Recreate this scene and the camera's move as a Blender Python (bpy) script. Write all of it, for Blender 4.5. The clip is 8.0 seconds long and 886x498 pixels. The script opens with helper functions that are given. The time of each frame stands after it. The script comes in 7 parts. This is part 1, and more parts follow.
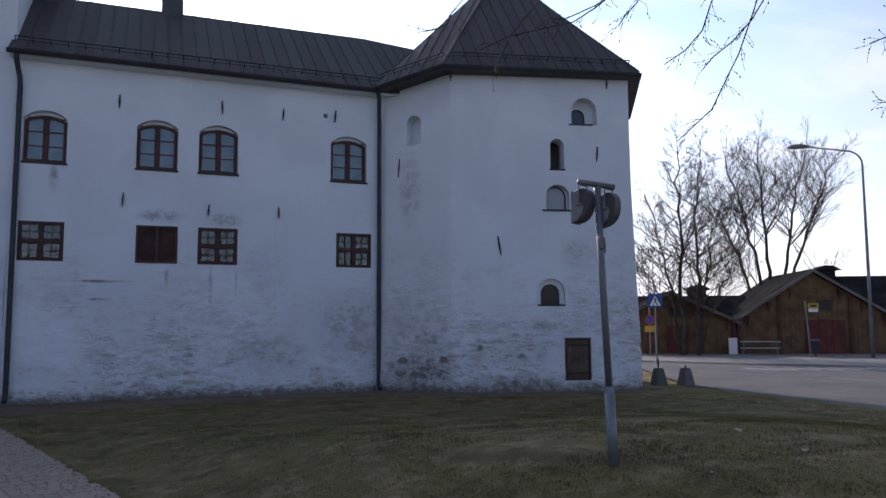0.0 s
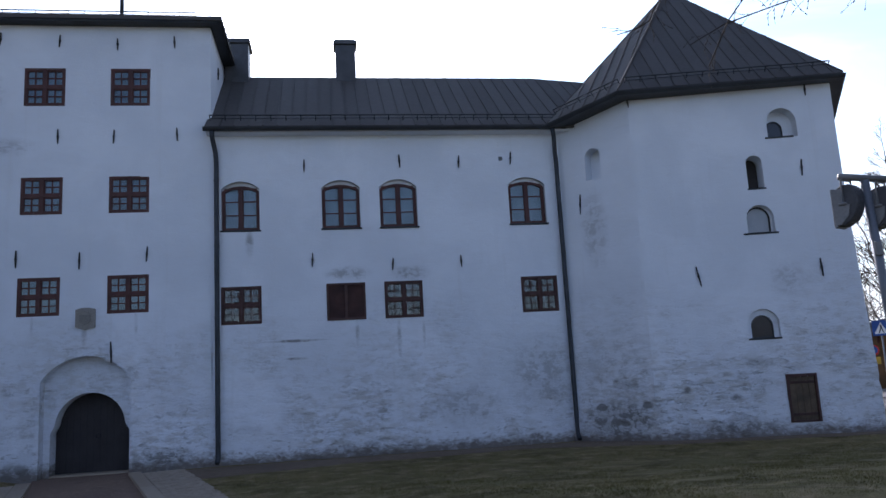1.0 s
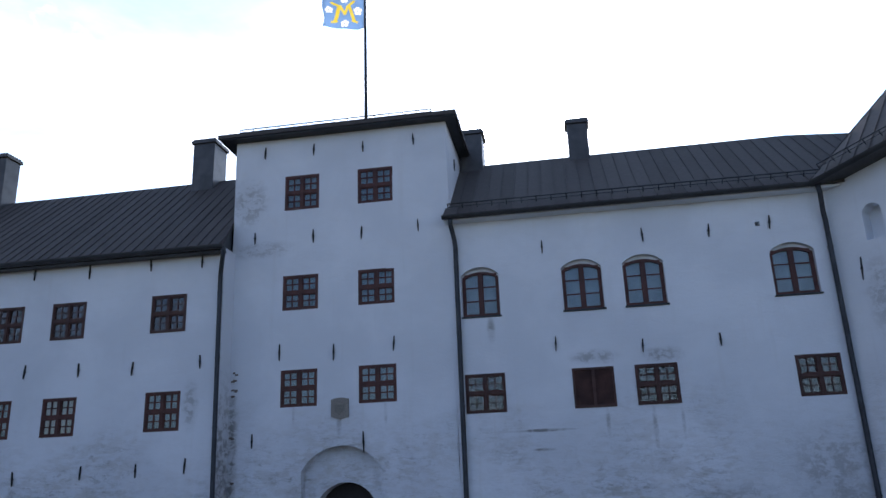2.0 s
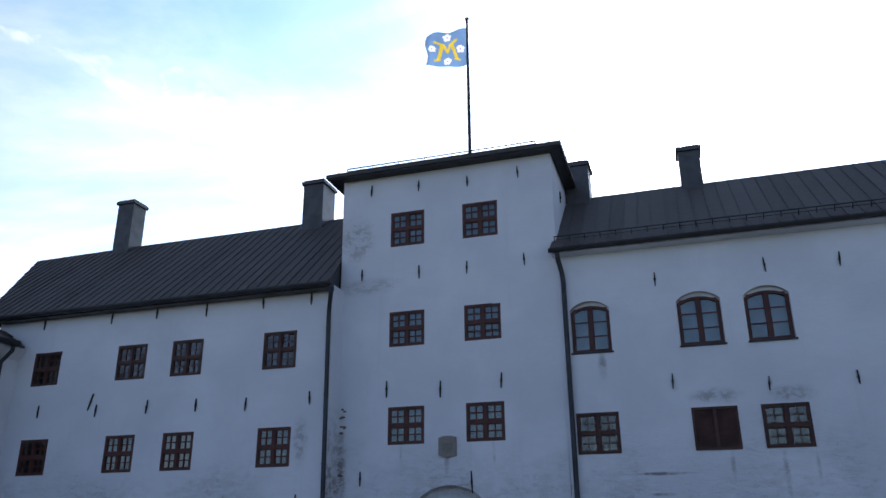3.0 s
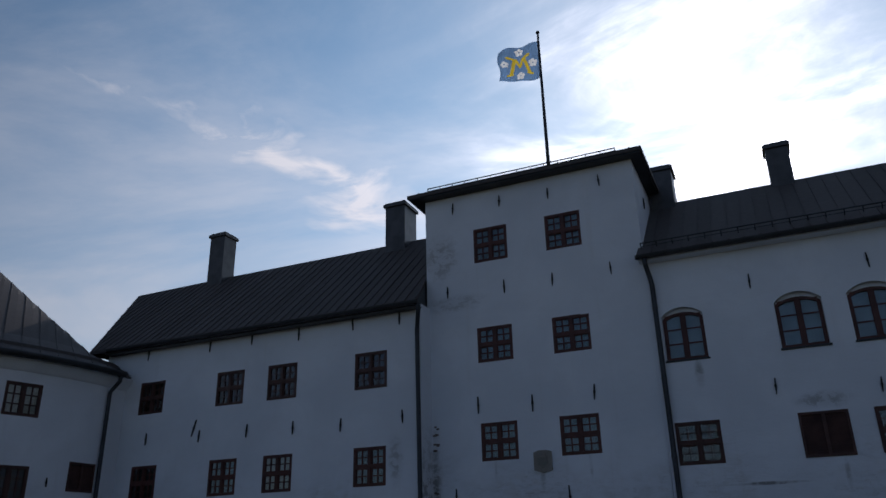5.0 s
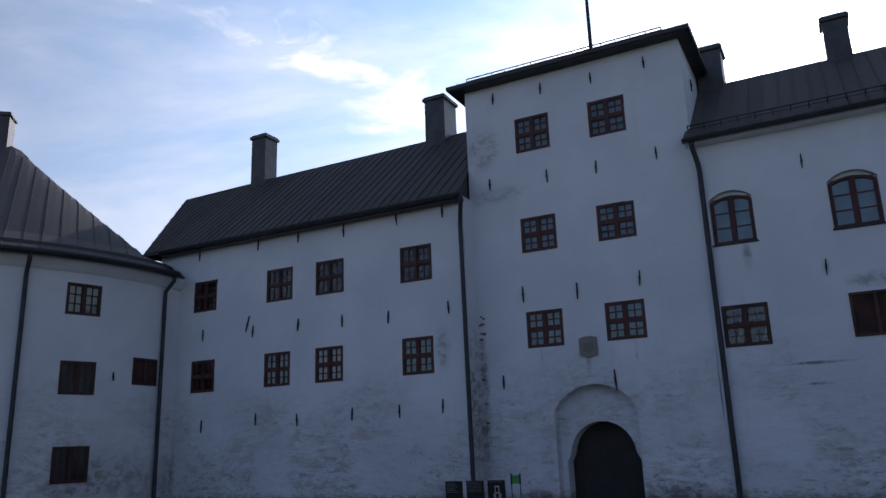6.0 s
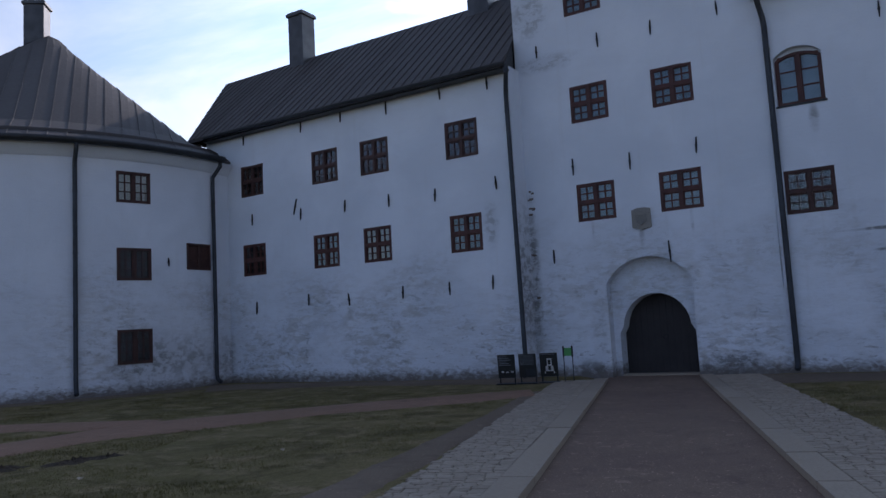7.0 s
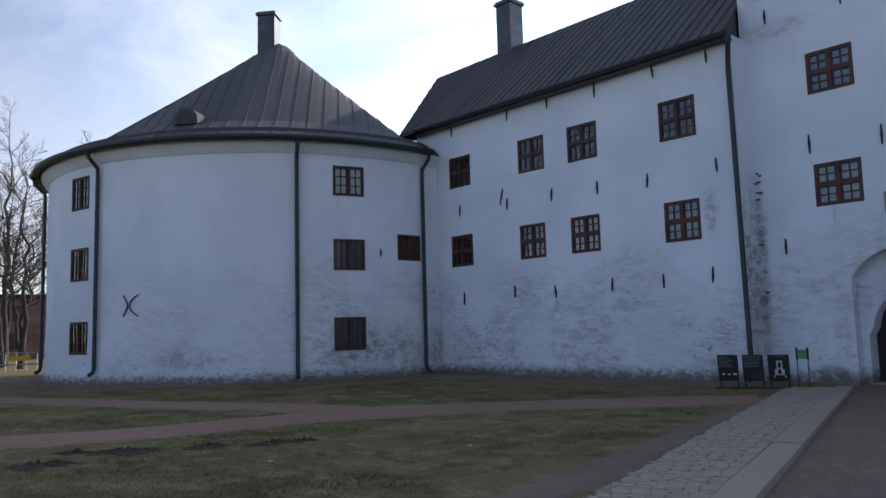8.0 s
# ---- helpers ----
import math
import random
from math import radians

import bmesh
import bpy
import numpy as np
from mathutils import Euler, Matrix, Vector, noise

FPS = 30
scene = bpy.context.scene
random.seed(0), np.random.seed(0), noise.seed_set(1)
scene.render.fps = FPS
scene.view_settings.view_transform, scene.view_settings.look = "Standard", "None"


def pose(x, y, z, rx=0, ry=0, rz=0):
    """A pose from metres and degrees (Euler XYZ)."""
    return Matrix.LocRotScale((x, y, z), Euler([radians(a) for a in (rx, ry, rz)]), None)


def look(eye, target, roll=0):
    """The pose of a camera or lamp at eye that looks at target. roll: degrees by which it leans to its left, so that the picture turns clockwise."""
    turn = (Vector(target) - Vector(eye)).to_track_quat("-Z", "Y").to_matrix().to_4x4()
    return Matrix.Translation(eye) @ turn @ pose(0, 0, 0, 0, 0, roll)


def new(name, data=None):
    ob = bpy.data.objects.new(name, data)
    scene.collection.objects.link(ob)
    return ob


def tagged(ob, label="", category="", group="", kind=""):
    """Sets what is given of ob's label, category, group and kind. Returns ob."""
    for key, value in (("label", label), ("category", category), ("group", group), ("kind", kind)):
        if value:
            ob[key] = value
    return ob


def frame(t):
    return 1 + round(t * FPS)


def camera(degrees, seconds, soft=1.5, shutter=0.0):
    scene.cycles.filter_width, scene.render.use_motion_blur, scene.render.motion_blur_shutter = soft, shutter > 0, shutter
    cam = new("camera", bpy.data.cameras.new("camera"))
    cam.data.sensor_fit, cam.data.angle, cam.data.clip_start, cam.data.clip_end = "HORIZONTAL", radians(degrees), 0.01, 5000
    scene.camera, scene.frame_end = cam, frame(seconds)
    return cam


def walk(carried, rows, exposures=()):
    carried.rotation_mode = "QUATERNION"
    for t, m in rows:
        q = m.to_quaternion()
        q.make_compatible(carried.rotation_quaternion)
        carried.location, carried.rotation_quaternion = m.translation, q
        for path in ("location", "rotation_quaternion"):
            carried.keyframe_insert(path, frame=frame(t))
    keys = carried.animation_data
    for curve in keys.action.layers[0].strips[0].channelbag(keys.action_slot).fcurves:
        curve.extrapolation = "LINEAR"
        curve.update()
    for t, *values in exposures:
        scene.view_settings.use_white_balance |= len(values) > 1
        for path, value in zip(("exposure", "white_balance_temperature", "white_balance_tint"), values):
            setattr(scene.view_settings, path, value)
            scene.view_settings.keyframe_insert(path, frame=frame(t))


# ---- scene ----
cam = camera(60.2, 8.0)
PATH = [
    (0, (1.258, 1.104, 2.244), (1.994, 2.955, 2.431), -0.26),
    (0.2, (1.212, 1.300, 2.238), (1.946, 3.152, 2.414), -0.65),
    (0.5, (1.152, 1.596, 2.229), (1.742, 3.498, 2.420), -1.70),
    (0.7, (1.133, 1.810, 2.217), (1.656, 3.729, 2.424), -3.49),
    (1, (1.115, 2.118, 2.195), (1.420, 4.068, 2.520), -3.16),
    (1.2, (1.094, 2.340, 2.188), (1.233, 4.303, 2.545), -3.41),
    (1.5, (1.071, 2.638, 2.176), (0.970, 4.598, 2.563), -3.09),
    (1.7, (1.051, 2.845, 2.168), (0.881, 4.785, 2.625), -2.62),
    (2, (1.018, 3.106, 2.157), (0.722, 4.996, 2.739), -2.27),
    (2.2, (1.006, 3.264, 2.150), (0.637, 5.130, 2.765), -1.93),
    (3.3, (0.905, 3.507, 2.082), (0.314, 5.272, 2.814), -0.24),
    (3.5, (0.881, 3.499, 2.065), (0.278, 5.243, 2.835), -0.18),
    (3.7, (0.898, 3.486, 2.062), (0.291, 5.214, 2.864), -0.20),
    (4, (0.852, 3.482, 2.045), (0.238, 5.193, 2.881), -0.31),
    (4.2, (0.868, 3.470, 2.041), (0.237, 5.169, 2.886), -0.46),
    (4.5, (0.817, 3.483, 2.008), (0.153, 5.173, 2.848), -0.72),
    (4.7, (0.826, 3.479, 1.982), (0.131, 5.170, 2.793), -0.97),
    (5.8, (0.777, 3.567, 1.724), (-0.078, 5.290, 2.272), -1.96),
    (6, (0.743, 3.620, 1.676), (-0.140, 5.344, 2.178), -2.00),
    (6.2, (0.751, 3.666, 1.645), (-0.167, 5.392, 2.067), -2.20),
    (6.5, (0.684, 3.803, 1.617), (-0.264, 5.528, 1.970), -2.65),
    (6.7, (0.643, 3.884, 1.611), (-0.333, 5.608, 1.884), -2.88),
    (7, (0.529, 4.092, 1.607), (-0.502, 5.794, 1.811), -3.14),
    (7.2, (0.479, 4.228, 1.609), (-0.654, 5.865, 1.798), -2.75),
    (7.5, (0.390, 4.503, 1.601), (-0.935, 5.986, 1.810), -1.64),
    (7.7, (0.346, 4.671, 1.591), (-1.036, 6.102, 1.795), -1.62),
    (8, (0.271, 4.967, 1.569), (-1.195, 6.311, 1.780), -1.56),
]
EXPOSURES = [(0.0, -0.13, 6550, 26), (0.5, 0.0, 6450, 25), (1.0, 0.1, 6200, 23), (1.5, 0.15, 6200, 22), (2.0, 0.18, 6200, 21), (3.5, -0.46, 6200, 19),
             (4.0, -1.08, 6350, 18), (4.5, -1.46, 6300, 18), (4.7, -1.54, 6300, 18), (6.0, -0.68, 6250, 22), (6.5, -0.42, 6250, 23), (7.0, -0.22, 6250, 24), (7.5, 0.04, 6400, 24), (8.0, 0.22, 6500, 21)]
walk(cam, [(t, look(eye, target, roll)) for t, eye, target, roll in PATH], EXPOSURES)

# ---- world and sun ----
SUN_AZ, SUN_EL = -2.0, 27.0          # degrees from +y towards +x, and above the horizon
sun_dir = Vector((math.sin(radians(SUN_AZ)) * math.cos(radians(SUN_EL)),
                  math.cos(radians(SUN_AZ)) * math.cos(radians(SUN_EL)), math.sin(radians(SUN_EL))))


def sep_y(sep, zc, N, L):
    """The cloud layer's coordinate towards the sun."""
    n = N("ShaderNodeMath")
    n.operation = "DIVIDE"
    L(sep.outputs[1], n.inputs[0])
    L(zc, n.inputs[1])
    return n.outputs[0]


def sky_world():
    w = bpy.data.worlds.new("world")
    scene.world = w
    w.use_nodes = True
    nt = w.node_tree
    nt.nodes.clear()
    N, L = nt.nodes.new, nt.links.new

    def math_node(op, a, b=None, clamp=False):
        n = N("ShaderNodeMath")
        n.operation, n.use_clamp = op, clamp
        for i, v in enumerate((a, b)):
            if v is None:
                continue
            if isinstance(v, (int, float)):
                n.inputs[i].default_value = v
            else:
                L(v, n.inputs[i])
        return n.outputs[0]

    sky = N("ShaderNodeTexSky")
    sky.sky_type, sky.sun_disc = "NISHITA", False
    sky.sun_elevation, sky.sun_rotation = radians(SUN_EL), radians(SUN_AZ)
    sky.air_density, sky.dust_density, sky.ozone_density = 1.0, 0.15, 2.5
    co = N("ShaderNodeTexCoord")
    # direction flattened to a cloud layer
    sep = N("ShaderNodeSeparateXYZ")
    L(co.outputs["Generated"], sep.inputs[0])
    zc = math_node("MAXIMUM", sep.outputs[2], 0.06)
    comb = N("ShaderNodeCombineXYZ")
    L(math_node("DIVIDE", sep.outputs[0], zc), comb.inputs[0])
    L(math_node("DIVIDE", sep.outputs[1], zc), comb.inputs[1])
    def layer(angle, scale, shift, size, lo, hi):
        rot = N("ShaderNodeMapping")
        rot.inputs["Rotation"].default_value = (0, 0, radians(angle))
        rot.inputs["Scale"].default_value = scale
        rot.inputs["Location"].default_value = shift
        L(comb.outputs[0], rot.inputs[0])
        n1 = N("ShaderNodeTexNoise")
        n1.inputs["Scale"].default_value, n1.inputs["Detail"].default_value = size, 9
        n1.inputs["Roughness"].default_value, n1.inputs["Distortion"].default_value = 0.60, 0.6
        L(rot.outputs[0], n1.inputs["Vector"])
        r = N("ShaderNodeMapRange")
        r.interpolation_type = "SMOOTHSTEP"
        for i, v in ((1, lo), (2, hi), (3, 0.0), (4, 1.0)):
            r.inputs[i].default_value = v
        L(n1.outputs[0], r.inputs[0])
        return r.outputs[0], rot.outputs[0]

    # high thin cloud all over, and one long wisp that runs towards the sun
    veil, _ = layer(20, (0.5, 1.0, 1.0), (0.35, 1.9, 0.0), 1.0, 0.38, 0.76)
    veil2, _ = layer(35, (0.7, 1.3, 1.0), (1.2, 0.3, 0.0), 1.6, 0.36, 0.66)
    puff, _ = layer(0, (1.0, 1.0, 1.0), (3.1, 0.4, 0.0), 4.2, 0.34, 0.66)
    line = N("ShaderNodeVectorMath")
    line.operation = "DOT_PRODUCT"
    L(comb.outputs[0], line.inputs[0])
    line.inputs[1].default_value = (0.9865, -0.164, 0.0)
    wob = N("ShaderNodeTexNoise")
    wob.inputs["Scale"].default_value, wob.inputs["Detail"].default_value = 3.4, 6
    L(comb.outputs[0], wob.inputs["Vector"])
    off = math_node("ADD", line.outputs["Value"], math_node("ADD", 1.340, math_node("MULTIPLY", math_node("SUBTRACT", wob.outputs[0], 0.5), 0.55)))
    along_w = math_node("SUBTRACT", sep_y(sep, zc, N, L), 0.85)
    width = math_node("ADD", 0.02, math_node("MULTIPLY", math_node("MAXIMUM", along_w, 0.0), 0.22))
    wisp = math_node("SUBTRACT", 1.0, math_node("DIVIDE", math_node("ABSOLUTE", off), width), clamp=True)
    wisp = math_node("MULTIPLY", wisp, math_node("MULTIPLY", math_node("ADD", puff, 0.12), 1.15))
    wisp = math_node("MULTIPLY", wisp, math_node("MULTIPLY", math_node("MULTIPLY", math_node("ADD", along_w, 0.02, clamp=True), 1.9, clamp=True), math_node("MULTIPLY", math_node("SUBTRACT", 1.45, along_w, clamp=True), 3.0, clamp=True)))
    streak_all = math_node("MAXIMUM", math_node("MULTIPLY", veil, 0.62), math_node("MULTIPLY", wisp, 1.15))
    # thin veil that brightens towards the sun, and haze near the horizon
    dot = N("ShaderNodeVectorMath")
    dot.operation = "DOT_PRODUCT"
    L(co.outputs["Generated"], dot.inputs[0])
    dot.inputs[1].default_value = sun_dir
    d01 = math_node("MAXIMUM", dot.outputs["Value"], 0.0)
    edge = math_node("ADD", 0.985, math_node("MULTIPLY", math_node("SUBTRACT", veil2, 0.5), 0.034))
    edge = math_node("ADD", edge, math_node("MULTIPLY", math_node("SUBTRACT", puff, 0.5), 0.014))
    dn = math_node("MINIMUM", math_node("MULTIPLY", d01, edge), 1.0)
    wide = math_node("POWER", dn, 26.0)
    tight = math_node("POWER", dn, 70.0)
    haze = math_node("POWER", math_node("SUBTRACT", 1.0, math_node("MAXIMUM", sep.outputs[2], 0.0)), 3.3)
    haze = math_node("MULTIPLY", haze, math_node("ADD", 0.66, math_node("MULTIPLY", d01, 0.42)))
    # the northern half of the sky is clear
    behind = math_node("MULTIPLY", math_node("SUBTRACT", 0.0, dot.outputs["Value"]), 1.6, clamp=True)
    clear = math_node("SUBTRACT", 1.0, math_node("MULTIPLY", streak_all, 0.9))
    clear = math_node("MULTIPLY", clear, math_node("SUBTRACT", 1.0, math_node("MULTIPLY", math_node("MULTIPLY", wide, 1.15, clamp=True), math_node("ADD", 0.62, math_node("MULTIPLY", veil2, 0.38)))))
    clear = math_node("MULTIPLY", clear, math_node("SUBTRACT", 1.0, haze))
    cover = math_node("MULTIPLY", math_node("SUBTRACT", 1.0, clear, clamp=True), math_node("SUBTRACT", 1.0, math_node("MULTIPLY", behind, 0.50)))
    glow = math_node("ADD", math_node("ADD", 7.4, math_node("MULTIPLY", wide, 5.0)), math_node("MULTIPLY", tight, 18.0))
    glow = math_node("MULTIPLY", glow, math_node("ADD", 1.0, math_node("MULTIPLY", math_node("POWER", d01, 2.2), 2.0)))
    white = N("ShaderNodeMix")
    white.data_type = "RGBA"
    white.blend_type = "MULTIPLY"
    white.inputs[0].default_value = 1.0
    white.inputs[6].default_value = (0.93, 0.96, 1.0, 1)
    L(glow, white.inputs[7])
    mix = N("ShaderNodeMix")
    mix.data_type = "RGBA"
    L(cover, mix.inputs[0])
    ahead = math_node("POWER", d01, 2.2)
    rgb = N("ShaderNodeCombineXYZ")
    for i, (k, kb) in enumerate(((1.8, 0.05), (2.5, 0.20), (2.15, 0.34))):
        L(math_node("ADD", math_node("ADD", 1.0, math_node("MULTIPLY", behind, kb)), math_node("MULTIPLY", ahead, k)), rgb.inputs[i])
    blue = N("ShaderNodeMix")
    blue.data_type, blue.blend_type = "RGBA", "MULTIPLY"
    blue.inputs[0].default_value = 1.0
    L(sky.outputs[0], blue.inputs[6])
    L(rgb.outputs[0], blue.inputs[7])
    L(blue.outputs[2], mix.inputs[6])
    L(white.outputs[2], mix.inputs[7])
    bg = N("ShaderNodeBackground")
    bg.inputs[1].default_value = 0.11
    L(mix.outputs[2], bg.inputs[0])
    out = N("ShaderNodeOutputWorld")
    L(bg.outputs[0], out.inputs[0])


sky_world()
sun = new("sun", bpy.data.lights.new("sun", "SUN"))
sun.data.energy, sun.data.angle, sun.data.color = 3.2, radians(0.6), (1.0, 0.94, 0.86)
sun.matrix_world = look((0, 60, 60), Vector((0, 60, 60)) - sun_dir)

# ---- materials ----


def material(name):
    m = bpy.data.materials.new(name)
    m.use_nodes = True
    nt = m.node_tree
    return m, nt, nt.nodes["Principled BSDF"]


def tex_noise(nt, scale, detail=4, rough=0.55, vec=None, distort=0.0):
    n = nt.nodes.new("ShaderNodeTexNoise")
    n.inputs["Scale"].default_value, n.inputs["Detail"].default_value = scale, detail
    n.inputs["Roughness"].default_value, n.inputs["Distortion"].default_value = rough, distort
    if vec is not None:
        nt.links.new(vec, n.inputs["Vector"])
    return n.outputs[0]


def ramp(nt, fac, lo, hi, a=0.0, b=1.0):
    n = nt.nodes.new("ShaderNodeMapRange")
    n.interpolation_type = "SMOOTHSTEP"
    for i, v in ((1, lo), (2, hi), (3, a), (4, b)):
        n.inputs[i].default_value = v
    nt.links.new(fac, n.inputs[0])
    return n.outputs[0]


def blend(nt, fac, a, b, mode="MIX"):
    n = nt.nodes.new("ShaderNodeMix")
    n.data_type, n.blend_type = "RGBA", mode
    for i, v in ((0, fac), (6, a), (7, b)):
        if isinstance(v, (int, float)):
            n.inputs[i].default_value = v
        elif isinstance(v, tuple):
            n.inputs[i].default_value = (*v, 1)
        else:
            nt.links.new(v, n.inputs[i])
    return n.outputs[2]


def calc(nt, op, a, b=0.0, clamp=False):
    n = nt.nodes.new("ShaderNodeMath")
    n.operation, n.use_clamp = op, clamp
    for i, v in enumerate((a, b)):
        if isinstance(v, (int, float)):
            n.inputs[i].default_value = v
        else:
            nt.links.new(v, n.inputs[i])
    return n.outputs[0]


def coords(nt, scale=(1, 1, 1)):
    c = nt.nodes.new("ShaderNodeTexCoord")
    m = nt.nodes.new("ShaderNodeMapping")
    m.inputs["Scale"].default_value = scale
    nt.links.new(c.outputs["Object"], m.inputs[0])
    return m.outputs[0]


def bump(nt, bsdf, height, strength, distance=0.02):
    n = nt.nodes.new("ShaderNodeBump")
    n.inputs["Strength"].default_value, n.inputs["Distance"].default_value = strength, distance
    nt.links.new(height, n.inputs["Height"])
    nt.links.new(n.outputs[0], bsdf.inputs["Normal"])


def per_piece(nt):
    return nt.nodes.new("ShaderNodeObjectInfo").outputs["Random"]


def simple(name, colour, rough=0.6, metal=0.0, vary=0.25, scale=6.0, bumps=0.15, spec=None):
    """A paint, metal or wood surface with two scales of variation."""
    m, nt, b = material(name)
    v = coords(nt)
    big, fine = tex_noise(nt, scale * 0.25, 3, vec=v), tex_noise(nt, scale * 6, 4, vec=v)
    dark = tuple(c * (1 - vary) for c in colour)
    light = tuple(min(1, c * (1 + vary)) for c in colour)
    c1 = blend(nt, ramp(nt, big, 0.3, 0.7), dark, light)
    c2 = blend(nt, ramp(nt, fine, 0.35, 0.75, 0.0, 0.35), c1, dark)
    nt.links.new(c2, b.inputs["Base Color"])
    nt.links.new(ramp(nt, fine, 0.2, 0.8, max(0.05, rough - 0.12), min(1, rough + 0.12)), b.inputs["Roughness"])
    b.inputs["Metallic"].default_value = metal
    if spec is not None:
        b.inputs["Specular IOR Level"].default_value = spec
    bump(nt, b, fine, bumps, 0.01)
    return m


def plaster_material():
    """Limewashed old plaster: smooth and even above, rubble courses showing through and weathered low down."""
    m, nt, b = material("limewash_plaster")
    v = coords(nt)
    vl = coords(nt, (1.0, 1.0, 2.6))
    sep = nt.nodes.new("ShaderNodeSeparateXYZ")
    nt.links.new(v, sep.inputs[0])
    z = sep.outputs[2]
    cloud = tex_noise(nt, 0.40, 4, 0.55, v, 0.3)
    zone = tex_noise(nt, 0.33, 3, 0.5, coords(nt, (1.0, 1.0, 0.8)), 0.4)
    mid = tex_noise(nt, 2.2, 7, 0.64, vl, 0.3)
    course = tex_noise(nt, 1.7, 5, 0.58, vl, 0.55)
    flake = tex_noise(nt, 4.6, 6, 0.66, coords(nt, (1.0, 1.0, 1.7)), 0.5)
    fine = tex_noise(nt, 16.0, 5, 0.6, v)
    runs = tex_noise(nt, 1.0, 4, 0.5, coords(nt, (5.0, 5.0, 0.30)))
    # the base's blue cast stands in for cool skylight on the shaded walls
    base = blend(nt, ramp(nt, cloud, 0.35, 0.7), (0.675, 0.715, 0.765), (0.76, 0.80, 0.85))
    base = blend(nt, ramp(nt, mid, 0.45, 0.75, 0.0, 0.16), base, (0.66, 0.67, 0.68))
    base = blend(nt, ramp(nt, runs, 0.58, 0.8, 0.0, 0.16), base, (0.58, 0.58, 0.57))
    # where the limewash is worn low down, in patches with a wandering upper edge
    edge = calc(nt, "ADD", z, calc(nt, "MULTIPLY", calc(nt, "SUBTRACT", cloud, 0.5), 5.0))
    low = calc(nt, "MULTIPLY", ramp(nt, edge, 1.2, 5.0, 1.0, 0.0), ramp(nt, zone, 0.40, 0.60, 0.22, 1.0))
    # the round tower was limewashed more lately
    low = calc(nt, "MULTIPLY", low, ramp(nt, sep.outputs[0], -22.6, -21.4, 0.42, 1.0))
    # creases darkened for weathering dirt and for shadow lines between the courses
    crease = ramp(nt, tex_noise(nt, 2.6, 7, 0.70, coords(nt, (1.0, 1.0, 2.4)), 0.6), 0.50, 0.62)
    crease = calc(nt, "MULTIPLY", crease, ramp(nt, flake, 0.40, 0.60, 0.3, 1.0))
    base = blend(nt, calc(nt, "MULTIPLY", calc(nt, "MULTIPLY", low, crease), 0.62), base, (0.31, 0.31, 0.295))
    worn = calc(nt, "MULTIPLY", low, ramp(nt, mid, 0.44, 0.62))
    base = blend(nt, calc(nt, "MULTIPLY", worn, 0.60), base, (0.47, 0.465, 0.44))
    chips = calc(nt, "MULTIPLY", low, ramp(nt, flake, 0.58, 0.68))
    base = blend(nt, calc(nt, "MULTIPLY", chips, 0.55), base, (0.30, 0.29, 0.27))
    spots = calc(nt, "MULTIPLY", ramp(nt, edge, 0.4, 1.7, 1.0, 0.0), ramp(nt, tex_noise(nt, 3.4, 6, 0.68, vl, 0.5), 0.58, 0.66))
    base = blend(nt, calc(nt, "MULTIPLY", spots, 0.62), base, (0.22, 0.21, 0.19))
    # earth splashed and drawn up at the foot
    foot = ramp(nt, calc(nt, "ADD", z, calc(nt, "MULTIPLY", calc(nt, "SUBTRACT", flake, 0.5), 0.8)), 0.05, 0.42, 1.0, 0.0)
    foot = calc(nt, "MULTIPLY", foot, ramp(nt, tex_noise(nt, 3.5, 6, 0.65, v, 0.3), 0.26, 0.50, 0.60, 1.0))
    base = blend(nt, calc(nt, "MULTIPLY", foot, 0.88), base, (0.135, 0.108, 0.085))
    # single stains: middle x and z, half width, half height, strength
    stains = [(-8.7, 11.0, 0.75, 0.95, 0.62), (-8.3, 9.4, 1.3, 0.32, 0.5), (1.75, 5.36, 0.75, 0.26, 0.65), (3.65, 5.32, 0.65, 0.26, 0.65), (-1.1, 6.35, 0.14, 0.42, 0.75),
              (-9.03, 2.9, 0.24, 3.0, 1.0), (-7.1, 1.1, 0.32, 1.0, 0.5), (-7.4, 0.2, 0.8, 0.3, 0.9), (-3.5, 0.3, 1.0, 0.35, 1.1), (7.6, 2.1, 1.2, 1.4, 0.55), (5.2, 1.3, 1.3, 0.7, 0.5),
              (9.5, 0.62, 1.0, 0.62, 1.5), (9.55, 2.0, 0.9, 1.5, 0.45), (9.35, 6.4, 0.35, 1.4, 0.5), (14.3, 4.4, 0.6, 0.6, 0.4), (13.25, 2.05, 0.5, 0.18, 0.9), (12.4, 0.3, 1.9, 0.28, 1.0), (12.5, 1.1, 0.2, 0.13, 1.3), (11.2, 1.4, 0.12, 0.12, 1.0),
              # first entry here: a cracked ledge, its shaded line put into colour
              (0.15, 3.42, 1.0, 0.05, 1.6), (0.2, 2.9, 0.35, 0.05, 1.2), (-21.3, 1.0, 0.45, 1.1, 0.85), (-24.3, 0.8, 1.3, 0.6, 0.5), (2.0, 3.55, 0.07, 0.5, 0.55), (3.25, 3.4, 0.08, 0.7, 0.55), (4.0, 3.5, 0.06, 0.5, 0.4), (-10.0, 4.6, 0.3, 0.8, 0.6),
              (-4.3, 4.15, 0.06, 0.5, 0.4), (-5.7, 3.85, 0.10, 0.35, 0.5), (-7.1, 4.2, 0.05, 0.4, 0.4), (9.12, 0.98, 0.15, 0.13, 4.0), (9.62, 0.52, 0.16, 0.14, 4.0), (10.12, 1.02, 0.13, 0.12, 4.0)]
    total = None
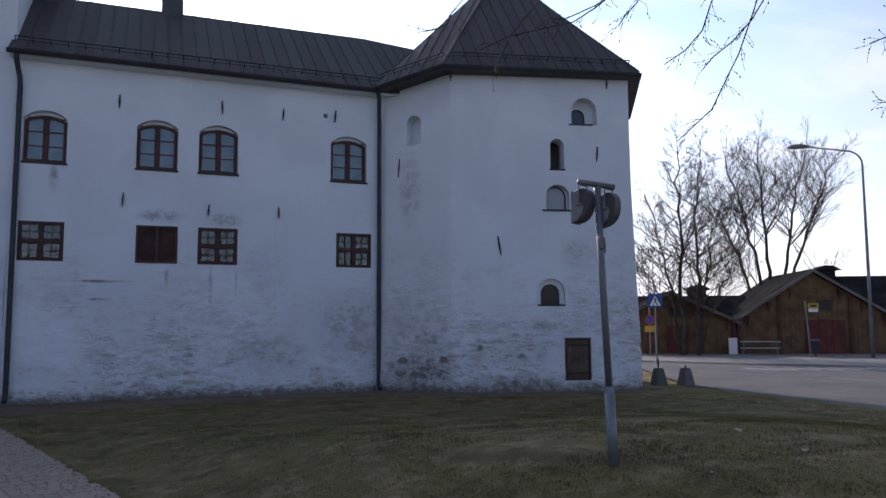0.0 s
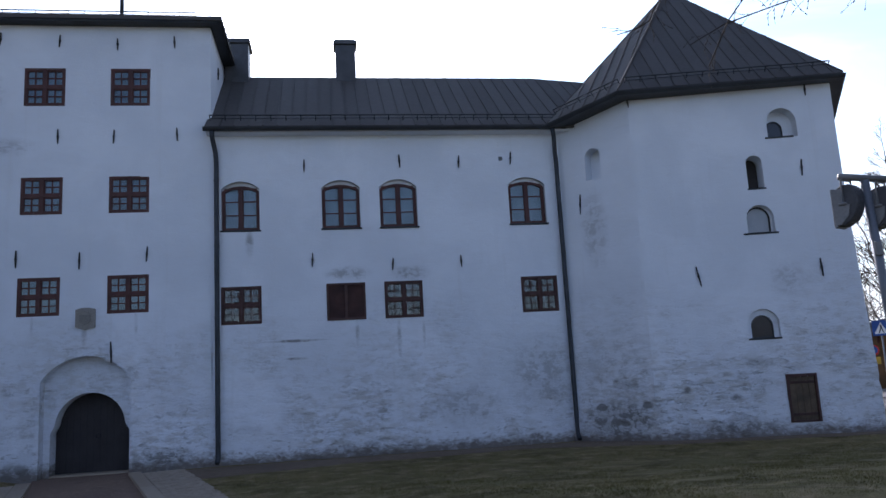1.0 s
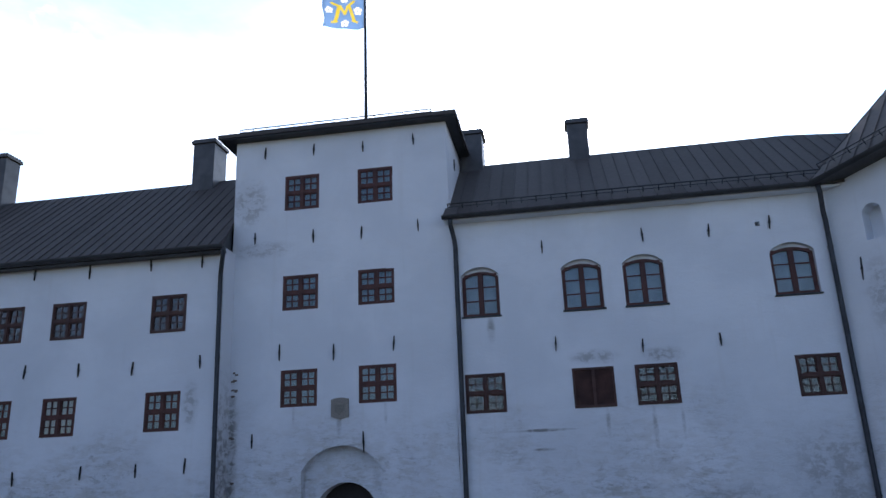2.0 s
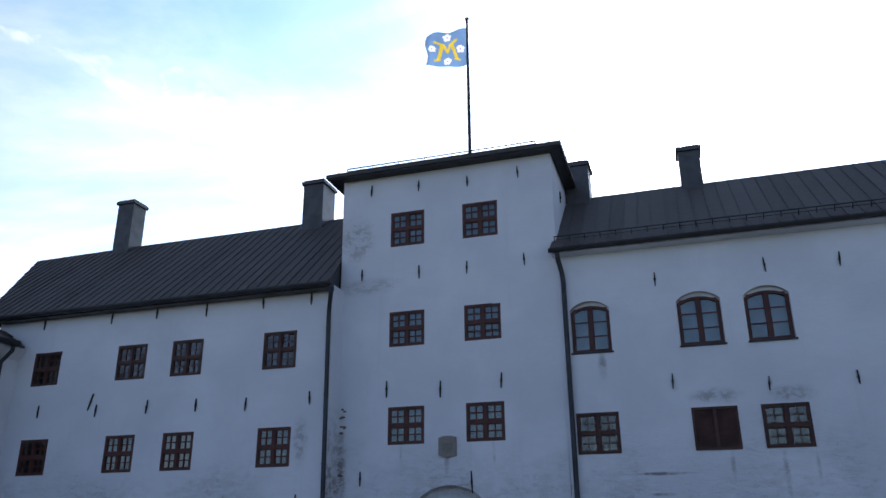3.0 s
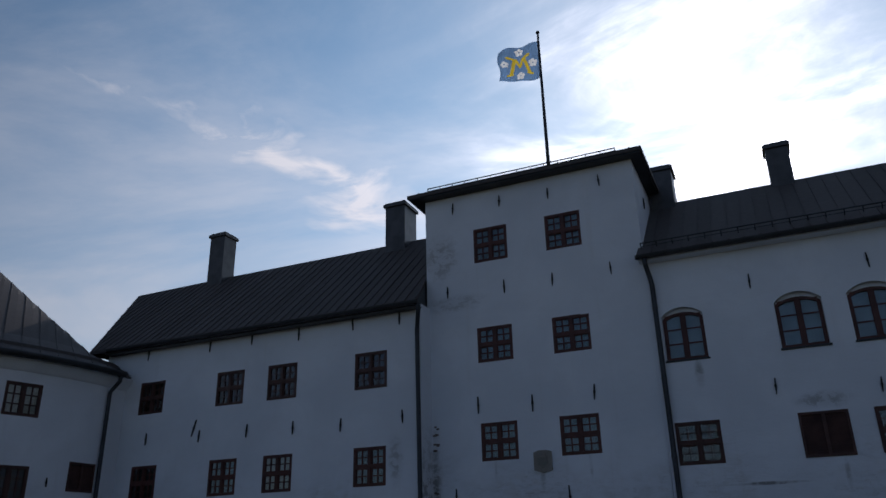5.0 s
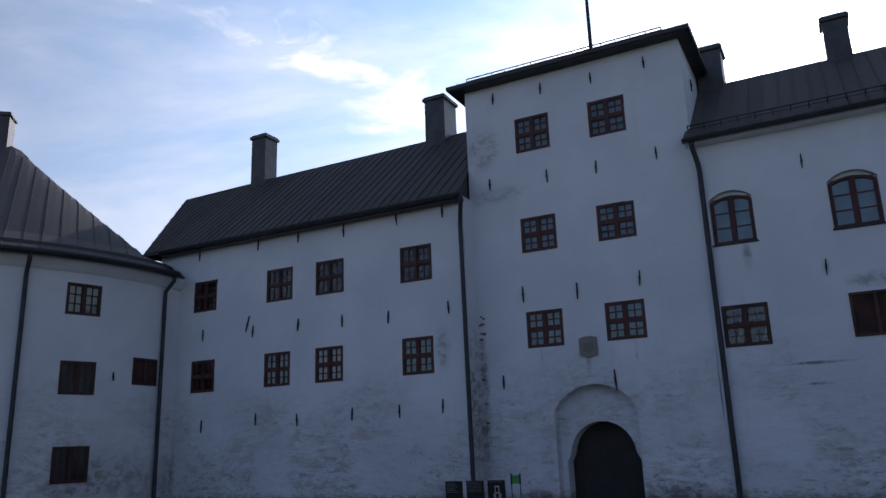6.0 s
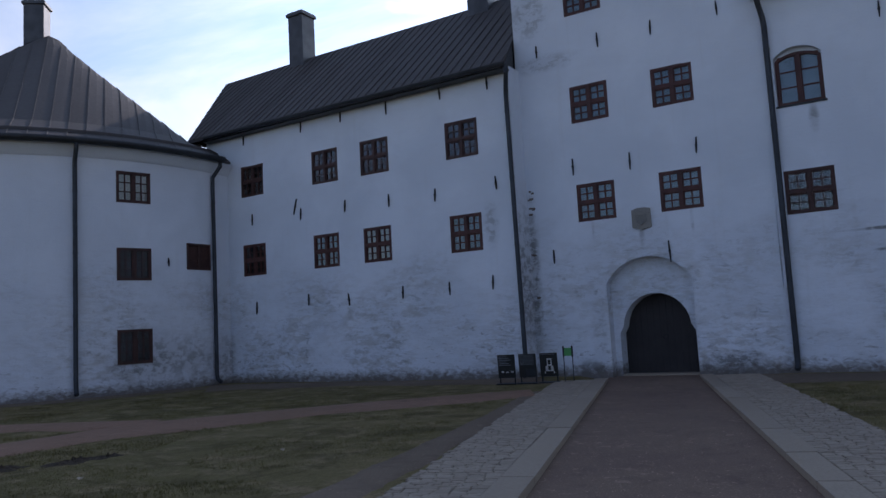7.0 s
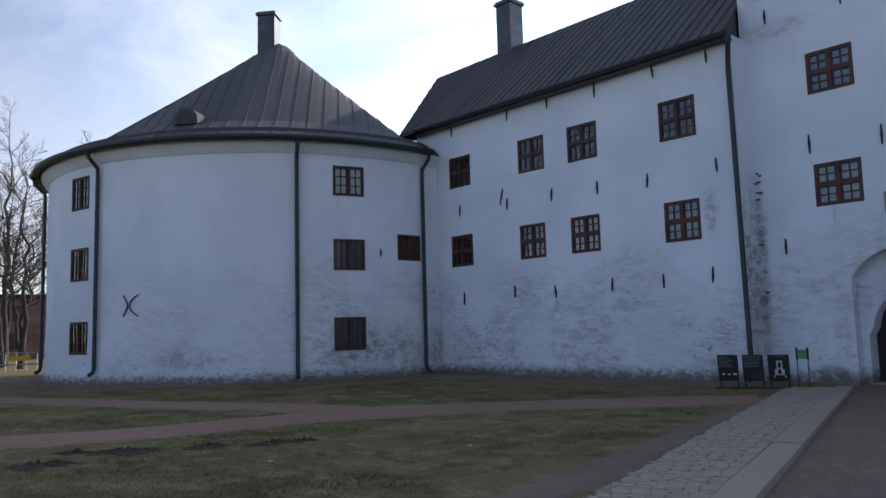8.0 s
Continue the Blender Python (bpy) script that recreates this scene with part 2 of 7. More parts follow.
    for x, zz, rx, rz, amount in stains:
        m_ = nt.nodes.new("ShaderNodeVectorMath")
        m_.operation = "MULTIPLY_ADD"
        nt.links.new(v, m_.inputs[0])
        m_.inputs[1].default_value, m_.inputs[2].default_value = (1 / rx, 0, 1 / rz), (-x / rx, 0, -zz / rz)
        l_ = nt.nodes.new("ShaderNodeVectorMath")
        l_.operation = "LENGTH"
        nt.links.new(m_.outputs[0], l_.inputs[0])
        one = ramp(nt, l_.outputs["Value"], 0.25, 1.15, amount, 0.0)
        total = one if total is None else calc(nt, "MAXIMUM", total, one)
    ragged = ramp(nt, tex_noise(nt, 3.2, 8, 0.72, coords(nt, (1.0, 1.0, 1.3)), 0.35), 0.46, 0.58)
    dirt = calc(nt, "MULTIPLY", total, calc(nt, "ADD", 0.32, calc(nt, "MULTIPLY", ragged, 0.68)), clamp=True)
    base = blend(nt, calc(nt, "MULTIPLY", dirt, 0.80), base, (0.15, 0.145, 0.135))
    nt.links.new(base, b.inputs["Base Color"])
    b.inputs["Roughness"].default_value = 0.92
    b.inputs["Specular IOR Level"].default_value = 0.2
    relief = calc(nt, "ADD", calc(nt, "MULTIPLY", fine, 0.05), calc(nt, "MULTIPLY", calc(nt, "ADD", calc(nt, "ADD", course, calc(nt, "MULTIPLY", mid, 0.5)), calc(nt, "MULTIPLY", crease, -0.20)), calc(nt, "ADD", 0.07, calc(nt, "MULTIPLY", low, 0.85))))
    bump(nt, b, relief, 0.9, 0.10)
    return m


def roof_material():
    """Dark painted sheet metal, dulled and a little blotchy, no two sheets quite alike."""
    m, nt, b = material("roof_sheet_metal")
    v = coords(nt)
    big, fine = tex_noise(nt, 0.7, 4, 0.6, v), tex_noise(nt, 9.0, 5, 0.6, v)
    one = per_piece(nt)
    tone = calc(nt, "ADD", calc(nt, "MULTIPLY", one, 0.5), calc(nt, "MULTIPLY", big, 0.5))
    c = blend(nt, ramp(nt, tone, 0.2, 0.8), (0.066, 0.060, 0.058), (0.088, 0.081, 0.079))
    c = blend(nt, ramp(nt, fine, 0.55, 0.8, 0.0, 0.4), c, (0.10, 0.095, 0.09))
    nt.links.new(c, b.inputs["Base Color"])
    nt.links.new(ramp(nt, fine, 0.2, 0.8, 0.66, 0.84), b.inputs["Roughness"])
    b.inputs["Specular IOR Level"].default_value = 0.3
    b.inputs["Metallic"].default_value = 0.0
    bump(nt, b, calc(nt, "ADD", big, calc(nt, "MULTIPLY", fine, 0.15)), 0.35, 0.03)
    return m


def glass_material():
    m, nt, b = material("window_glass")
    b.inputs["Base Color"].default_value = (0.8, 0.86, 0.88, 1)
    b.inputs["Roughness"].default_value = 0.04
    b.inputs["IOR"].default_value = 1.5
    b.inputs["Transmission Weight"].default_value = 1.0
    v = coords(nt)
    bump(nt, b, tex_noise(nt, 3.0, 2, 0.5, v), 0.12, 0.02)
    return m


def grass_material(name, a, b_, c_):
    m, nt, b = material(name)
    v = coords(nt)
    big, mid, fine = tex_noise(nt, 0.22, 5, 0.6, v, 0.4), tex_noise(nt, 1.7, 5, 0.65, v), tex_noise(nt, 26.0, 4, 0.7, v)
    c = blend(nt, ramp(nt, big, 0.35, 0.68), a, b_)
    c = blend(nt, ramp(nt, mid, 0.46, 0.66, 0.0, 0.8), c, c_)
    c = blend(nt, ramp(nt, tex_noise(nt, 5.5, 5, 0.7, v, 0.4), 0.54, 0.66, 0.0, 0.55), c, tuple(x * 0.5 for x in b_))
    c = blend(nt, ramp(nt, tex_noise(nt, 0.9, 6, 0.7, v, 0.8), 0.48, 0.62, 0.0, 0.65), c, tuple(x * 0.5 for x in a))
    c = blend(nt, ramp(nt, fine, 0.35, 0.75, 0.0, 0.6), c, tuple(x * 0.45 for x in a))
    nt.links.new(c, b.inputs["Base Color"])
    b.inputs["Roughness"].default_value = 0.95
    b.inputs["Specular IOR Level"].default_value = 0.1
    bump(nt, b, calc(nt, "ADD", mid, fine), 0.9, 0.05)
    return m


def ground_material(name, a, b_, scale=14.0, rough=0.95, gravel=0.5):
    m, nt, b = material(name)
    v = coords(nt)
    big, mid, fine = tex_noise(nt, 0.35, 5, 0.6, v, 0.3), tex_noise(nt, 2.4, 5, 0.6, v), tex_noise(nt, scale * 3, 3, 0.7, v)
    c = blend(nt, ramp(nt, big, 0.3, 0.7), a, b_)
    c = blend(nt, ramp(nt, mid, 0.5, 0.75, 0.0, 0.5), c, tuple(x * 0.7 for x in a))
    c = blend(nt, ramp(nt, fine, 0.5, 0.75, 0.0, gravel), c, tuple(min(1, x * 1.9) for x in b_))
    cell = nt.nodes.new("ShaderNodeTexVoronoi")
    cell.inputs["Scale"].default_value = scale * 1.6
    nt.links.new(v, cell.inputs["Vector"])
    pebble = calc(nt, "MULTIPLY", ramp(nt, cell.outputs["Distance"], 0.16, 0.30, 1.0, 0.0), ramp(nt, tex_noise(nt, 9.0, 3, 0.6, v), 0.52, 0.62))
    c = blend(nt, calc(nt, "MULTIPLY", pebble, gravel), c, tuple(min(1, x * 2.8) for x in b_))
    c = blend(nt, ramp(nt, tex_noise(nt, 1.1, 6, 0.75, v, 0.6), 0.56, 0.66, 0.0, 0.35), c, tuple(x * 0.6 for x in a))
    scuff = calc(nt, "MULTIPLY", ramp(nt, tex_noise(nt, 5.5, 6, 0.7, v, 0.4), 0.56, 0.64), ramp(nt, tex_noise(nt, 0.8, 3, 0.5, v), 0.45, 0.6))
    c = blend(nt, calc(nt, "MULTIPLY", scuff, gravel * 0.7), c, tuple(min(1, x * 1.9) for x in b_))
    nt.links.new(c, b.inputs["Base Color"])
    b.inputs["Roughness"].default_value = rough
    b.inputs["Specular IOR Level"].default_value = 0.25
    bump(nt, b, calc(nt, "ADD", fine, pebble), 0.6, 0.014)
    return m


def stone_material(name, a, b_):
    m, nt, b = material(name)
    v = coords(nt)
    one, fine, mid = per_piece(nt), tex_noise(nt, 30.0, 4, 0.7, v), tex_noise(nt, 4.0, 4, 0.6, v)
    isl = nt.nodes.new("ShaderNodeNewGeometry").outputs["Random Per Island"]
    c = blend(nt, calc(nt, "FRACT", calc(nt, "ADD", one, isl)), a, b_)
    c = blend(nt, ramp(nt, fine, 0.4, 0.75, 0.0, 0.5), c, tuple(x * 0.55 for x in a))
    c = blend(nt, ramp(nt, mid, 0.5, 0.75, 0.0, 0.5), c, tuple(x * 0.75 for x in b_))
    nt.links.new(c, b.inputs["Base Color"])
    b.inputs["Roughness"].default_value = 0.85
    bump(nt, b, fine, 0.5, 0.015)
    return m


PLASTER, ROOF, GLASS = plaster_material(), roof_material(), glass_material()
# opaque pane whose colour carries the dark inside of the tower
DARK_PANE = simple("unlit_small_pane", (0.022, 0.025, 0.032), 0.14, 0, 0.2, bumps=0.03)
GUTTER = simple("gutter_dark_metal", (0.028, 0.031, 0.035), 0.5, 0.3, 0.3)
PIPE = simple("downpipe_metal", (0.032, 0.037, 0.045), 0.5, 0.3, 0.3)
FRAME = simple("window_red_brown_paint", (0.080, 0.026, 0.021), 0.6, 0, 0.35)
FRAME_WORN = simple("window_dark_brown_paint", (0.062, 0.025, 0.020), 0.65, 0, 0.35)
IRON = simple("wrought_iron", (0.018, 0.019, 0.022), 0.6, 0.4, 0.3)
CURTAIN = simple("pale_blind", (0.62, 0.62, 0.56), 0.9, 0, 0.12)
# blue-grey for half-pale blinds and for the sky's reflection, painted behind the panes
BLIND_SKY_GREY = simple("blind_sky_grey", (0.22, 0.31, 0.36), 0.9, 0, 0.2)
# opaque pane colour that holds the sky's reflection in one tower window
SKY_PALE_PANE = simple("sky_pale_pane", (0.40, 0.43, 0.46), 0.6, 0, 0.12)
SHUTTER = simple("shutter_dark_paint", (0.075, 0.034, 0.027), 0.7, 0, 0.35)
# flat dark colour put in place of unlit rooms and depths behind openings
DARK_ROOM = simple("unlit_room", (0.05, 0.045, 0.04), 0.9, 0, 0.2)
DOOR_WOOD = simple("gate_dark_planks", (0.032, 0.028, 0.028), 0.8, 0, 0.15, 9)
HATCH_WOOD = simple("hatch_brown_wood", (0.105, 0.074, 0.046), 0.75, 0, 0.4, 9)
BARE_BRICK = stone_material("bare_brick_and_stone", (0.13, 0.095, 0.08), (0.22, 0.18, 0.155))
PLAQUE = stone_material("weathered_plaque_stone", (0.20, 0.19, 0.17), (0.30, 0.28, 0.25))
CHIMNEY = simple("chimney_sheet_metal", (0.072, 0.073, 0.077), 0.45, 0.3, 0.3)
GRASS = grass_material("spring_lawn", (0.190, 0.160, 0.070), (0.252, 0.200, 0.094), (0.365, 0.280, 0.160))
BLADE = grass_material("grass_blades", (0.205, 0.182, 0.070), (0.272, 0.230, 0.094), (0.43, 0.34, 0.185))
SOIL = ground_material("dug_soil", (0.045, 0.034, 0.024), (0.075, 0.056, 0.04))
TRAIL = ground_material("reddish_gravel_trail", (0.225, 0.140, 0.090), (0.265, 0.158, 0.108))
DRIVE = ground_material("packed_gravel_drive", (0.168, 0.114, 0.088), (0.200, 0.140, 0.102), gravel=0.8)
ASPHALT = ground_material("worn_asphalt", (0.098, 0.095, 0.092), (0.140, 0.136, 0.131), 20, 0.9, 0.3)
PAVE_FAR = ground_material("far_pavement", (0.21, 0.195, 0.18), (0.27, 0.255, 0.24), 20, 0.9, 0.3)
COBBLE = stone_material("cobble_granite", (0.29, 0.235, 0.178), (0.38, 0.315, 0.24))
KERB = stone_material("kerb_granite", (0.31, 0.250, 0.187), (0.38, 0.315, 0.24))
CONCRETE = stone_material("bollard_concrete", (0.11, 0.107, 0.10), (0.16, 0.155, 0.15))
GALV = simple("galvanised_steel", (0.20, 0.22, 0.25), 0.5, 0.5, 0.2)
LAMP_GREY = simple("floodlight_grey", (0.17, 0.175, 0.18), 0.5, 0.2, 0.25)
HOUSING = simple("floodlight_housing", (0.050, 0.053, 0.060), 0.55, 0.1, 0.3)
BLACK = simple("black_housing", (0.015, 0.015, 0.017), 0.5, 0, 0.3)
BARK = simple("tree_bark", (0.060, 0.048, 0.038), 0.9, 0, 0.35, 8)
OCHRE = simple("shed_ochre_boards", (0.150, 0.084, 0.036), 0.85, 0, 0.35, 5)
SHED_RED = simple("shed_red_boards", (0.13, 0.030, 0.022), 0.8, 0, 0.3, 5)
SHED_TRIM = simple("shed_dark_red_trim", (0.10, 0.035, 0.024), 0.8, 0, 0.3, 5)
VERGE = simple("weathered_verge_board", (0.16, 0.14, 0.12), 0.85, 0, 0.25, 5)
FELT = simple("shed_roof_felt", (0.035, 0.034, 0.033), 0.95, 0, 0.3, spec=0.0)
BRICK_FAR = simple("far_red_brick", (0.185, 0.105, 0.078), 0.9, 0, 0.3, 3)
WHITE_PAINT = simple("white_paint", (0.75, 0.75, 0.74), 0.6, 0, 0.08)
SIGN_BLUE = simple("sign_blue", (0.015, 0.07, 0.27), 0.45, 0, 0.1)
SIGN_YELLOW = simple("sign_yellow", (0.48, 0.30, 0.025), 0.45, 0, 0.1)
SIGN_RED = simple("sign_red", (0.50, 0.03, 0.02), 0.45, 0, 0.1)
SIGN_BLACK = simple("sign_black", (0.012, 0.014, 0.014), 0.45, 0, 0.25)
SIGN_GREEN = simple("sign_green", (0.06, 0.30, 0.08), 0.5, 0, 0.1)
FLAG_BLUE = simple("flag_blue_cloth", (0.17, 0.30, 0.50), 0.85, 0, 0.12)
FLAG_YELLOW = simple("flag_yellow_cloth", (0.75, 0.55, 0.05), 0.85, 0, 0.1)
FLAG_WHITE = simple("flag_white_cloth", (0.88, 0.88, 0.86), 0.85, 0, 0.06)

for cloth_mat in (FLAG_BLUE, FLAG_YELLOW, FLAG_WHITE):
    tree_ = cloth_mat.node_tree
    front_ = tree_.nodes["Principled BSDF"]
    thin = tree_.nodes.new("ShaderNodeBsdfTranslucent")
    tree_.links.new(front_.inputs["Base Color"].links[0].from_socket, thin.inputs[0])
    both = tree_.nodes.new("ShaderNodeMixShader")
    both.inputs[0].default_value = 0.72
    tree_.links.new(front_.outputs[0], both.inputs[1])
    tree_.links.new(thin.outputs[0], both.inputs[2])
    tree_.links.new(both.outputs[0], tree_.nodes["Material Output"].inputs[0])

# ---- building helpers ----
PLACE = {}


def put(ob, parent, m=None):
    """Parents ob so that its place in the world is m."""
    m = m or Matrix()
    PLACE[ob] = m
    if parent is None:
        ob.matrix_basis = m
    else:
        ob.parent = parent
        ob.matrix_basis = PLACE[parent].inverted() @ m
    return ob


def mesh_of(bm, name, mat, smooth=False):
    bmesh.ops.recalc_face_normals(bm, faces=bm.faces)
    me = bpy.data.meshes.new(name)
    bm.to_mesh(me)
    bm.free()
    me.materials.append(mat)
    if smooth:
        me.polygons.foreach_set("use_smooth", [True] * len(me.polygons))
    return me


def part(name, bm, mat, parent, label="", m=None, smooth=False):
    me = bm if isinstance(bm, bpy.types.Mesh) else mesh_of(bm, name, mat, smooth)
    ob = put(new(name, me), parent, m)
    return tagged(ob, label) if label else ob


def thing(name, label, category, at=(0, 0, 0), group="", kind=""):
    ob = put(new(name), None, Matrix.Translation(at))
    ob.empty_display_size = 0.3
    return tagged(ob, label, category, group, kind)


def solid(name, bm, mat, label, category, group="", kind="", m=None, smooth=False):
    ob = put(new(name, mesh_of(bm, name, mat, smooth)), None, m)
    return tagged(ob, label, category, group, kind)


def box(bm, x0, x1, y0, y1, z0, z1, bevel=0.0):
    vs = [bm.verts.new((x, y, z)) for z in (z0, z1) for x, y in ((x0, y0), (x1, y0), (x1, y1), (x0, y1))]
    fs = [bm.faces.new([vs[i] for i in q]) for q in ((3, 2, 1, 0), (4, 5, 6, 7), (0, 1, 5, 4), (1, 2, 6, 5), (2, 3, 7, 6), (3, 0, 4, 7))]
    if bevel:
        bmesh.ops.bevel(bm, geom=list({e for f in fs for e in f.edges}), offset=bevel, segments=1, affect="EDGES")


def prism(bm, outline, d0, d1):
    """A flat outline of (x, z) points, pushed from y = d0 to y = d1."""
    a = [bm.verts.new((x, d0, z)) for x, z in outline]
    b = [bm.verts.new((x, d1, z)) for x, z in outline]
    bm.faces.new(a)
    bm.faces.new(b[::-1])
    for i in range(len(a)):
        j = (i + 1) % len(a)
        bm.faces.new((a[i], b[i], b[j], a[j]))


def tube(bm, pts, radii, sides=8, cap=True):
    """A round bar along points."""
    pts = [Vector(p) for p in pts]
    if isinstance(radii, (int, float)):
        radii = [radii] * len(pts)
    rings, ref = [], None
    for i, p in enumerate(pts):
        d = (pts[min(i + 1, len(pts) - 1)] - pts[max(i - 1, 0)]).normalized()
        if ref is None:
            ref = d.orthogonal().normalized()
        ref = (ref - d * ref.dot(d)).normalized()
        o = d.cross(ref)
        rings.append([bm.verts.new(p + (ref * math.cos(a) + o * math.sin(a)) * radii[i]) for a in (2 * math.pi * k / sides for k in range(sides))])
    for r, s in zip(rings, rings[1:]):
        for k in range(sides):
            bm.faces.new((r[k], r[(k + 1) % sides], s[(k + 1) % sides], s[k]))
    if cap:
        bm.faces.new(rings[0][::-1])
        bm.faces.new(rings[-1])


def smooth01(a):
    a = max(0.0, min(1.0, a))
    return a * a * (3 - 2 * a)


def arch(w, h, rise, n=10):
    """Outline of an opening, base at z = 0, width w, full height h, arched over the top by rise."""
    pts = [(-w / 2, 0), (w / 2, 0), (w / 2, h - rise)]
    if rise > 0:
        r = (w * w / 4 + rise * rise) / (2 * rise)
        a = math.asin(min(1.0, w / 2 / r))
        a = math.pi - a if rise > w / 2 else a
        pts += [(r * math.sin(a * (1 - 2 * k / n)), h - r + r * math.cos(a * (1 - 2 * k / n))) for k in range(1, n)]
    pts.append((-w / 2, h - rise))
    return pts


def facing(x, y, z, nx, ny):
    """A pose on a wall at (x, y, z) whose outward side is (nx, ny): local x to the viewer's right, local y into the wall."""
    n = Vector((nx, ny, 0)).normalized()
    u = Vector((-n.y, n.x, 0))
    m = Matrix((u, -n, Vector((0, 0, 1)))).transposed().to_4x4()
    return Matrix.Translation((x, y, z)) @ m


def cut_out(me, groups):
    """The mesh less the solids of each group in turn: each solid is (pose, outline, depth from, depth to)."""
    body = new("cut_body", me)
    for group in groups:
        bm = bmesh.new()
        for m, outline, d0, d1 in group:
            one = bmesh.new()
            prism(one, outline, d0, d1)
            bmesh.ops.recalc_face_normals(one, faces=one.faces)
            one.transform(m)
            tmp = bpy.data.meshes.new("cut")
            one.to_mesh(tmp)
            one.free()
            bm.from_mesh(tmp)
            bpy.data.meshes.remove(tmp)
        cme = bpy.data.meshes.new("cut")
        bm.to_mesh(cme)
        bm.free()
        cutter = new("cut_tool", cme)
        mod = body.modifiers.new("cut", "BOOLEAN")
        mod.operation, mod.solver, mod.object = "DIFFERENCE", "EXACT", cutter
        bpy.context.view_layer.update()
        res = bpy.data.meshes.new_from_object(body.evaluated_get(bpy.context.evaluated_depsgraph_get()))
        body.modifiers.clear()
        body.data = res
        bpy.data.objects.remove(cutter)
        bpy.data.meshes.remove(cme)
    out = body.data
    bpy.data.objects.remove(body)
    return out


def shell(outline, closed, height, thick, step=0.15, lumps=1.0, batter=0.0, base=-0.4):
    """Old wall of uneven plaster over stone along an outline of (x, y) points, outer side on the right of the walk."""
    pts = [Vector(p) for p in outline]
    n = len(pts)
    segs = [(pts[i], pts[(i + 1) % n]) for i in range(n if closed else n - 1)]
    path = []
    for a, b in segs:
        d = b - a
        k = max(1, round(d.length / step))
        nrm = Vector((d.y, -d.x)).normalized()
        for i in range(k):
            path.append((a.lerp(b, i / k), nrm, i == 0))
    if not closed:
        path.append((pts[-1], path[-1][1], True))
    m = len(path)
    # the mitred normal at corners
    full = []
    for i, (p, nrm, corner) in enumerate(path):
        if corner and (closed or 0 < i < m - 1):
            prev = path[i - 1][1]
            mid = (prev + nrm).normalized()
            full.append((p, mid / max(0.3, mid.dot(nrm)), True))
        else:
            full.append((p, nrm, corner))
    rows = max(2, round((height - base) / step))
    bm = bmesh.new()
    outer, inner = [], []
    for j in range(rows + 1):
        z = base + (height - base) * j / rows
        ro, ri = [], []
        for p, nrm, corner in full:
            low = smooth01((3.6 - z) / 2.6)
            q = Vector((p.x, p.y, z))
            amt = (0.008 + 0.030 * low) * lumps
            stone = Vector((q.x * 1.8, q.y * 1.8, q.z * 4.2))
            d = amt * (noise.noise(q * 0.9) * 1.0 + noise.noise(stone) * (0.3 + 0.9 * low)) + batter * max(0.0, 1 - z / 10.0) ** 2
            d += 0.03 * noise.noise(Vector((p.x * 0.15, p.y * 0.15, z * 0.2)))
            ro.append(bm.verts.new((p.x + nrm.x * d, p.y + nrm.y * d, z)))
            ri.append(bm.verts.new((p.x - nrm.x * thick, p.y - nrm.y * thick, z)))
        outer.append(ro)
        inner.append(ri)
    span = m if closed else m - 1
    for j in range(rows):
        for i in range(span):
            k = (i + 1) % m
            bm.faces.new((outer[j][i], outer[j][k], outer[j + 1][k], outer[j + 1][i]))
            bm.faces.new((inner[j][k], inner[j][i], inner[j + 1][i], inner[j + 1][k]))
    for i in range(span):
        k = (i + 1) % m
        bm.faces.new((outer[rows][i], outer[rows][k], inner[rows][k], inner[rows][i]))
        bm.faces.new((outer[0][k], outer[0][i], inner[0][i], inner[0][k]))
    if not closed:
        for i in (0, m - 1):
            for j in range(rows):
                bm.faces.new((outer[j][i], outer[j + 1][i], inner[j + 1][i], inner[j][i]))
    bmesh.ops.triangulate(bm, faces=bm.faces)
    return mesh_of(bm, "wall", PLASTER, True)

# ---- ground ----
KR0, KR1 = Vector((-3.79, 22.87)), Vector((-0.21, 11.38))     # inner edge of the right kerb
KL0, KL1 = Vector((-6.02, 22.05)), Vector((-2.80, 10.90))     # inner edge of the left kerb


def line_x(a, b, y):
    return a.x + (b.x - a.x) * (y - a.y) / (b.y - a.y)


def level(x, y):
    """Height of the ground: flat at the walls, rising gently towards the south."""
    side = x - (line_x(KR0, KR1, y) + 1.4)
    lawn = 0.83 * smooth01((20.0 - y) / 12.5) * smooth01(side / 4.0) * smooth01((18.0 - x) / 9.0)
    path = 0.42 * smooth01((11.0 - y) / 10.0) * smooth01((20.0 - x) / 8.0)
    return max(lawn, path)


def build_ground():
    xs = [-2500, -1200, -500, -220, -120, -80] + [-60 + 0.6 * i for i in range(201)] + [75, 100, 160, 300, 700, 1400, 2500]
    ys = [-2500, -900, -300, -100, -40, -20] + [-10 + 0.5 * i for i in range(101)] + [46, 55, 70, 100, 200, 500, 1200, 2500]
    bm = bmesh.new()
    grid = []
    for y in ys:
        row = []
        for x in xs:
            z = level(x, y) + 0.02 * noise.noise(Vector((x * 0.7, y * 0.7, 0)))
            if line_x(KL0, KL1, y) - 0.9 < x < line_x(KR0, KR1, y) + 0.9 and y < 26:
                z -= 0.12
            if x > 18.6 and y > -12:
                z -= 0.06
            row.append(bm.verts.new((x, y, z)))
        grid.append(row)
    for r, s in zip(grid, grid[1:]):
        for i in range(len(xs) - 1):
            bm.faces.new((r[i], r[i + 1], s[i + 1], s[i]))
    solid("ground", bm, GRASS, "patchy spring lawn around the castle, brownish green", "lawn", kind="structure", smooth=True)


build_ground()


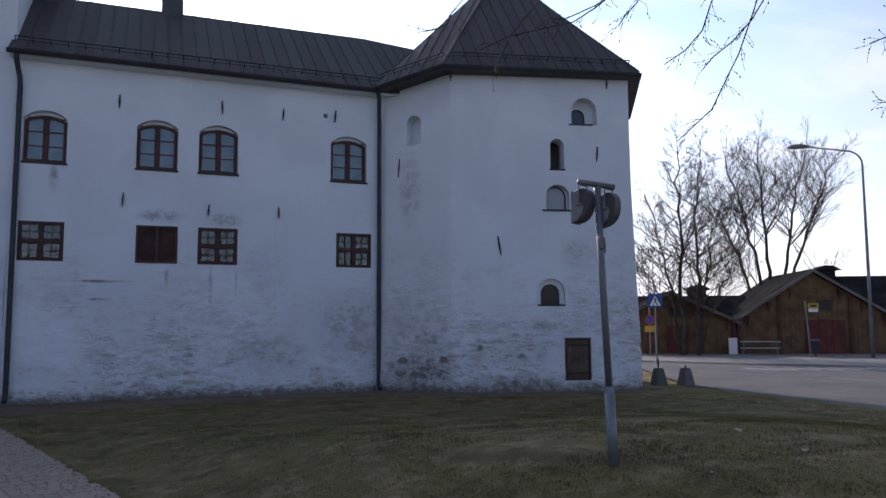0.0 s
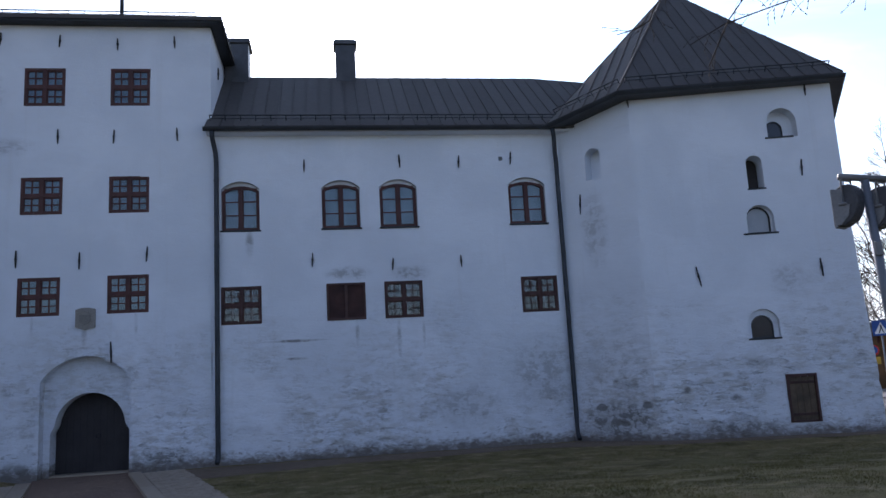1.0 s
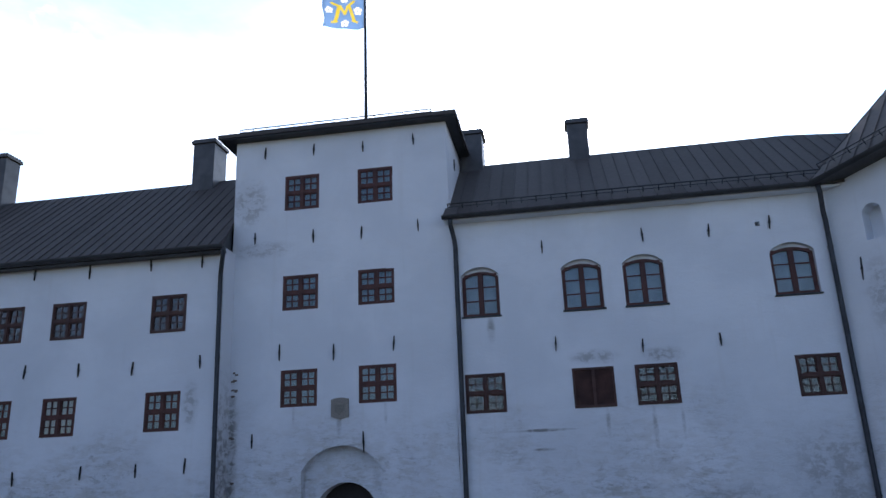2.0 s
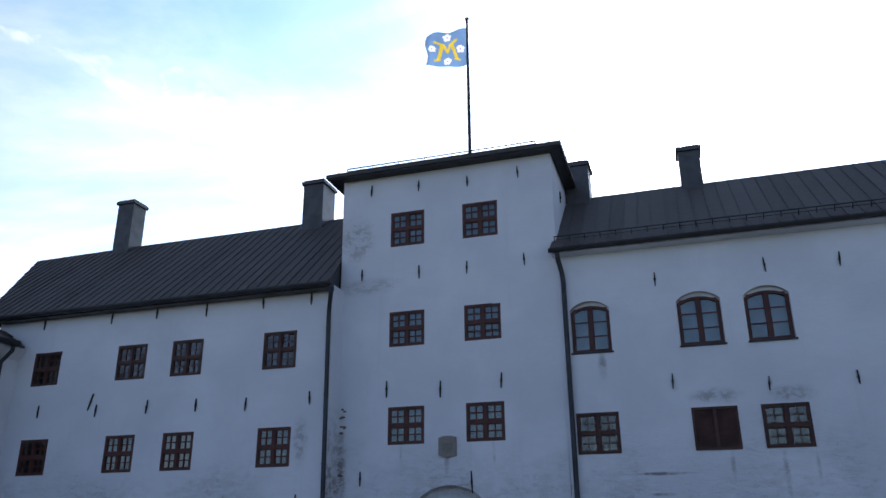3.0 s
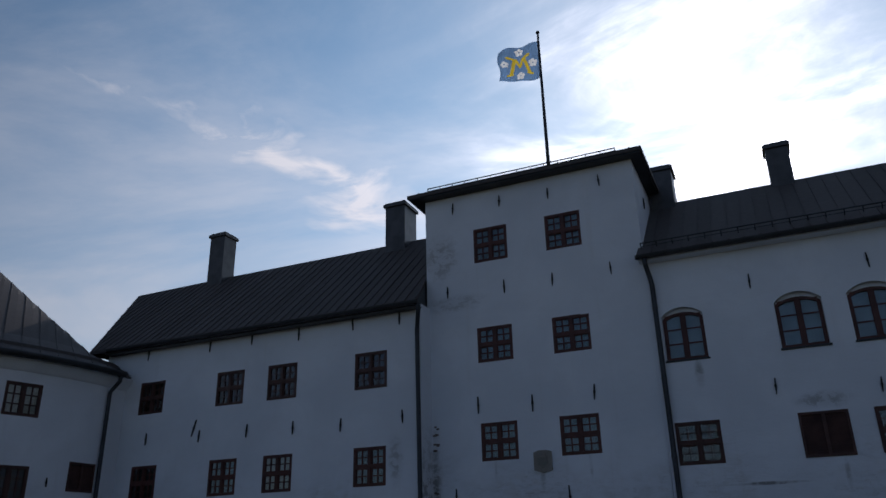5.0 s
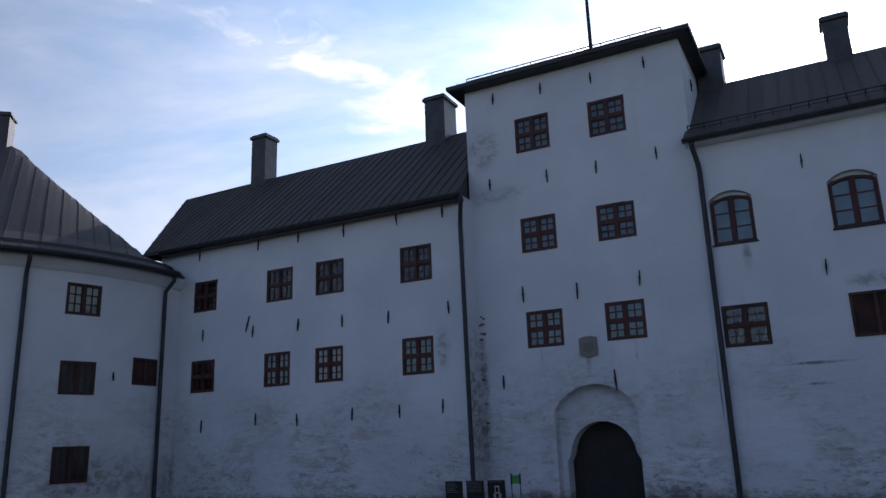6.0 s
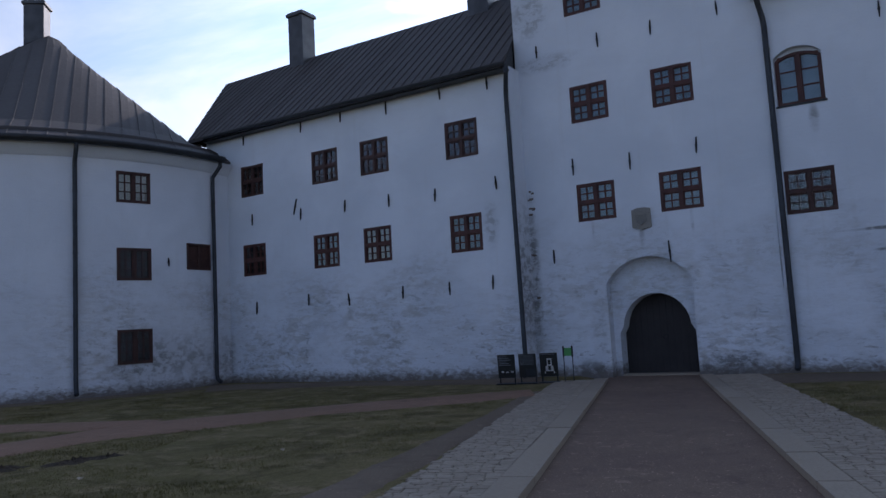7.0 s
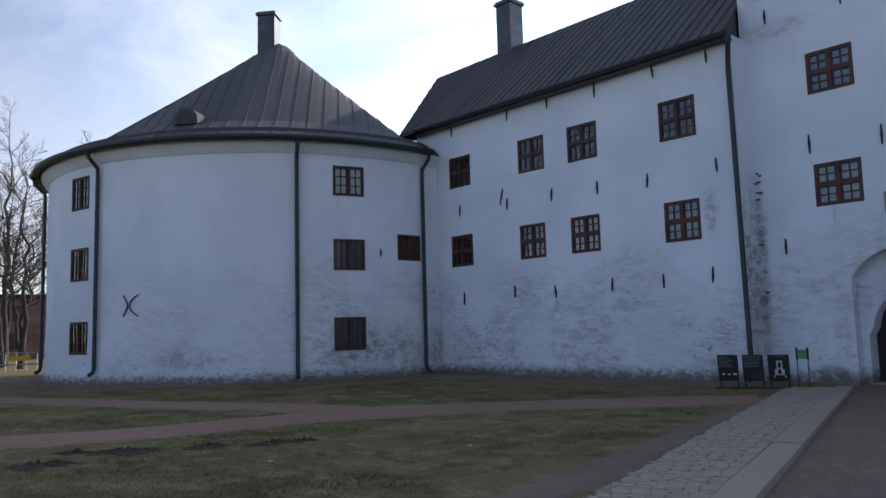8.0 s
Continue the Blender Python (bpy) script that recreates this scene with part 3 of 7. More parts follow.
def ribbon(bm, left, right, lift, skirt=0.08, wobble=0.0):
    """A strip of ground between two lines of points that follows the lie of the land."""
    n = len(left)
    cols = 7
    top = []
    for i in range(n):
        a, b = Vector(left[i]), Vector(right[i])
        row = []
        for j in range(cols):
            p = a.lerp(b, j / (cols - 1))
            if j in (0, cols - 1) and wobble:
                p += Vector((noise.noise(Vector((p.x, p.y, 3))), noise.noise(Vector((p.x, p.y, 9))))) * wobble
                p += Vector((noise.noise(Vector((p.x * 4, p.y * 4, 5))), noise.noise(Vector((p.x * 4, p.y * 4, 7))))) * wobble * 0.45
            edge = skirt if j in (0, cols - 1) else 0.0
            row.append(bm.verts.new((p.x, p.y, level(p.x, p.y) + lift - edge)))
        top.append(row)
    for r, s in zip(top, top[1:]):
        for j in range(cols - 1):
            bm.faces.new((r[j], r[j + 1], s[j + 1], s[j]))


def along(a, b, n):
    a, b = Vector(a), Vector(b)
    return [a.lerp(b, i / n) for i in range(n + 1)]


def build_drive():
    ys = [25.9 - 0.4 * i for i in range(90)]
    bm = bmesh.new()
    ribbon(bm, [(line_x(KL0, KL1, y) - 0.05, y) for y in ys], [(line_x(KR0, KR1, y) + 0.05, y) for y in ys], -0.045, 0.0)
    solid("drive", bm, DRIVE, "packed grey-brown gravel drive leading to the castle gate", "drive", kind="structure", smooth=True)


build_drive()


def build_trails():
    up = [(-13.62, 8.06), (-13.59, 10.27), (-13.3, 12.71), (-13.37, 14.35), (-11.62, 16.82), (-9.63, 19.18), (-7.6, 21.2)]
    lo = [(-11.74, 7.64), (-11.52, 9.48), (-11.38, 11.82), (-10.63, 13.68), (-9.41, 16.11), (-7.99, 17.72), (-6.5, 19.2)]

    def even(pts, n=150):
        d = [0.0]
        for a, b in zip(pts, pts[1:]):
            d.append(d[-1] + (Vector(b) - Vector(a)).length)
        return [(float(np.interp(s, d, [p[0] for p in pts])), float(np.interp(s, d, [p[1] for p in pts]))) for s in np.linspace(0, d[-1], n)]

    bm = bmesh.new()
    ribbon(bm, even([(-15.5, 2.0)] + up), even([(-13.5, 2.0)] + lo), 0.03, 0.06, 0.35)
    ribbon(bm, even([(-60, -4.0), (-25.0, 10.56), (-21.72, 11.86), (-18.52, 12.86), (-16.21, 13.92), (-13.2, 15.0)], 260),
           even([(-58, -6.0), (-21.83, 9.86), (-18.96, 11.0), (-16.21, 11.88), (-14.28, 12.86), (-12.0, 13.6)], 260), 0.027, 0.06, 0.35)
    solid("trail", bm, TRAIL, "trodden reddish-brown gravel trails across the lawn", "trail", kind="structure", smooth=True)
    # bare earth beside the cobbles and along the foot of the walls
    bm = bmesh.new()
    ribbon(bm, even([(-4.2, 6.0), (-4.92, 10.16), (-5.59, 13.31), (-6.36, 16.84), (-7.3, 20.2)]), even([(-3.2, 6.0), (-4.2, 10.3), (-4.9, 13.5), (-5.8, 17.0), (-6.7, 20.9)]), 0.022, 0.05, 0.2)
    ribbon(bm, even([(-9.2, 25.0), (-12, 24.2), (-17, 24.2), (-21.4, 23.6)]), even([(-7.4, 22.4), (-11.65, 22.4), (-16, 22.1), (-18.6, 20.8)]), 0.022, 0.05, 0.25)
    ring = [(-30.5 + r * math.cos(radians(a)), 23.0 + r * math.sin(radians(a))) for r in (9.3, 10.9) for a in range(-5, -125, -1)]
    h = len(ring) // 2
    ribbon(bm, ring[:h], ring[h:], 0.02, 0.05, 0.25)
    ribbon(bm, even([(-4.0, 25.0), (2, 25.0), (8.6, 25.0), (10.4, 23.2), (16.3, 21.8)]), even([(-1.9, 22.0), (2.1, 23.2), (7.2, 23.6), (10.0, 22.3), (16.6, 20.9)]), 0.022, 0.05, 0.2)
    solid("bare_earth", bm, SOIL_PATH, "bare trodden earth along the castle walls", "earth", kind="structure", smooth=True)


SOIL_PATH = ground_material("trodden_earth", (0.140, 0.103, 0.073), (0.182, 0.137, 0.097))
JOINT_SAND = ground_material("joint_sand", (0.20, 0.165, 0.13), (0.25, 0.21, 0.165))
build_trails()


def build_road():
    bm = bmesh.new()
    near = [(18.4, -60), (18.55, 5), (18.57, 14.94), (18.75, 18.09), (18.68, 20.26), (18.9, 22.4), (20.5, 26), (24, 33), (30, 60), (40, 140)]
    far = [(34.0, -60), (33.5, 5), (33.6, 15), (33.6, 22), (33.0, 27.0), (31.5, 29.2), (29.5, 31.2), (26.5, 36.0), (36, 62), (46, 140)]
    ribbon(bm, [Vector(p) for p in near], [Vector(p) for p in far], 0.0, 0.0)
    solid("road", bm, ASPHALT, "worn grey asphalt street past the castle", "road", kind="structure", smooth=True)
    bm = bmesh.new()
    far2 = [(62, -60), (62, 5), (60, 15), (58, 22), (56, 30), (52, 36), (46, 41), (40, 46), (50, 70), (60, 140)]
    ribbon(bm, [Vector(p) for p in far], [Vector(p) for p in far2], 0.06, 0.0)
    # kerb face
    for a, b in zip(far, far[1:]):
        bm.faces.new([bm.verts.new((*p, z)) for p, z in ((a, -0.02), (b, -0.02), (b, 0.06), (a, 0.06))])
    solid("pavement", bm, PAVE_FAR, "pale paved forecourt before the timber sheds", "pavement", kind="structure")

    # worn white lines along the middle and across the mouth of the forecourt
    bm = bmesh.new()
    for k in range(12):
        y = -14 + 5.0 * k
        box(bm, 26.0, 26.13, y, y + 2.2, level(26, y) - 0.02, level(26, y) + 0.006)
    for k in range(7):
        box(bm, 27.2 + 0.9 * k, 27.65 + 0.9 * k, 27.2 - 0.35 * k, 29.2 - 0.35 * k, -0.02, 0.006)
    solid("road_marking", bm, ROAD_PAINT, "worn white lines painted on the asphalt street", "road marking", kind="structure")


ROAD_PAINT = simple("worn_road_paint", (0.25, 0.25, 0.245), 0.8, 0, 0.35, 12)
build_road()


def unseen_screen():
    """An unseen plain wall added to darken low reflections and cut horizon light."""
    bm = bmesh.new()
    box(bm, -95, 75, -52.6, -52.0, -0.5, 8.0, 0.05)
    box(bm, -95.2, 75.2, -52.8, -51.8, 8.0, 8.3, 0.04)
    solid("wall_south", bm, UNSEEN_SCREEN, "unseen dark grey-brown wall added to cut horizon light and reflections", "wall", kind="structure")


UNSEEN_SCREEN = stone_material("unseen_screen_brown", (0.13, 0.115, 0.095), (0.17, 0.15, 0.125))
unseen_screen()

# ---- the castle ----
F, LW = 25.11, 24.35                 # front planes: gate tower and east wing; west wing
KC, KRAD = Vector((-30.5, 23.0)), 9.47    # round tower
JJ, BB, CC = Vector((8.65, 25.11)), Vector((10.38, 23.35)), Vector((16.2, 21.95))   # corners of the angled tower

WINDOW_MESHES = {}


def window(parent, m, w, h, kind="lattice", pale=False, worn=False):
    """A painted timber window set at pose m (bottom middle on the wall's face)."""
    key = (round(w, 2), round(h, 2), kind, worn)
    mat = SHUTTER if kind == "shutter" else FRAME_WORN if worn else FRAME
    y0, y1 = (-0.015, 0.09) if kind != "arched" else (0.125, 0.225)
    b, c = 0.065, 0.045
    if key not in WINDOW_MESHES:
        rise = 0.16 if kind == "arched" else 0.0
        fr = bmesh.new()
        if kind == "arched":
            o, i = arch(w, h, rise, 10), arch(w - 2 * b, h - 2 * b, rise * 0.9, 10)
            i = [(x, z + b) for x, z in i]
            for k in range(len(o)):
                l = (k + 1) % len(o)
                q = [o[k], o[l], i[l], i[k]]
                prism(fr, q, y0, y1)
        else:
            box(fr, -w / 2, w / 2, y0, y1, 0, b)
            box(fr, -w / 2, w / 2, y0, y1, h - b, h)
            box(fr, -w / 2, -w / 2 + b, y0 + 0.002, y1, b, h - b)
            box(fr, w / 2 - b, w / 2, y0 + 0.002, y1, b, h - b)
        top = h - b - (0.0 if kind != "arched" else 0.01)
        box(fr, -c, c, y0 - 0.012, y1 - 0.01, b, top)
        if kind == "lattice":
            box(fr, -w / 2 + b, -c, y0 - 0.008, y1 - 0.01, h / 2 - c, h / 2 + c)
            box(fr, c, w / 2 - b, y0 - 0.008, y1 - 0.01, h / 2 - c, h / 2 + c)
        lights = []
        if kind == "lattice":
            for sx in (-1, 1):
                for lo, hi in ((b, h / 2 - c), (h / 2 + c, h - b)):
                    xa, xb = sorted((sx * c, sx * (w / 2 - b)))
                    lights.append((xa, xb, lo, hi, 2, 2))
        elif kind in ("casement", "arched"):
            for sx in (-1, 1):
                xa, xb = sorted((sx * c, sx * (w / 2 - b)))
                lights.append((xa, xb, b, h - b, 2 if kind == "casement" else 1, 3))
        bits = []
        for xa, xb, lo, hi, nx, nz in lights:
            bars = bmesh.new()
            s, t = 0.034, 0.017
            edge = arch(xb - xa, hi - lo, 0.0)
            for q in ((xa, xb, lo, lo + s), (xa, xb, hi - s, hi)):
                box(bars, q[0], q[1], y0 + 0.02, y1 - 0.02, q[2], q[3])
            for q in ((xa, xa + s), (xb - s, xb)):
                box(bars, q[0], q[1], y0 + 0.021, y1 - 0.021, lo + s, hi - s)
            for k in range(1, nx):
                x = xa + (xb - xa) * k / nx
                box(bars, x - t, x + t, y0 + 0.03, y1 - 0.025, lo + s, hi - s)
            for k in range(1, nz):
                z = lo + (hi - lo) * k / nz
                for k2 in range(nx):
                    xl = xa + (xb - xa) * k2 / nx + (s if k2 == 0 else t)
                    xr = xa + (xb - xa) * (k2 + 1) / nx - (s if k2 == nx - 1 else t)
                    box(bars, xl, xr, y0 + 0.032, y1 - 0.027, z - t, z + t)
            pane = bmesh.new()
            hi2 = hi - (0.06 if kind == "arched" else 0.0)
            box(pane, xa + 0.01, xb - 0.01, y1 - 0.05, y1 - 0.045, lo + 0.01, hi2)
            bits.append((mesh_of(bars, "sash", mat), mesh_of(pane, "pane", GLASS)))
        slats = bmesh.new()
        if kind == "shutter":
            z = b
            while z < h - b - 0.04:
                for xa, xb in ((-w / 2 + b, -c), (c, w / 2 - b)):
                    vs = [slats.verts.new(p) for p in ((xa, y0 + 0.03, z), (xb, y0 + 0.03, z), (xb, y0 + 0.07, z + 0.075), (xa, y0 + 0.07, z + 0.075))]
                    vt = [slats.verts.new(v.co + Vector((0, 0.012, 0))) for v in vs]
                    slats.faces.new(vs)
                    slats.faces.new(vt[::-1])
                    for k in range(4):
                        slats.faces.new((vs[k], vs[(k + 1) % 4], vt[(k + 1) % 4], vt[k]))
                z += 0.07
        # pale ones are blinds; dark ones paint the unlit room behind the glass
        backing = bmesh.new()
        box(backing, -w / 2 + 0.02, w / 2 - 0.02, y1 + 0.004, y1 + 0.016, 0.02, h - 0.02)
        sill = bmesh.new()
        box(sill, -w / 2 - 0.04, w / 2 + 0.05, -0.05, y1, -0.055, -0.004, 0.008)
        WINDOW_MESHES[key] = (mesh_of(fr, "window", mat), bits, mesh_of(slats, "slats", mat), mesh_of(backing, "backing", CURTAIN), mesh_of(sill, "sill", GUTTER))
    fr, bits, slats, backing, sill = WINDOW_MESHES[key]
    ob = part("window", fr, None, parent, "", m)
    for bars, pane in bits:
        part("sash", bars, None, ob, "", m)
        p = part("pane", pane, None, ob, "", m)
        p.visible_shadow = False
    if kind == "shutter":
        tagged(ob, "dark red-brown louvred window shutter")
        part("louvre_slats", slats, None, ob, "", m)
    bl = part("backing", backing, None, ob, "pale blind behind the panes" if pale is True else "", m)
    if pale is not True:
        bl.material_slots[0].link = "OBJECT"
        bl.material_slots[0].material = BLIND_SKY_GREY if pale == "grey" else DARK_ROOM
    if kind == "arched":
        part("sill", sill, None, ob, "dark metal sill", m)
    return ob


def anchor_bars(parent, spots, pose_of):
    """Wrought-iron wall ties: a tapered upright bar with a small eye in the middle."""
    for x, za, zb in spots:
        h = za - zb
        bm = bmesh.new()
        prof = ((-0.012, 0), (0.012, 0), (0.022, h * 0.45), (0.022, h * 0.55), (0.014, h), (-0.014, h), (-0.022, h * 0.55), (-0.022, h * 0.45))
        prism(bm, prof, -0.05, -0.012)
        box(bm, -0.032, 0.032, -0.065, 0.06, h * 0.47, h * 0.53)
        part("wall_anchor", bm, IRON, parent, "", pose_of(x, zb) @ pose(0, 0, 0, 0, random.uniform(-5, 5), 0))


def downpipe(parent, pts, brackets, r=0.07, hopper=False):
    bm = bmesh.new()
    tube(bm, pts, r, 10)
    if hopper:
        p = Vector(pts[0])
        tube(bm, (p + Vector((0, 0, 0.18)), p + Vector((0, 0, 0.02)), p), (0.17, 0.15, r), 10)
    ob = part("downpipe", bm, PIPE, parent, "dark metal downpipe", smooth=True)
    for p in brackets:
        b = bmesh.new()
        tube(b, (Vector(p) - Vector((0, 0, 0.02)), Vector(p) + Vector((0, 0, 0.02))), r + 0.012, 10)
        part("bracket", b, PIPE, ob)
    return ob


def clip_half(poly, nx, ny, d):
    """The part of a flat polygon where nx*x + ny*y <= d."""
    out = []
    for i, p in enumerate(poly):
        q = poly[(i + 1) % len(poly)]
        a, b = nx * p[0] + ny * p[1] - d, nx * q[0] + ny * q[1] - d
        if a <= 0:
            out.append(p)
        if a * b < 0:
            t = a / (a - b)
            out.append((p[0] + (q[0] - p[0]) * t, p[1] + (q[1] - p[1]) * t))
    return out


def roof_slope(roof, deck, pts, width=0.42, offset=0.0):
    """A sheet-metal slope, pts[0] to pts[1] being its eave: the deck, and standing-seam panels upon it."""
    pts = [Vector(p) for p in pts]
    u = (pts[1] - pts[0]).normalized()
    nrm = Vector((0, 0, 0))
    for i in range(1, len(pts) - 1):
        nrm += (pts[i] - pts[0]).cross(pts[i + 1] - pts[0])
    nrm.normalize()
    if nrm.z < 0:
        nrm = -nrm
    v = nrm.cross(u)
    o = pts[0]
    top = [deck.verts.new(p) for p in pts]
    low = [deck.verts.new(p - Vector((0, 0, 0.10))) for p in pts]
    deck.faces.new(top)
    deck.faces.new(low[::-1])
    for i in range(len(pts)):
        j = (i + 1) % len(pts)
        deck.faces.new((top[i], low[i], low[j], top[j]))
    flat = [((p - o).dot(u), (p - o).dot(v)) for p in pts]
    a0, a1 = min(p[0] for p in flat), max(p[0] for p in flat)
    k = 0
    a = a0 + offset
    while a < a1:
        poly = clip_half(clip_half(flat, 1, 0, a + width - 0.003), -1, 0, -a)
        if len(poly) >= 3:
            bm = bmesh.new()

            def at(p, h):
                return o + u * p[0] + v * p[1] + nrm * h

            t = [bm.verts.new(at(p, 0.022)) for p in poly]
            l = [bm.verts.new(at(p, 0.004)) for p in poly]
            bm.faces.new(t)
            for i in range(len(poly)):
                j = (i + 1) % len(poly)
                bm.faces.new((t[i], l[i], l[j], t[j]))
            edge = [p[1] for p in poly if abs(p[0] - a) < 0.02]
            if len(edge) >= 2 and max(edge) - min(edge) > 0.1:
                for s0, s1, b0, b1, h in [(a - 0.002, a + 0.030, min(edge), max(edge) - 0.08, 0.050)]:
                    q = [(s0, b0), (s1, b0), (s1, b1), (s0, b1)]
                    tt = [bm.verts.new(at(p, h)) for p in q]
                    ll = [bm.verts.new(at(p, 0.02)) for p in q]
                    bm.faces.new(tt)
                    for i in range(4):
                        j = (i + 1) % 4
                        bm.faces.new((tt[i], ll[i], ll[j], tt[j]))
            part("roof_panel", bm, ROOF, roof)
        a += width
        k += 1


def gutter(parent, pts, r=0.085, name="gutter"):
    """A half-round gutter with its fascia along the eave."""
    bm = bmesh.new()
    pts = [Vector(p) for p in pts]
    n = len(pts)
    prof = [(0.05, 0.02), (0.06, -0.06), (0.0, -0.09), (-0.07, -0.07), (-0.10, -0.01), (-0.10, 0.02), (-0.085, 0.022), (-0.04, -0.04)]
    rings = []
    for i, p in enumerate(pts):
        d = (pts[min(i + 1, n - 1)] - pts[max(i - 1, 0)]).normalized()
        inn = Vector((-d.y, d.x, 0)).normalized()
        rings.append([bm.verts.new(p + inn * a + Vector((0, 0, b))) for a, b in prof])
    k = len(prof)
    for r0, r1 in zip(rings, rings[1:]):
        for j in range(k):
            bm.faces.new((r0[j], r0[(j + 1) % k], r1[(j + 1) % k], r1[j]))
    bm.faces.new(rings[0])
    bm.faces.new(rings[-1][::-1])
    return part(name, bm, GUTTER, parent)


def snow_rail(parent, a, b, up, h=0.16, gap=0.45):
    """A snow guard: a thin rail on short brackets along the eave."""
    a, b, up = Vector(a), Vector(b), Vector(up)
    bm = bmesh.new()
    tube(bm, (a + up * h, b + up * h), 0.020, 6)
    tube(bm, (a + up * h * 0.5, b + up * h * 0.5), 0.012, 6)
    n = max(2, int((b - a).length / gap))
    for i in range(n + 1):
        p = a.lerp(b, i / n)
        tube(bm, (p, p + up * (h + 0.015)), 0.016, 5)
    part("snow_guard", bm, GUTTER, parent)


def chimney(parent, x, y, z0, z1, w, d, turn=0.0):
    bm = bmesh.new()
    box(bm, -w / 2, w / 2, -d / 2, d / 2, z0, z1 - 0.16, 0.01)
    ob = part("chimney", bm, CHIMNEY, parent, "sheet-metal clad chimney", pose(x, y, 0, 0, 0, turn))
    cap = bmesh.new()
    box(cap, -w / 2 - 0.07, w / 2 + 0.07, -d / 2 - 0.07, d / 2 + 0.07, z1 - 0.16, z1 - 0.03, 0.012)
    box(cap, -w / 2 - 0.02, w / 2 + 0.02, -d / 2 - 0.02, d / 2 + 0.02, z1 - 0.03, z1 + 0.03, 0.01)
    part("cap", cap, CHIMNEY, ob, "", pose(x, y, 0, 0, 0, turn))
    return ob


def rect(w, h):
    return [(-w / 2, 0), (w / 2, 0), (w / 2, h), (-w / 2, h)]


def finish(me):
    me.polygons.foreach_set("use_smooth", [True] * len(me.polygons))
    me.set_sharp_from_angle(angle=radians(32))
    if not me.materials:
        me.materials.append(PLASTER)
    return me


def front(x, z, y=F):
    return facing(x, y, z, 0, -1)


T_WIN = [(x, z, h) for z, h in ((10.66, 1.17), (7.38, 1.10), (4.44, 1.10)) for x in (-6.945, -4.525)]
U_WIN = [(-1.355, 1.10), (1.635, 1.14), (3.40, 1.14), (7.50, 1.18)]
L_WIN = [(-1.355, 1.16), (1.70, 1.16), (3.435, 1.14), (7.685, 1.18)]


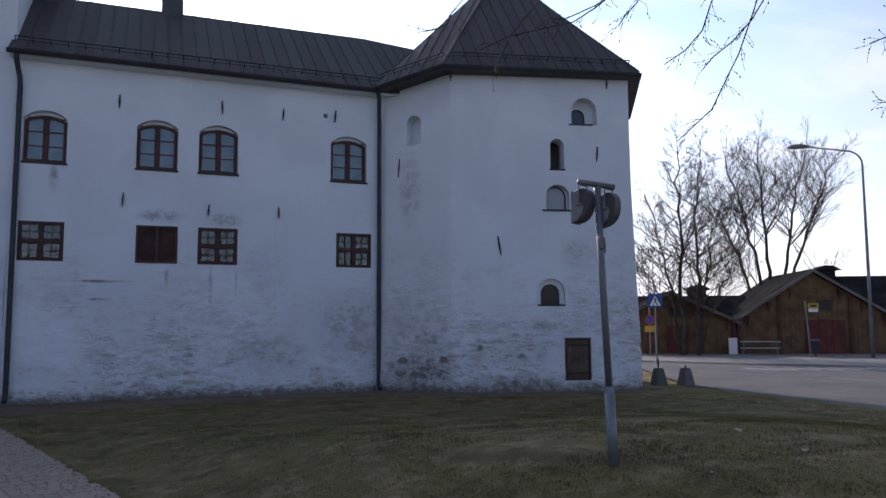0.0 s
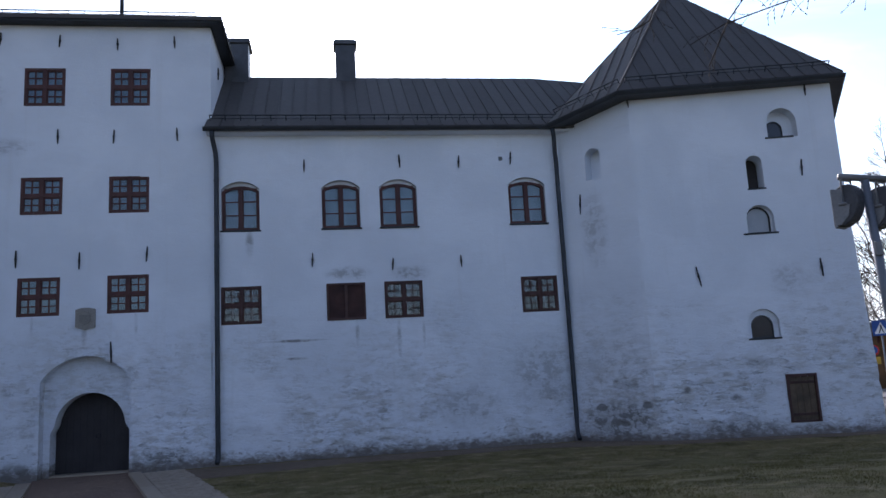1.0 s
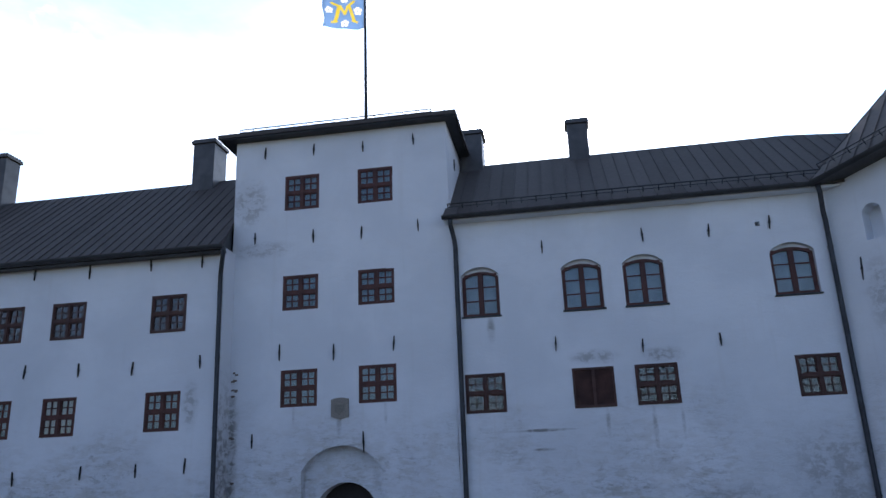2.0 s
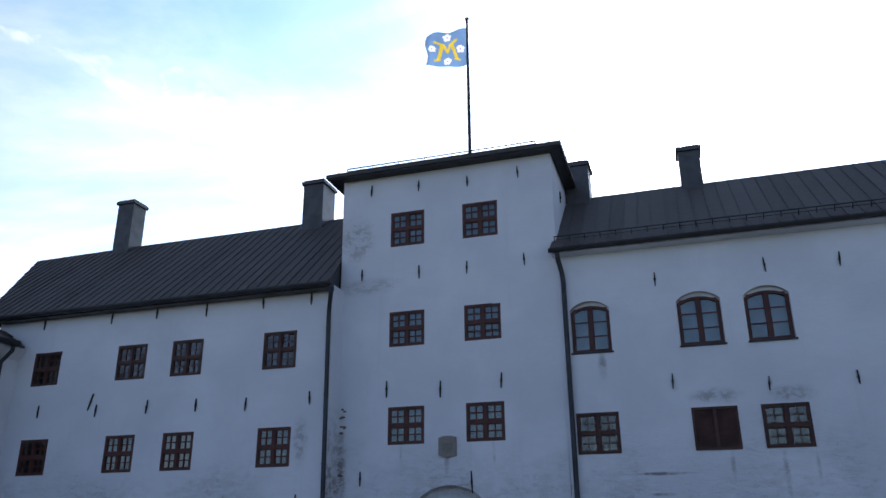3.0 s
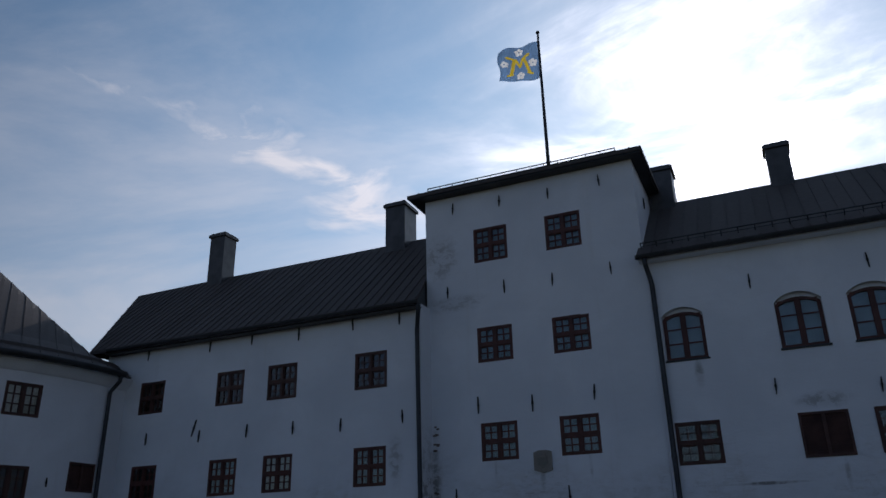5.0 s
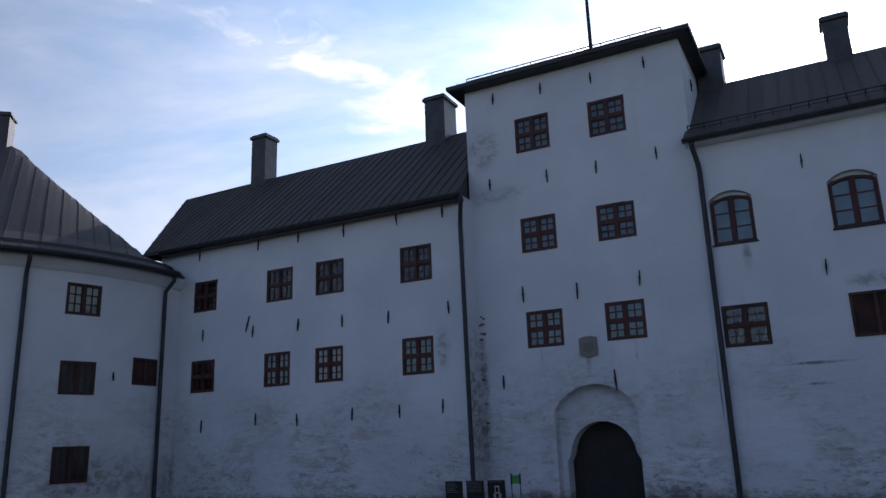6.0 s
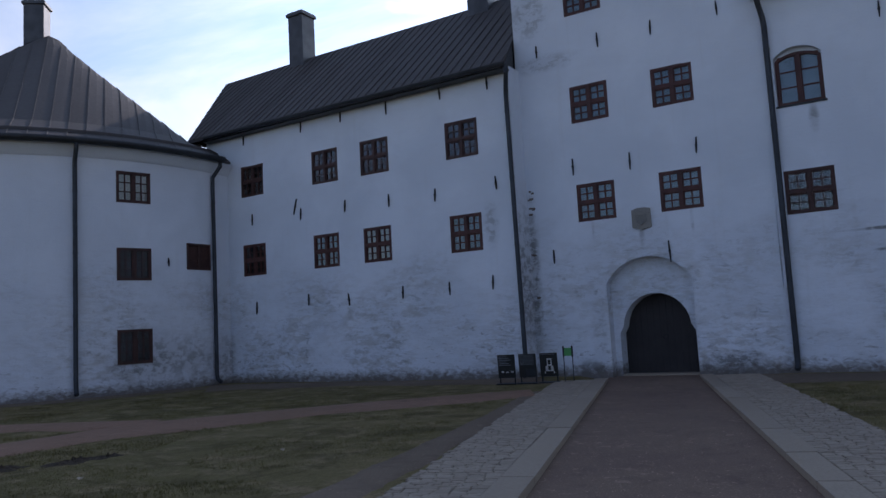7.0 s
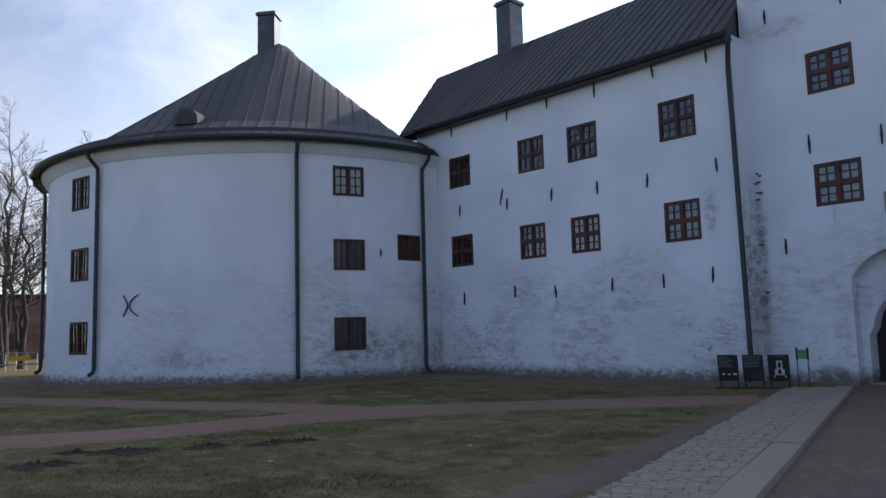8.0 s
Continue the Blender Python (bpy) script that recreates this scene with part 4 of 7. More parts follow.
def gate_tower():
    t = thing("gate_tower", "tall white limewashed castle gate tower with a low dark roof", "tower", (-5.7, F, 0))
    me = shell([(-9.25, F), (-2.2, F), (-2.2, 31.6), (-9.25, 31.6)], True, 13.22, 0.9)
    first = [(front(x, z), rect(1.12, h - 0.02), -0.5, 1.5) for x, z, h in T_WIN]
    first.append((front(-5.63, -0.42), arch(2.40, 3.69, 0.68, 16), -0.5, 0.38))
    inner = [(-1.06, -0.5), (1.06, -0.5), (1.06, 1.16)]
    n = 14
    inner += [(0.95 * math.cos(math.pi * (0.02 + 0.96 * k / n)), 1.30 + 0.95 * math.sin(math.pi * (0.02 + 0.96 * k / n))) for k in range(n + 1)]
    inner += [(-1.06, 1.16)]
    me = finish(cut_out(me, [first, [(front(-5.60, 0), inner, 0.2, 2.0)]]))
    part("wall", me, None, t, "white limewashed wall, worn and stained near the ground")
    for i, (x, z, h) in enumerate(T_WIN):
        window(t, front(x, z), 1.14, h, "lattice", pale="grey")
    anchor_bars(t, [(-8.23, 12.93, 12.54), (-6.57, 12.88, 12.50), (-4.91, 12.79, 12.43), (-3.25, 12.88, 12.50), (-8.48, 9.99, 9.61), (-6.54, 9.93, 9.50),
                    (-4.99, 9.90, 9.49), (-3.17, 9.95, 9.56), (-7.57, 6.34, 5.84), (-5.87, 6.24, 5.75), (-4.03, 6.36, 5.92), (-8.36, 3.71, 3.30), (-4.95, 3.64, 3.04)], front)
    anchor_bars(t, [(26.6, 12.5, 12.1)], lambda y, z: facing(-2.2, y, z, 1, 0))
    # gate leaves of upright planks, deep in the opening
    gate = bmesh.new()
    box(gate, -6.75, -4.52, 26.02, 26.06, -0.1, 2.4)
    g = part("gate", gate, DOOR_WOOD, t, "closed dark plank gate")
    for k in range(12):
        b = bmesh.new()
        x = -6.74 + 0.185 * k
        box(b, x, x + 0.183, 25.995, 26.018, -0.05, 2.38, 0.003)
        part("plank", b, DOOR_WOOD, g)
    h = bmesh.new()
    tube(h, [(-5.5 + 0.07 * math.cos(a), 25.95, 1.0 + 0.07 * math.sin(a)) for a in (2 * math.pi * k / 14 for k in range(15))], 0.012, 6)
    part("ring_handle", h, IRON, g)
    th = bmesh.new()
    box(th, -6.7, -4.55, 25.5, 26.05, -0.3, 0.0, 0.01)
    part("threshold", th, KERB, t, "worn stone threshold")
    # coat-of-arms stone, too worn to read
    pl = bmesh.new()
    prism(pl, [(-0.26, 0.08), (-0.12, 0.03), (0.0, 0.0), (0.12, 0.03), (0.27, 0.06), (0.27, 0.58), (0.12, 0.62), (-0.1, 0.62), (-0.26, 0.57)], -0.06, 0.04)
    p = part("plaque", pl, PLAQUE, t, "weathered grey stone plaque", front(-5.67, 4.01))
    rl = bmesh.new()
    prism(rl, [(-0.15, 0.42), (-0.15, 0.24), (0.0, 0.12), (0.15, 0.24), (0.15, 0.42)], -0.085, -0.05)
    box(rl, -0.1, 0.1, -0.085, -0.05, 0.45, 0.53)
    part("relief", rl, PLAQUE, p, "", front(-5.67, 4.01))
    # bare bricks where the plaster has fallen off beside the downpipe
    rng = random.Random(91)
    for k in range(13):
        z = rng.choice((0.9, 2.3, 3.6, 4.7, 4.85, 5.0, 5.15, 5.3, 5.5)) + rng.uniform(-0.06, 0.06)
        x = -9.06 + abs(rng.gauss(0, 0.07))
        b = bmesh.new()
        w = rng.uniform(0.035, 0.075)
        box(b, -w, w, -0.016, 0.06, -0.028, 0.028, 0.010)
        part("brick", b, BARE_BRICK, t, "", front(x, z) @ pose(0, 0, 0, 0, rng.uniform(-8, 8), 0))
    # low hipped roof
    e = [(-9.72, 24.66, 13.33), (-1.80, 24.66, 13.33), (-1.80, 32.1, 13.33), (-9.72, 32.1, 13.33)]
    r0, r1 = (-6.6, 28.3, 14.15), (-4.9, 28.3, 14.15)
    deck = bmesh.new()
    roof = part("roof", bmesh.new(), ROOF, t, "low hipped roof of dark sheet metal")
    for s in ((e[0], e[1], r1, r0), (e[1], e[2], r1), (e[2], e[3], r0, r1), (e[3], e[0], r0)):
        roof_slope(roof, deck, s)
    old = roof.data
    roof.data = mesh_of(deck, "roof", ROOF)
    bpy.data.meshes.remove(old)
    sof = bmesh.new()
    box(sof, -9.66, -1.86, 24.70, 32.0, 13.19, 13.225)
    part("soffit", sof, GUTTER, t, "dark boarded eaves")
    snow_rail(t, (-9.0, 24.82, 13.36), (-2.6, 24.82, 13.36), (0, -0.1, 1), 0.17)


gate_tower()


def east_wing():
    t = thing("castle_wing", "white castle wing with arched upper windows and dark metal roof", "castle wing", (3.2, F, 0))
    me = shell([(-2.19, F), (9.4, F)], False, 9.95, 0.9)
    niches = [(front(x, 6.77), arch(w + 0.02, 1.50, 0.24, 12), -0.5, 0.17) for x, w in U_WIN]
    cuts = [(front(x, 6.80), arch(w - 0.06, 1.32, 0.17, 10), 0.1, 1.5) for x, w in U_WIN]
    cuts += [(front(x, 3.98), rect(w - 0.02, 1.09), -0.5, 1.5) for x, w in L_WIN]
    cuts.append((front(6.72, 8.83), rect(0.13, 0.13), -0.5, 0.5))
    part("wall", finish(cut_out(me, [niches, cuts])), None, t, "white limewashed wall, patchy and worn below")
    for x, w in U_WIN:
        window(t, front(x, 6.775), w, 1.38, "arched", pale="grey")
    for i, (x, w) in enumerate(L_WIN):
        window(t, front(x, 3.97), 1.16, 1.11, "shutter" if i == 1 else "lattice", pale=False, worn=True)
    anchor_bars(t, [(0.55, 8.93, 8.53), (3.49, 9.05, 8.64), (5.34, 9.00, 8.61), (7.02, 9.10, 8.69), (0.72, 6.02, 5.60), (3.13, 5.79, 5.42), (5.26, 5.82, 5.46)], front)
    slope = (12.95 - 9.85) / (28.5 - 24.66)
    y2 = 28.0
    deck = bmesh.new()
    roof = part("roof", bmesh.new(), ROOF, t, "dark standing-seam metal roof")
    roof_slope(roof, deck, ((-2.32, 24.66, 9.85), (9.2, 24.66, 9.85), (11.4, y2, 9.85 + slope * (y2 - 24.66)), (8.93, 28.5, 12.95), (-2.19, 28.5, 12.95)))
    roof_slope(roof, deck, ((10.5, 32.3, 9.85), (-2.19, 32.3, 9.85), (-2.19, 28.5, 12.95), (8.93, 28.5, 12.95)))
    old = roof.data
    roof.data = mesh_of(deck, "roof", ROOF)
    bpy.data.meshes.remove(old)
    sof = bmesh.new()
    box(sof, -2.3, 9.0, 24.74, 25.3, 9.69, 9.75)
    part("soffit", sof, PLASTER, t, "limewashed eaves")
    bk = bmesh.new()
    box(bk, -2.1, 12.0, 31.2, 31.9, -0.3, 9.7)
    part("rear_wall", bk, PLASTER, t)
    gutter(t, [(-2.36, 24.66, 9.80), (3, 24.66, 9.80), (8.45, 24.66, 9.80)])
    n = Vector((0, -slope, 1)).normalized()
    snow_rail(t, (-2.2, 25.0, 9.85 + slope * 0.34), (8.6, 25.0, 9.85 + slope * 0.34), n, 0.2)
    chimney(t, 2.04, 28.5, 12.2, 14.25, 0.70, 0.66)
    chimney(t, -1.74, 28.5, 12.2, 14.2, 0.80, 0.9)
    xs = -2.03
    downpipe(t, [(xs - 0.08, 24.66, 9.72), (xs - 0.08, 24.7, 9.55), (xs - 0.02, 24.98, 9.15), (xs, 24.99, 8.9), (xs, 24.99, 0.35), (xs, 24.97, 0.2), (xs, 24.82, 0.12)],
             [(xs, 24.99, z) for z in (8.3, 6.3, 4.2, 2.1)])
    downpipe(t, [(8.35, 24.62, 9.72), (8.4, 24.68, 9.5), (8.48, 24.96, 9.0), (8.5, 24.97, 8.8), (8.5, 24.97, 0.3), (8.5, 24.93, 0.16), (8.48, 24.8, 0.1)],
             [(8.5, 24.97, z) for z in (8.0, 5.8, 3.6, 1.4)])


east_wing()

V_WIN = [-19.825, -16.365, -14.23, -10.875]
W_WIN = [-19.815, -16.41, -14.235, -10.875]


def west_wing():
    t = thing("castle_wing", "white castle wing with two rows of small lattice windows", "castle wing", (-15.0, LW, 0))
    me = shell([(-22.2, LW), (-9.12, LW), (-9.12, 25.6)], False, 9.35, 0.85)
    cuts = [(front(x, 6.82, LW), rect(1.11, 1.14), -0.5, 1.4) for x in V_WIN] + [(front(x, 3.88, LW), rect(1.09, 1.13), -0.5, 1.4) for x in W_WIN]
    part("wall", finish(cut_out(me, [cuts])), None, t, "white limewashed wall, rough stonework showing below")
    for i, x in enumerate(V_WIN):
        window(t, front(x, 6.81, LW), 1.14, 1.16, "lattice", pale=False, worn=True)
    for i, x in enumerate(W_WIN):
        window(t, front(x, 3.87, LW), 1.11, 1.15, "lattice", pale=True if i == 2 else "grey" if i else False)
    anchor_bars(t, [(-20.21, 9.26, 8.79), (-17.38, 9.2, 8.77), (-15.57, 9.21, 8.80), (-13.64, 9.15, 8.70), (-11.54, 9.21, 8.77), (-9.85, 9.13, 8.74), (-19.87, 6.14, 5.72),
                    (-17.52, 6.05, 5.65), (-15.54, 6.09, 5.67), (-13.70, 6.03, 5.62), (-11.93, 5.97, 5.56), (-9.74, 6.04, 5.64), (-19.77, 2.90, 2.45), (-17.28, 3.02, 2.61),
                    (-15.49, 2.91, 2.50), (-13.32, 3.00, 2.60), (-11.56, 2.99, 2.59), (-10.06, 3.08, 2.65)], lambda x, z: front(x, z, LW))
    anchor_bars(t, [(-17.83, 6.44, 5.87)], lambda x, z: front(x, z, LW) @ pose(0, 0, 0, 0, 14, 0))
    e, rz = 9.31, 13.34
    deck = bmesh.new()
    roof = part("roof", bmesh.new(), ROOF, t, "dark standing-seam metal roof")
    roof_slope(roof, deck, ((-22.7, 23.88, e), (-9.0, 23.88, e), (-9.255, 25.08, e + (rz + 0.1 - e) * 1.2 / 4.62), (-9.255, 28.5, rz + 0.1), (-20.0, 28.5, rz + 0.04), (-25.3, 28.5, rz - 0.26)), width=0.36)
    roof_slope(roof, deck, ((-9.27, 33.1, e), (-22.7, 33.1, e), (-25.3, 28.5, rz - 0.26), (-9.27, 28.5, rz + 0.1)))
    roof_slope(roof, deck, ((-22.75, 33.1, e), (-22.75, 23.88, e), (-25.35, 28.5, rz - 0.26)))
    old = roof.data
    roof.data = mesh_of(deck, "roof", ROOF)
    bpy.data.meshes.remove(old)
    sof = bmesh.new()
    box(sof, -22.0, -9.06, 23.96, 24.3, 9.13, 9.19)
    part("soffit", sof, GUTTER, t)
    vb = bmesh.new()
    y0, y1, z0, k = 23.9, 25.09, 9.12, (rz + 0.1 - e) / (28.5 - 23.88)
    vs = [(y0, z0), (y1, z0), (y1, e + k * (y1 - 23.88) - 0.02), (y0, e + k * (y0 - 23.88) - 0.02)]
    lo = [vb.verts.new((-9.10 - 0.21 * (y - 23.88), y, z)) for y, z in vs]
    hi = [vb.verts.new((-9.02 - 0.21 * (y - 23.88), y, z)) for y, z in vs]
    vb.faces.new(lo)
    vb.faces.new(hi[::-1])
    for i in range(4):
        vb.faces.new((lo[i], lo[(i + 1) % 4], hi[(i + 1) % 4], hi[i]))
    part("verge_board", vb, GUTTER, t)
    bk = bmesh.new()
    box(bk, -27.0, -9.3, 32.0, 32.7, -0.3, 9.2)
    part("rear_wall", bk, PLASTER, t)
    gutter(t, [(-21.8, 23.88, e - 0.05), (-15, 23.88, e - 0.05), (-8.98, 23.88, e - 0.05)])
    chimney(t, -20.72, 28.4, 12.6, 15.35, 0.78, 0.8)
    chimney(t, -11.85, 28.4, 12.6, 14.92, 0.85, 1.05)
    xs = -9.2
    downpipe(t, [(xs + 0.22, 23.86, 9.12), (xs + 0.22, 23.9, 8.95), (xs + 0.04, 24.2, 8.6), (xs + 0.02, 24.22, 8.4), (xs + 0.11, 24.22, 0.3), (xs + 0.11, 24.16, 0.15), (xs + 0.11, 24.05, 0.1)],
             [(xs + 0.02 + 0.0111 * (8.4 - z), 24.22, z) for z in (7.9, 5.9, 3.9, 1.9)])


west_wing()


def angled_tower():
    t = thing("angled_tower", "white many-sided castle tower with a steep dark metal roof", "tower", (13.5, 22.6, 0))
    D, E_, G, H = (18.5, 26.2), (18.8, 31.0), (14.5, 34.0), (8.65, 33.0)
    me = shell([tuple(JJ), tuple(BB), tuple(CC), D, E_, G, H], True, 10.35, 0.9, batter=0.22)
    u = (CC - BB).normalized()
    nrm = Vector((u.y, -u.x))

    def on(s, z):
        b = 0.22 * max(0.0, 1 - z / 10.0) ** 2
        p = BB + u * s + nrm * b
        return facing(p.x, p.y, z, nrm.x, nrm.y)

    u2 = (BB - JJ).normalized()
    n2 = Vector((u2.y, -u2.x))

    def on2(s, z):
        p = JJ + u2 * s
        return facing(p.x, p.y, z, n2.x, n2.y)

    # splayed, arched embrasures
    cuts = [(on(4.45, 8.64), arch(0.86, 0.90, 0.40, 12), -0.6, 0.38), (on(3.51, 7.14), arch(0.47, 1.0, 0.23, 10), -0.6, 1.5), (on(3.5, 5.79), arch(0.78, 0.84, 0.36, 12), -0.6, 0.22),
            (on(3.2, 2.70), arch(0.90, 0.87, 0.36, 12), -0.6, 0.14), (on(4.02, 0.37), rect(0.80, 1.31), -0.6, 0.3), (on2(1.16, 7.95), arch(0.52, 1.0, 0.25, 10), -0.5, 0.42)]
    deep = [(on(4.34, 8.66), arch(0.52, 0.60, 0.26, 10), 0.2, 1.6), (on(3.47, 5.80), arch(0.70, 0.79, 0.34, 10), 0.1, 1.6), (on(3.2, 2.74), arch(0.62, 0.66, 0.28, 10), 0.05, 1.6)]
    part("wall", finish(cut_out(me, [cuts, deep])), None, t, "white limewashed wall, dark patches near the ground")

    def embrasure(s, z, w, h, rise, depth, label, glass=None):
        m = on(s, z)
        fr = bmesh.new()
        o, i = arch(w, h, rise, 10), [(x, zz + 0.045) for x, zz in arch(w - 0.09, h - 0.09, rise - 0.03, 10)]
        for k in range(len(o)):
            l = (k + 1) % len(o)
            prism(fr, [o[k], o[l], i[l], i[k]], depth, depth + 0.06)
        ob = part("window", fr, GUTTER, t, label, m)
        g = bmesh.new()
        box(g, -w / 2 + 0.02, w / 2 - 0.02, depth + 0.03, depth + 0.035, 0.02, h - 0.02)
        part("pane", g, glass or DARK_PANE, ob, "pane painted pale for the reflected sky" if glass else "", m)
        # black sheet behind the pane: the unlit inside put into colour
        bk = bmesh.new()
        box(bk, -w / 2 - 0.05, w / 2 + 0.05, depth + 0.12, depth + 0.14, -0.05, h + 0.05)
        part("backing", bk, BLACK, ob, "", m)
        sl = bmesh.new()
        box(sl, -w / 2 - 0.14, w / 2 + 0.14, -0.04, depth, -0.05, 0.0, 0.006)
        part("sill", sl, GUTTER, ob, "", m)

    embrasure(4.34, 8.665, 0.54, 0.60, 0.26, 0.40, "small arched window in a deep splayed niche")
    # this pane is painted pale where its glass would mirror the sky
    embrasure(3.47, 5.80, 0.72, 0.80, 0.34, 0.20, "small arched window, its pane painted pale like reflected sky", SKY_PALE_PANE)
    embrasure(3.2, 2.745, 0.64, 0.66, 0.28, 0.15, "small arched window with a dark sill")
    # dark board, not a real shutter: it paints the slit's unlit depth
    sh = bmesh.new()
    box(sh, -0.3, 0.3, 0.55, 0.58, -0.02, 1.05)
    part("shutter", sh, DARK_ROOM, t, "dark board painted as the unlit depth of a slit", on(3.51, 7.14))
    sl = bmesh.new()
    box(sl, -0.27, 0.27, -0.03, 0.5, -0.045, 0.005, 0.006)
    part("sill", sl, GUTTER, t, "", on(3.51, 7.14))
    # wooden hatch of three boards in a dark frame
    fr = bmesh.new()
    for q in ((-0.42, -0.35, 0, 1.33), (0.35, 0.42, 0, 1.33)):
        box(fr, q[0], q[1], -0.03, 0.12, q[2], q[3], 0.006)
    box(fr, -0.35, 0.35, -0.028, 0.12, 1.24, 1.33, 0.006)
    box(fr, -0.35, 0.35, -0.028, 0.12, 0.0, 0.05, 0.006)
    hatch = part("hatch", fr, FRAME_WORN, t, "wooden hatch of weathered brown boards", on(4.02, 0.36))
    for k in range(4):
        b = bmesh.new()
        box(b, -0.35 + 0.175 * k, -0.35 + 0.175 * k + 0.170, 0.02, 0.055, 0.05, 1.24, 0.006)
        part("board", b, HATCH_WOOD, hatch, "", on(4.02, 0.36))
    for z in (0.18, 1.06):
        b = bmesh.new()
        box(b, -0.33, 0.33, -0.005, 0.018, z, z + 0.07, 0.005)
        part("strap", b, FRAME_WORN, hatch, "", on(4.02, 0.36))
    anchor_bars(t, [(0.02, 10.25, 9.94), (5.25, 10.25, 9.87), (4.84, 7.91, 7.42), (5.03, 4.93, 4.40)], on)
    anchor_bars(t, [(1.59, 4.92, 4.33)], lambda s, z: on(s, z) @ pose(0, 0, 0, 0, -8, 0))
    anchor_bars(t, [(0.61, 7.55, 6.92)], on2)
    # roof: eave ring, a short ridge
    eave = [(8.2, 24.58, 9.86), (9.92, 22.88, 10.30), (16.36, 21.5, 10.34), (19.1, 26.0, 10.3), (19.4, 31.2, 10.3), (14.7, 34.6, 10.3), (8.1, 33.5, 10.0)]
    a, b = (14.3, 28.0, 16.1), (14.95, 28.1, 16.1)
    deck = bmesh.new()
    roof = part("roof", bmesh.new(), ROOF, t, "steep dark standing-seam metal roof")
    roof_slope(roof, deck, (eave[0], eave[1], a))
    roof_slope(roof, deck, (eave[1], eave[2], b, a))
    for k in (2, 3):
        roof_slope(roof, deck, (eave[k], eave[k + 1], b))
    roof_slope(roof, deck, (eave[4], eave[5], a, b))
    roof_slope(roof, deck, (eave[5], eave[6], a))
    roof_slope(roof, deck, (eave[6], eave[0], a))
    old = roof.data
    roof.data = mesh_of(deck, "roof", ROOF)
    bpy.data.meshes.remove(old)
    # hip caps
    for p, q in ((eave[1], a), (eave[2], b), (a, b)):
        bm = bmesh.new()
        tube(bm, (Vector(p) + Vector((0, 0, 0.05)), Vector(q) + Vector((0, 0, 0.05))), 0.026, 6)
        part("hip_cap", bm, ROOF, roof)
    sof = bmesh.new()
    vs = [sof.verts.new((x, y, z - 0.14)) for x, y, z in eave]
    ws = [sof.verts.new((13.6, 28, 10.2))]
    for k in range(len(vs)):
        sof.faces.new((vs[k], vs[(k + 1) % len(vs)], ws[0]))
    part("soffit", sof, GUTTER, t)
    gutter(t, [Vector(p) - Vector((0, 0, 0.05)) for p in eave[:5]])
    for p, q in ((eave[0], eave[1]), (eave[1], eave[2])):
        p, q = Vector(p), Vector(q)
        ap = Vector(a if q.x < 12 else (14.8, 28, 16.1))
        n = (q - p).cross(ap - p).normalized()
        n = n if n.z > 0 else -n
        up = (ap - (p + q) / 2).normalized() * 0.5
        snow_rail(t, p.lerp(q, 0.04) + up, p.lerp(q, 0.96) + up, n, 0.2)


angled_tower()


def lathe(bm, prof, a0, a1, n, closed_prof=True):
    rings = []
    for k in range(n + 1):
        a = radians(a0 + (a1 - a0) * k / n)
        rings.append([bm.verts.new((KC.x + r * math.cos(a), KC.y + r * math.sin(a), z)) for r, z in prof])
    m = len(prof)
    for r, s in zip(rings, rings[1:]):
        for j in range(m if closed_prof else m - 1):
            bm.faces.new((r[j], r[(j + 1) % m], s[(j + 1) % m], s[j]))


def eave_scale(a):
    """The roof draws in where it runs into the wing."""
    d = (math.degrees(a) + 540) % 360 - 180
    return 1 - 0.20 * smooth01((d - 2) / 24.0) * smooth01((150 - d) / 40.0)


def cone_point(a, r, z):
    r *= eave_scale(a)
    return Vector((KC.x + r * math.cos(a), KC.y + r * math.sin(a), z))


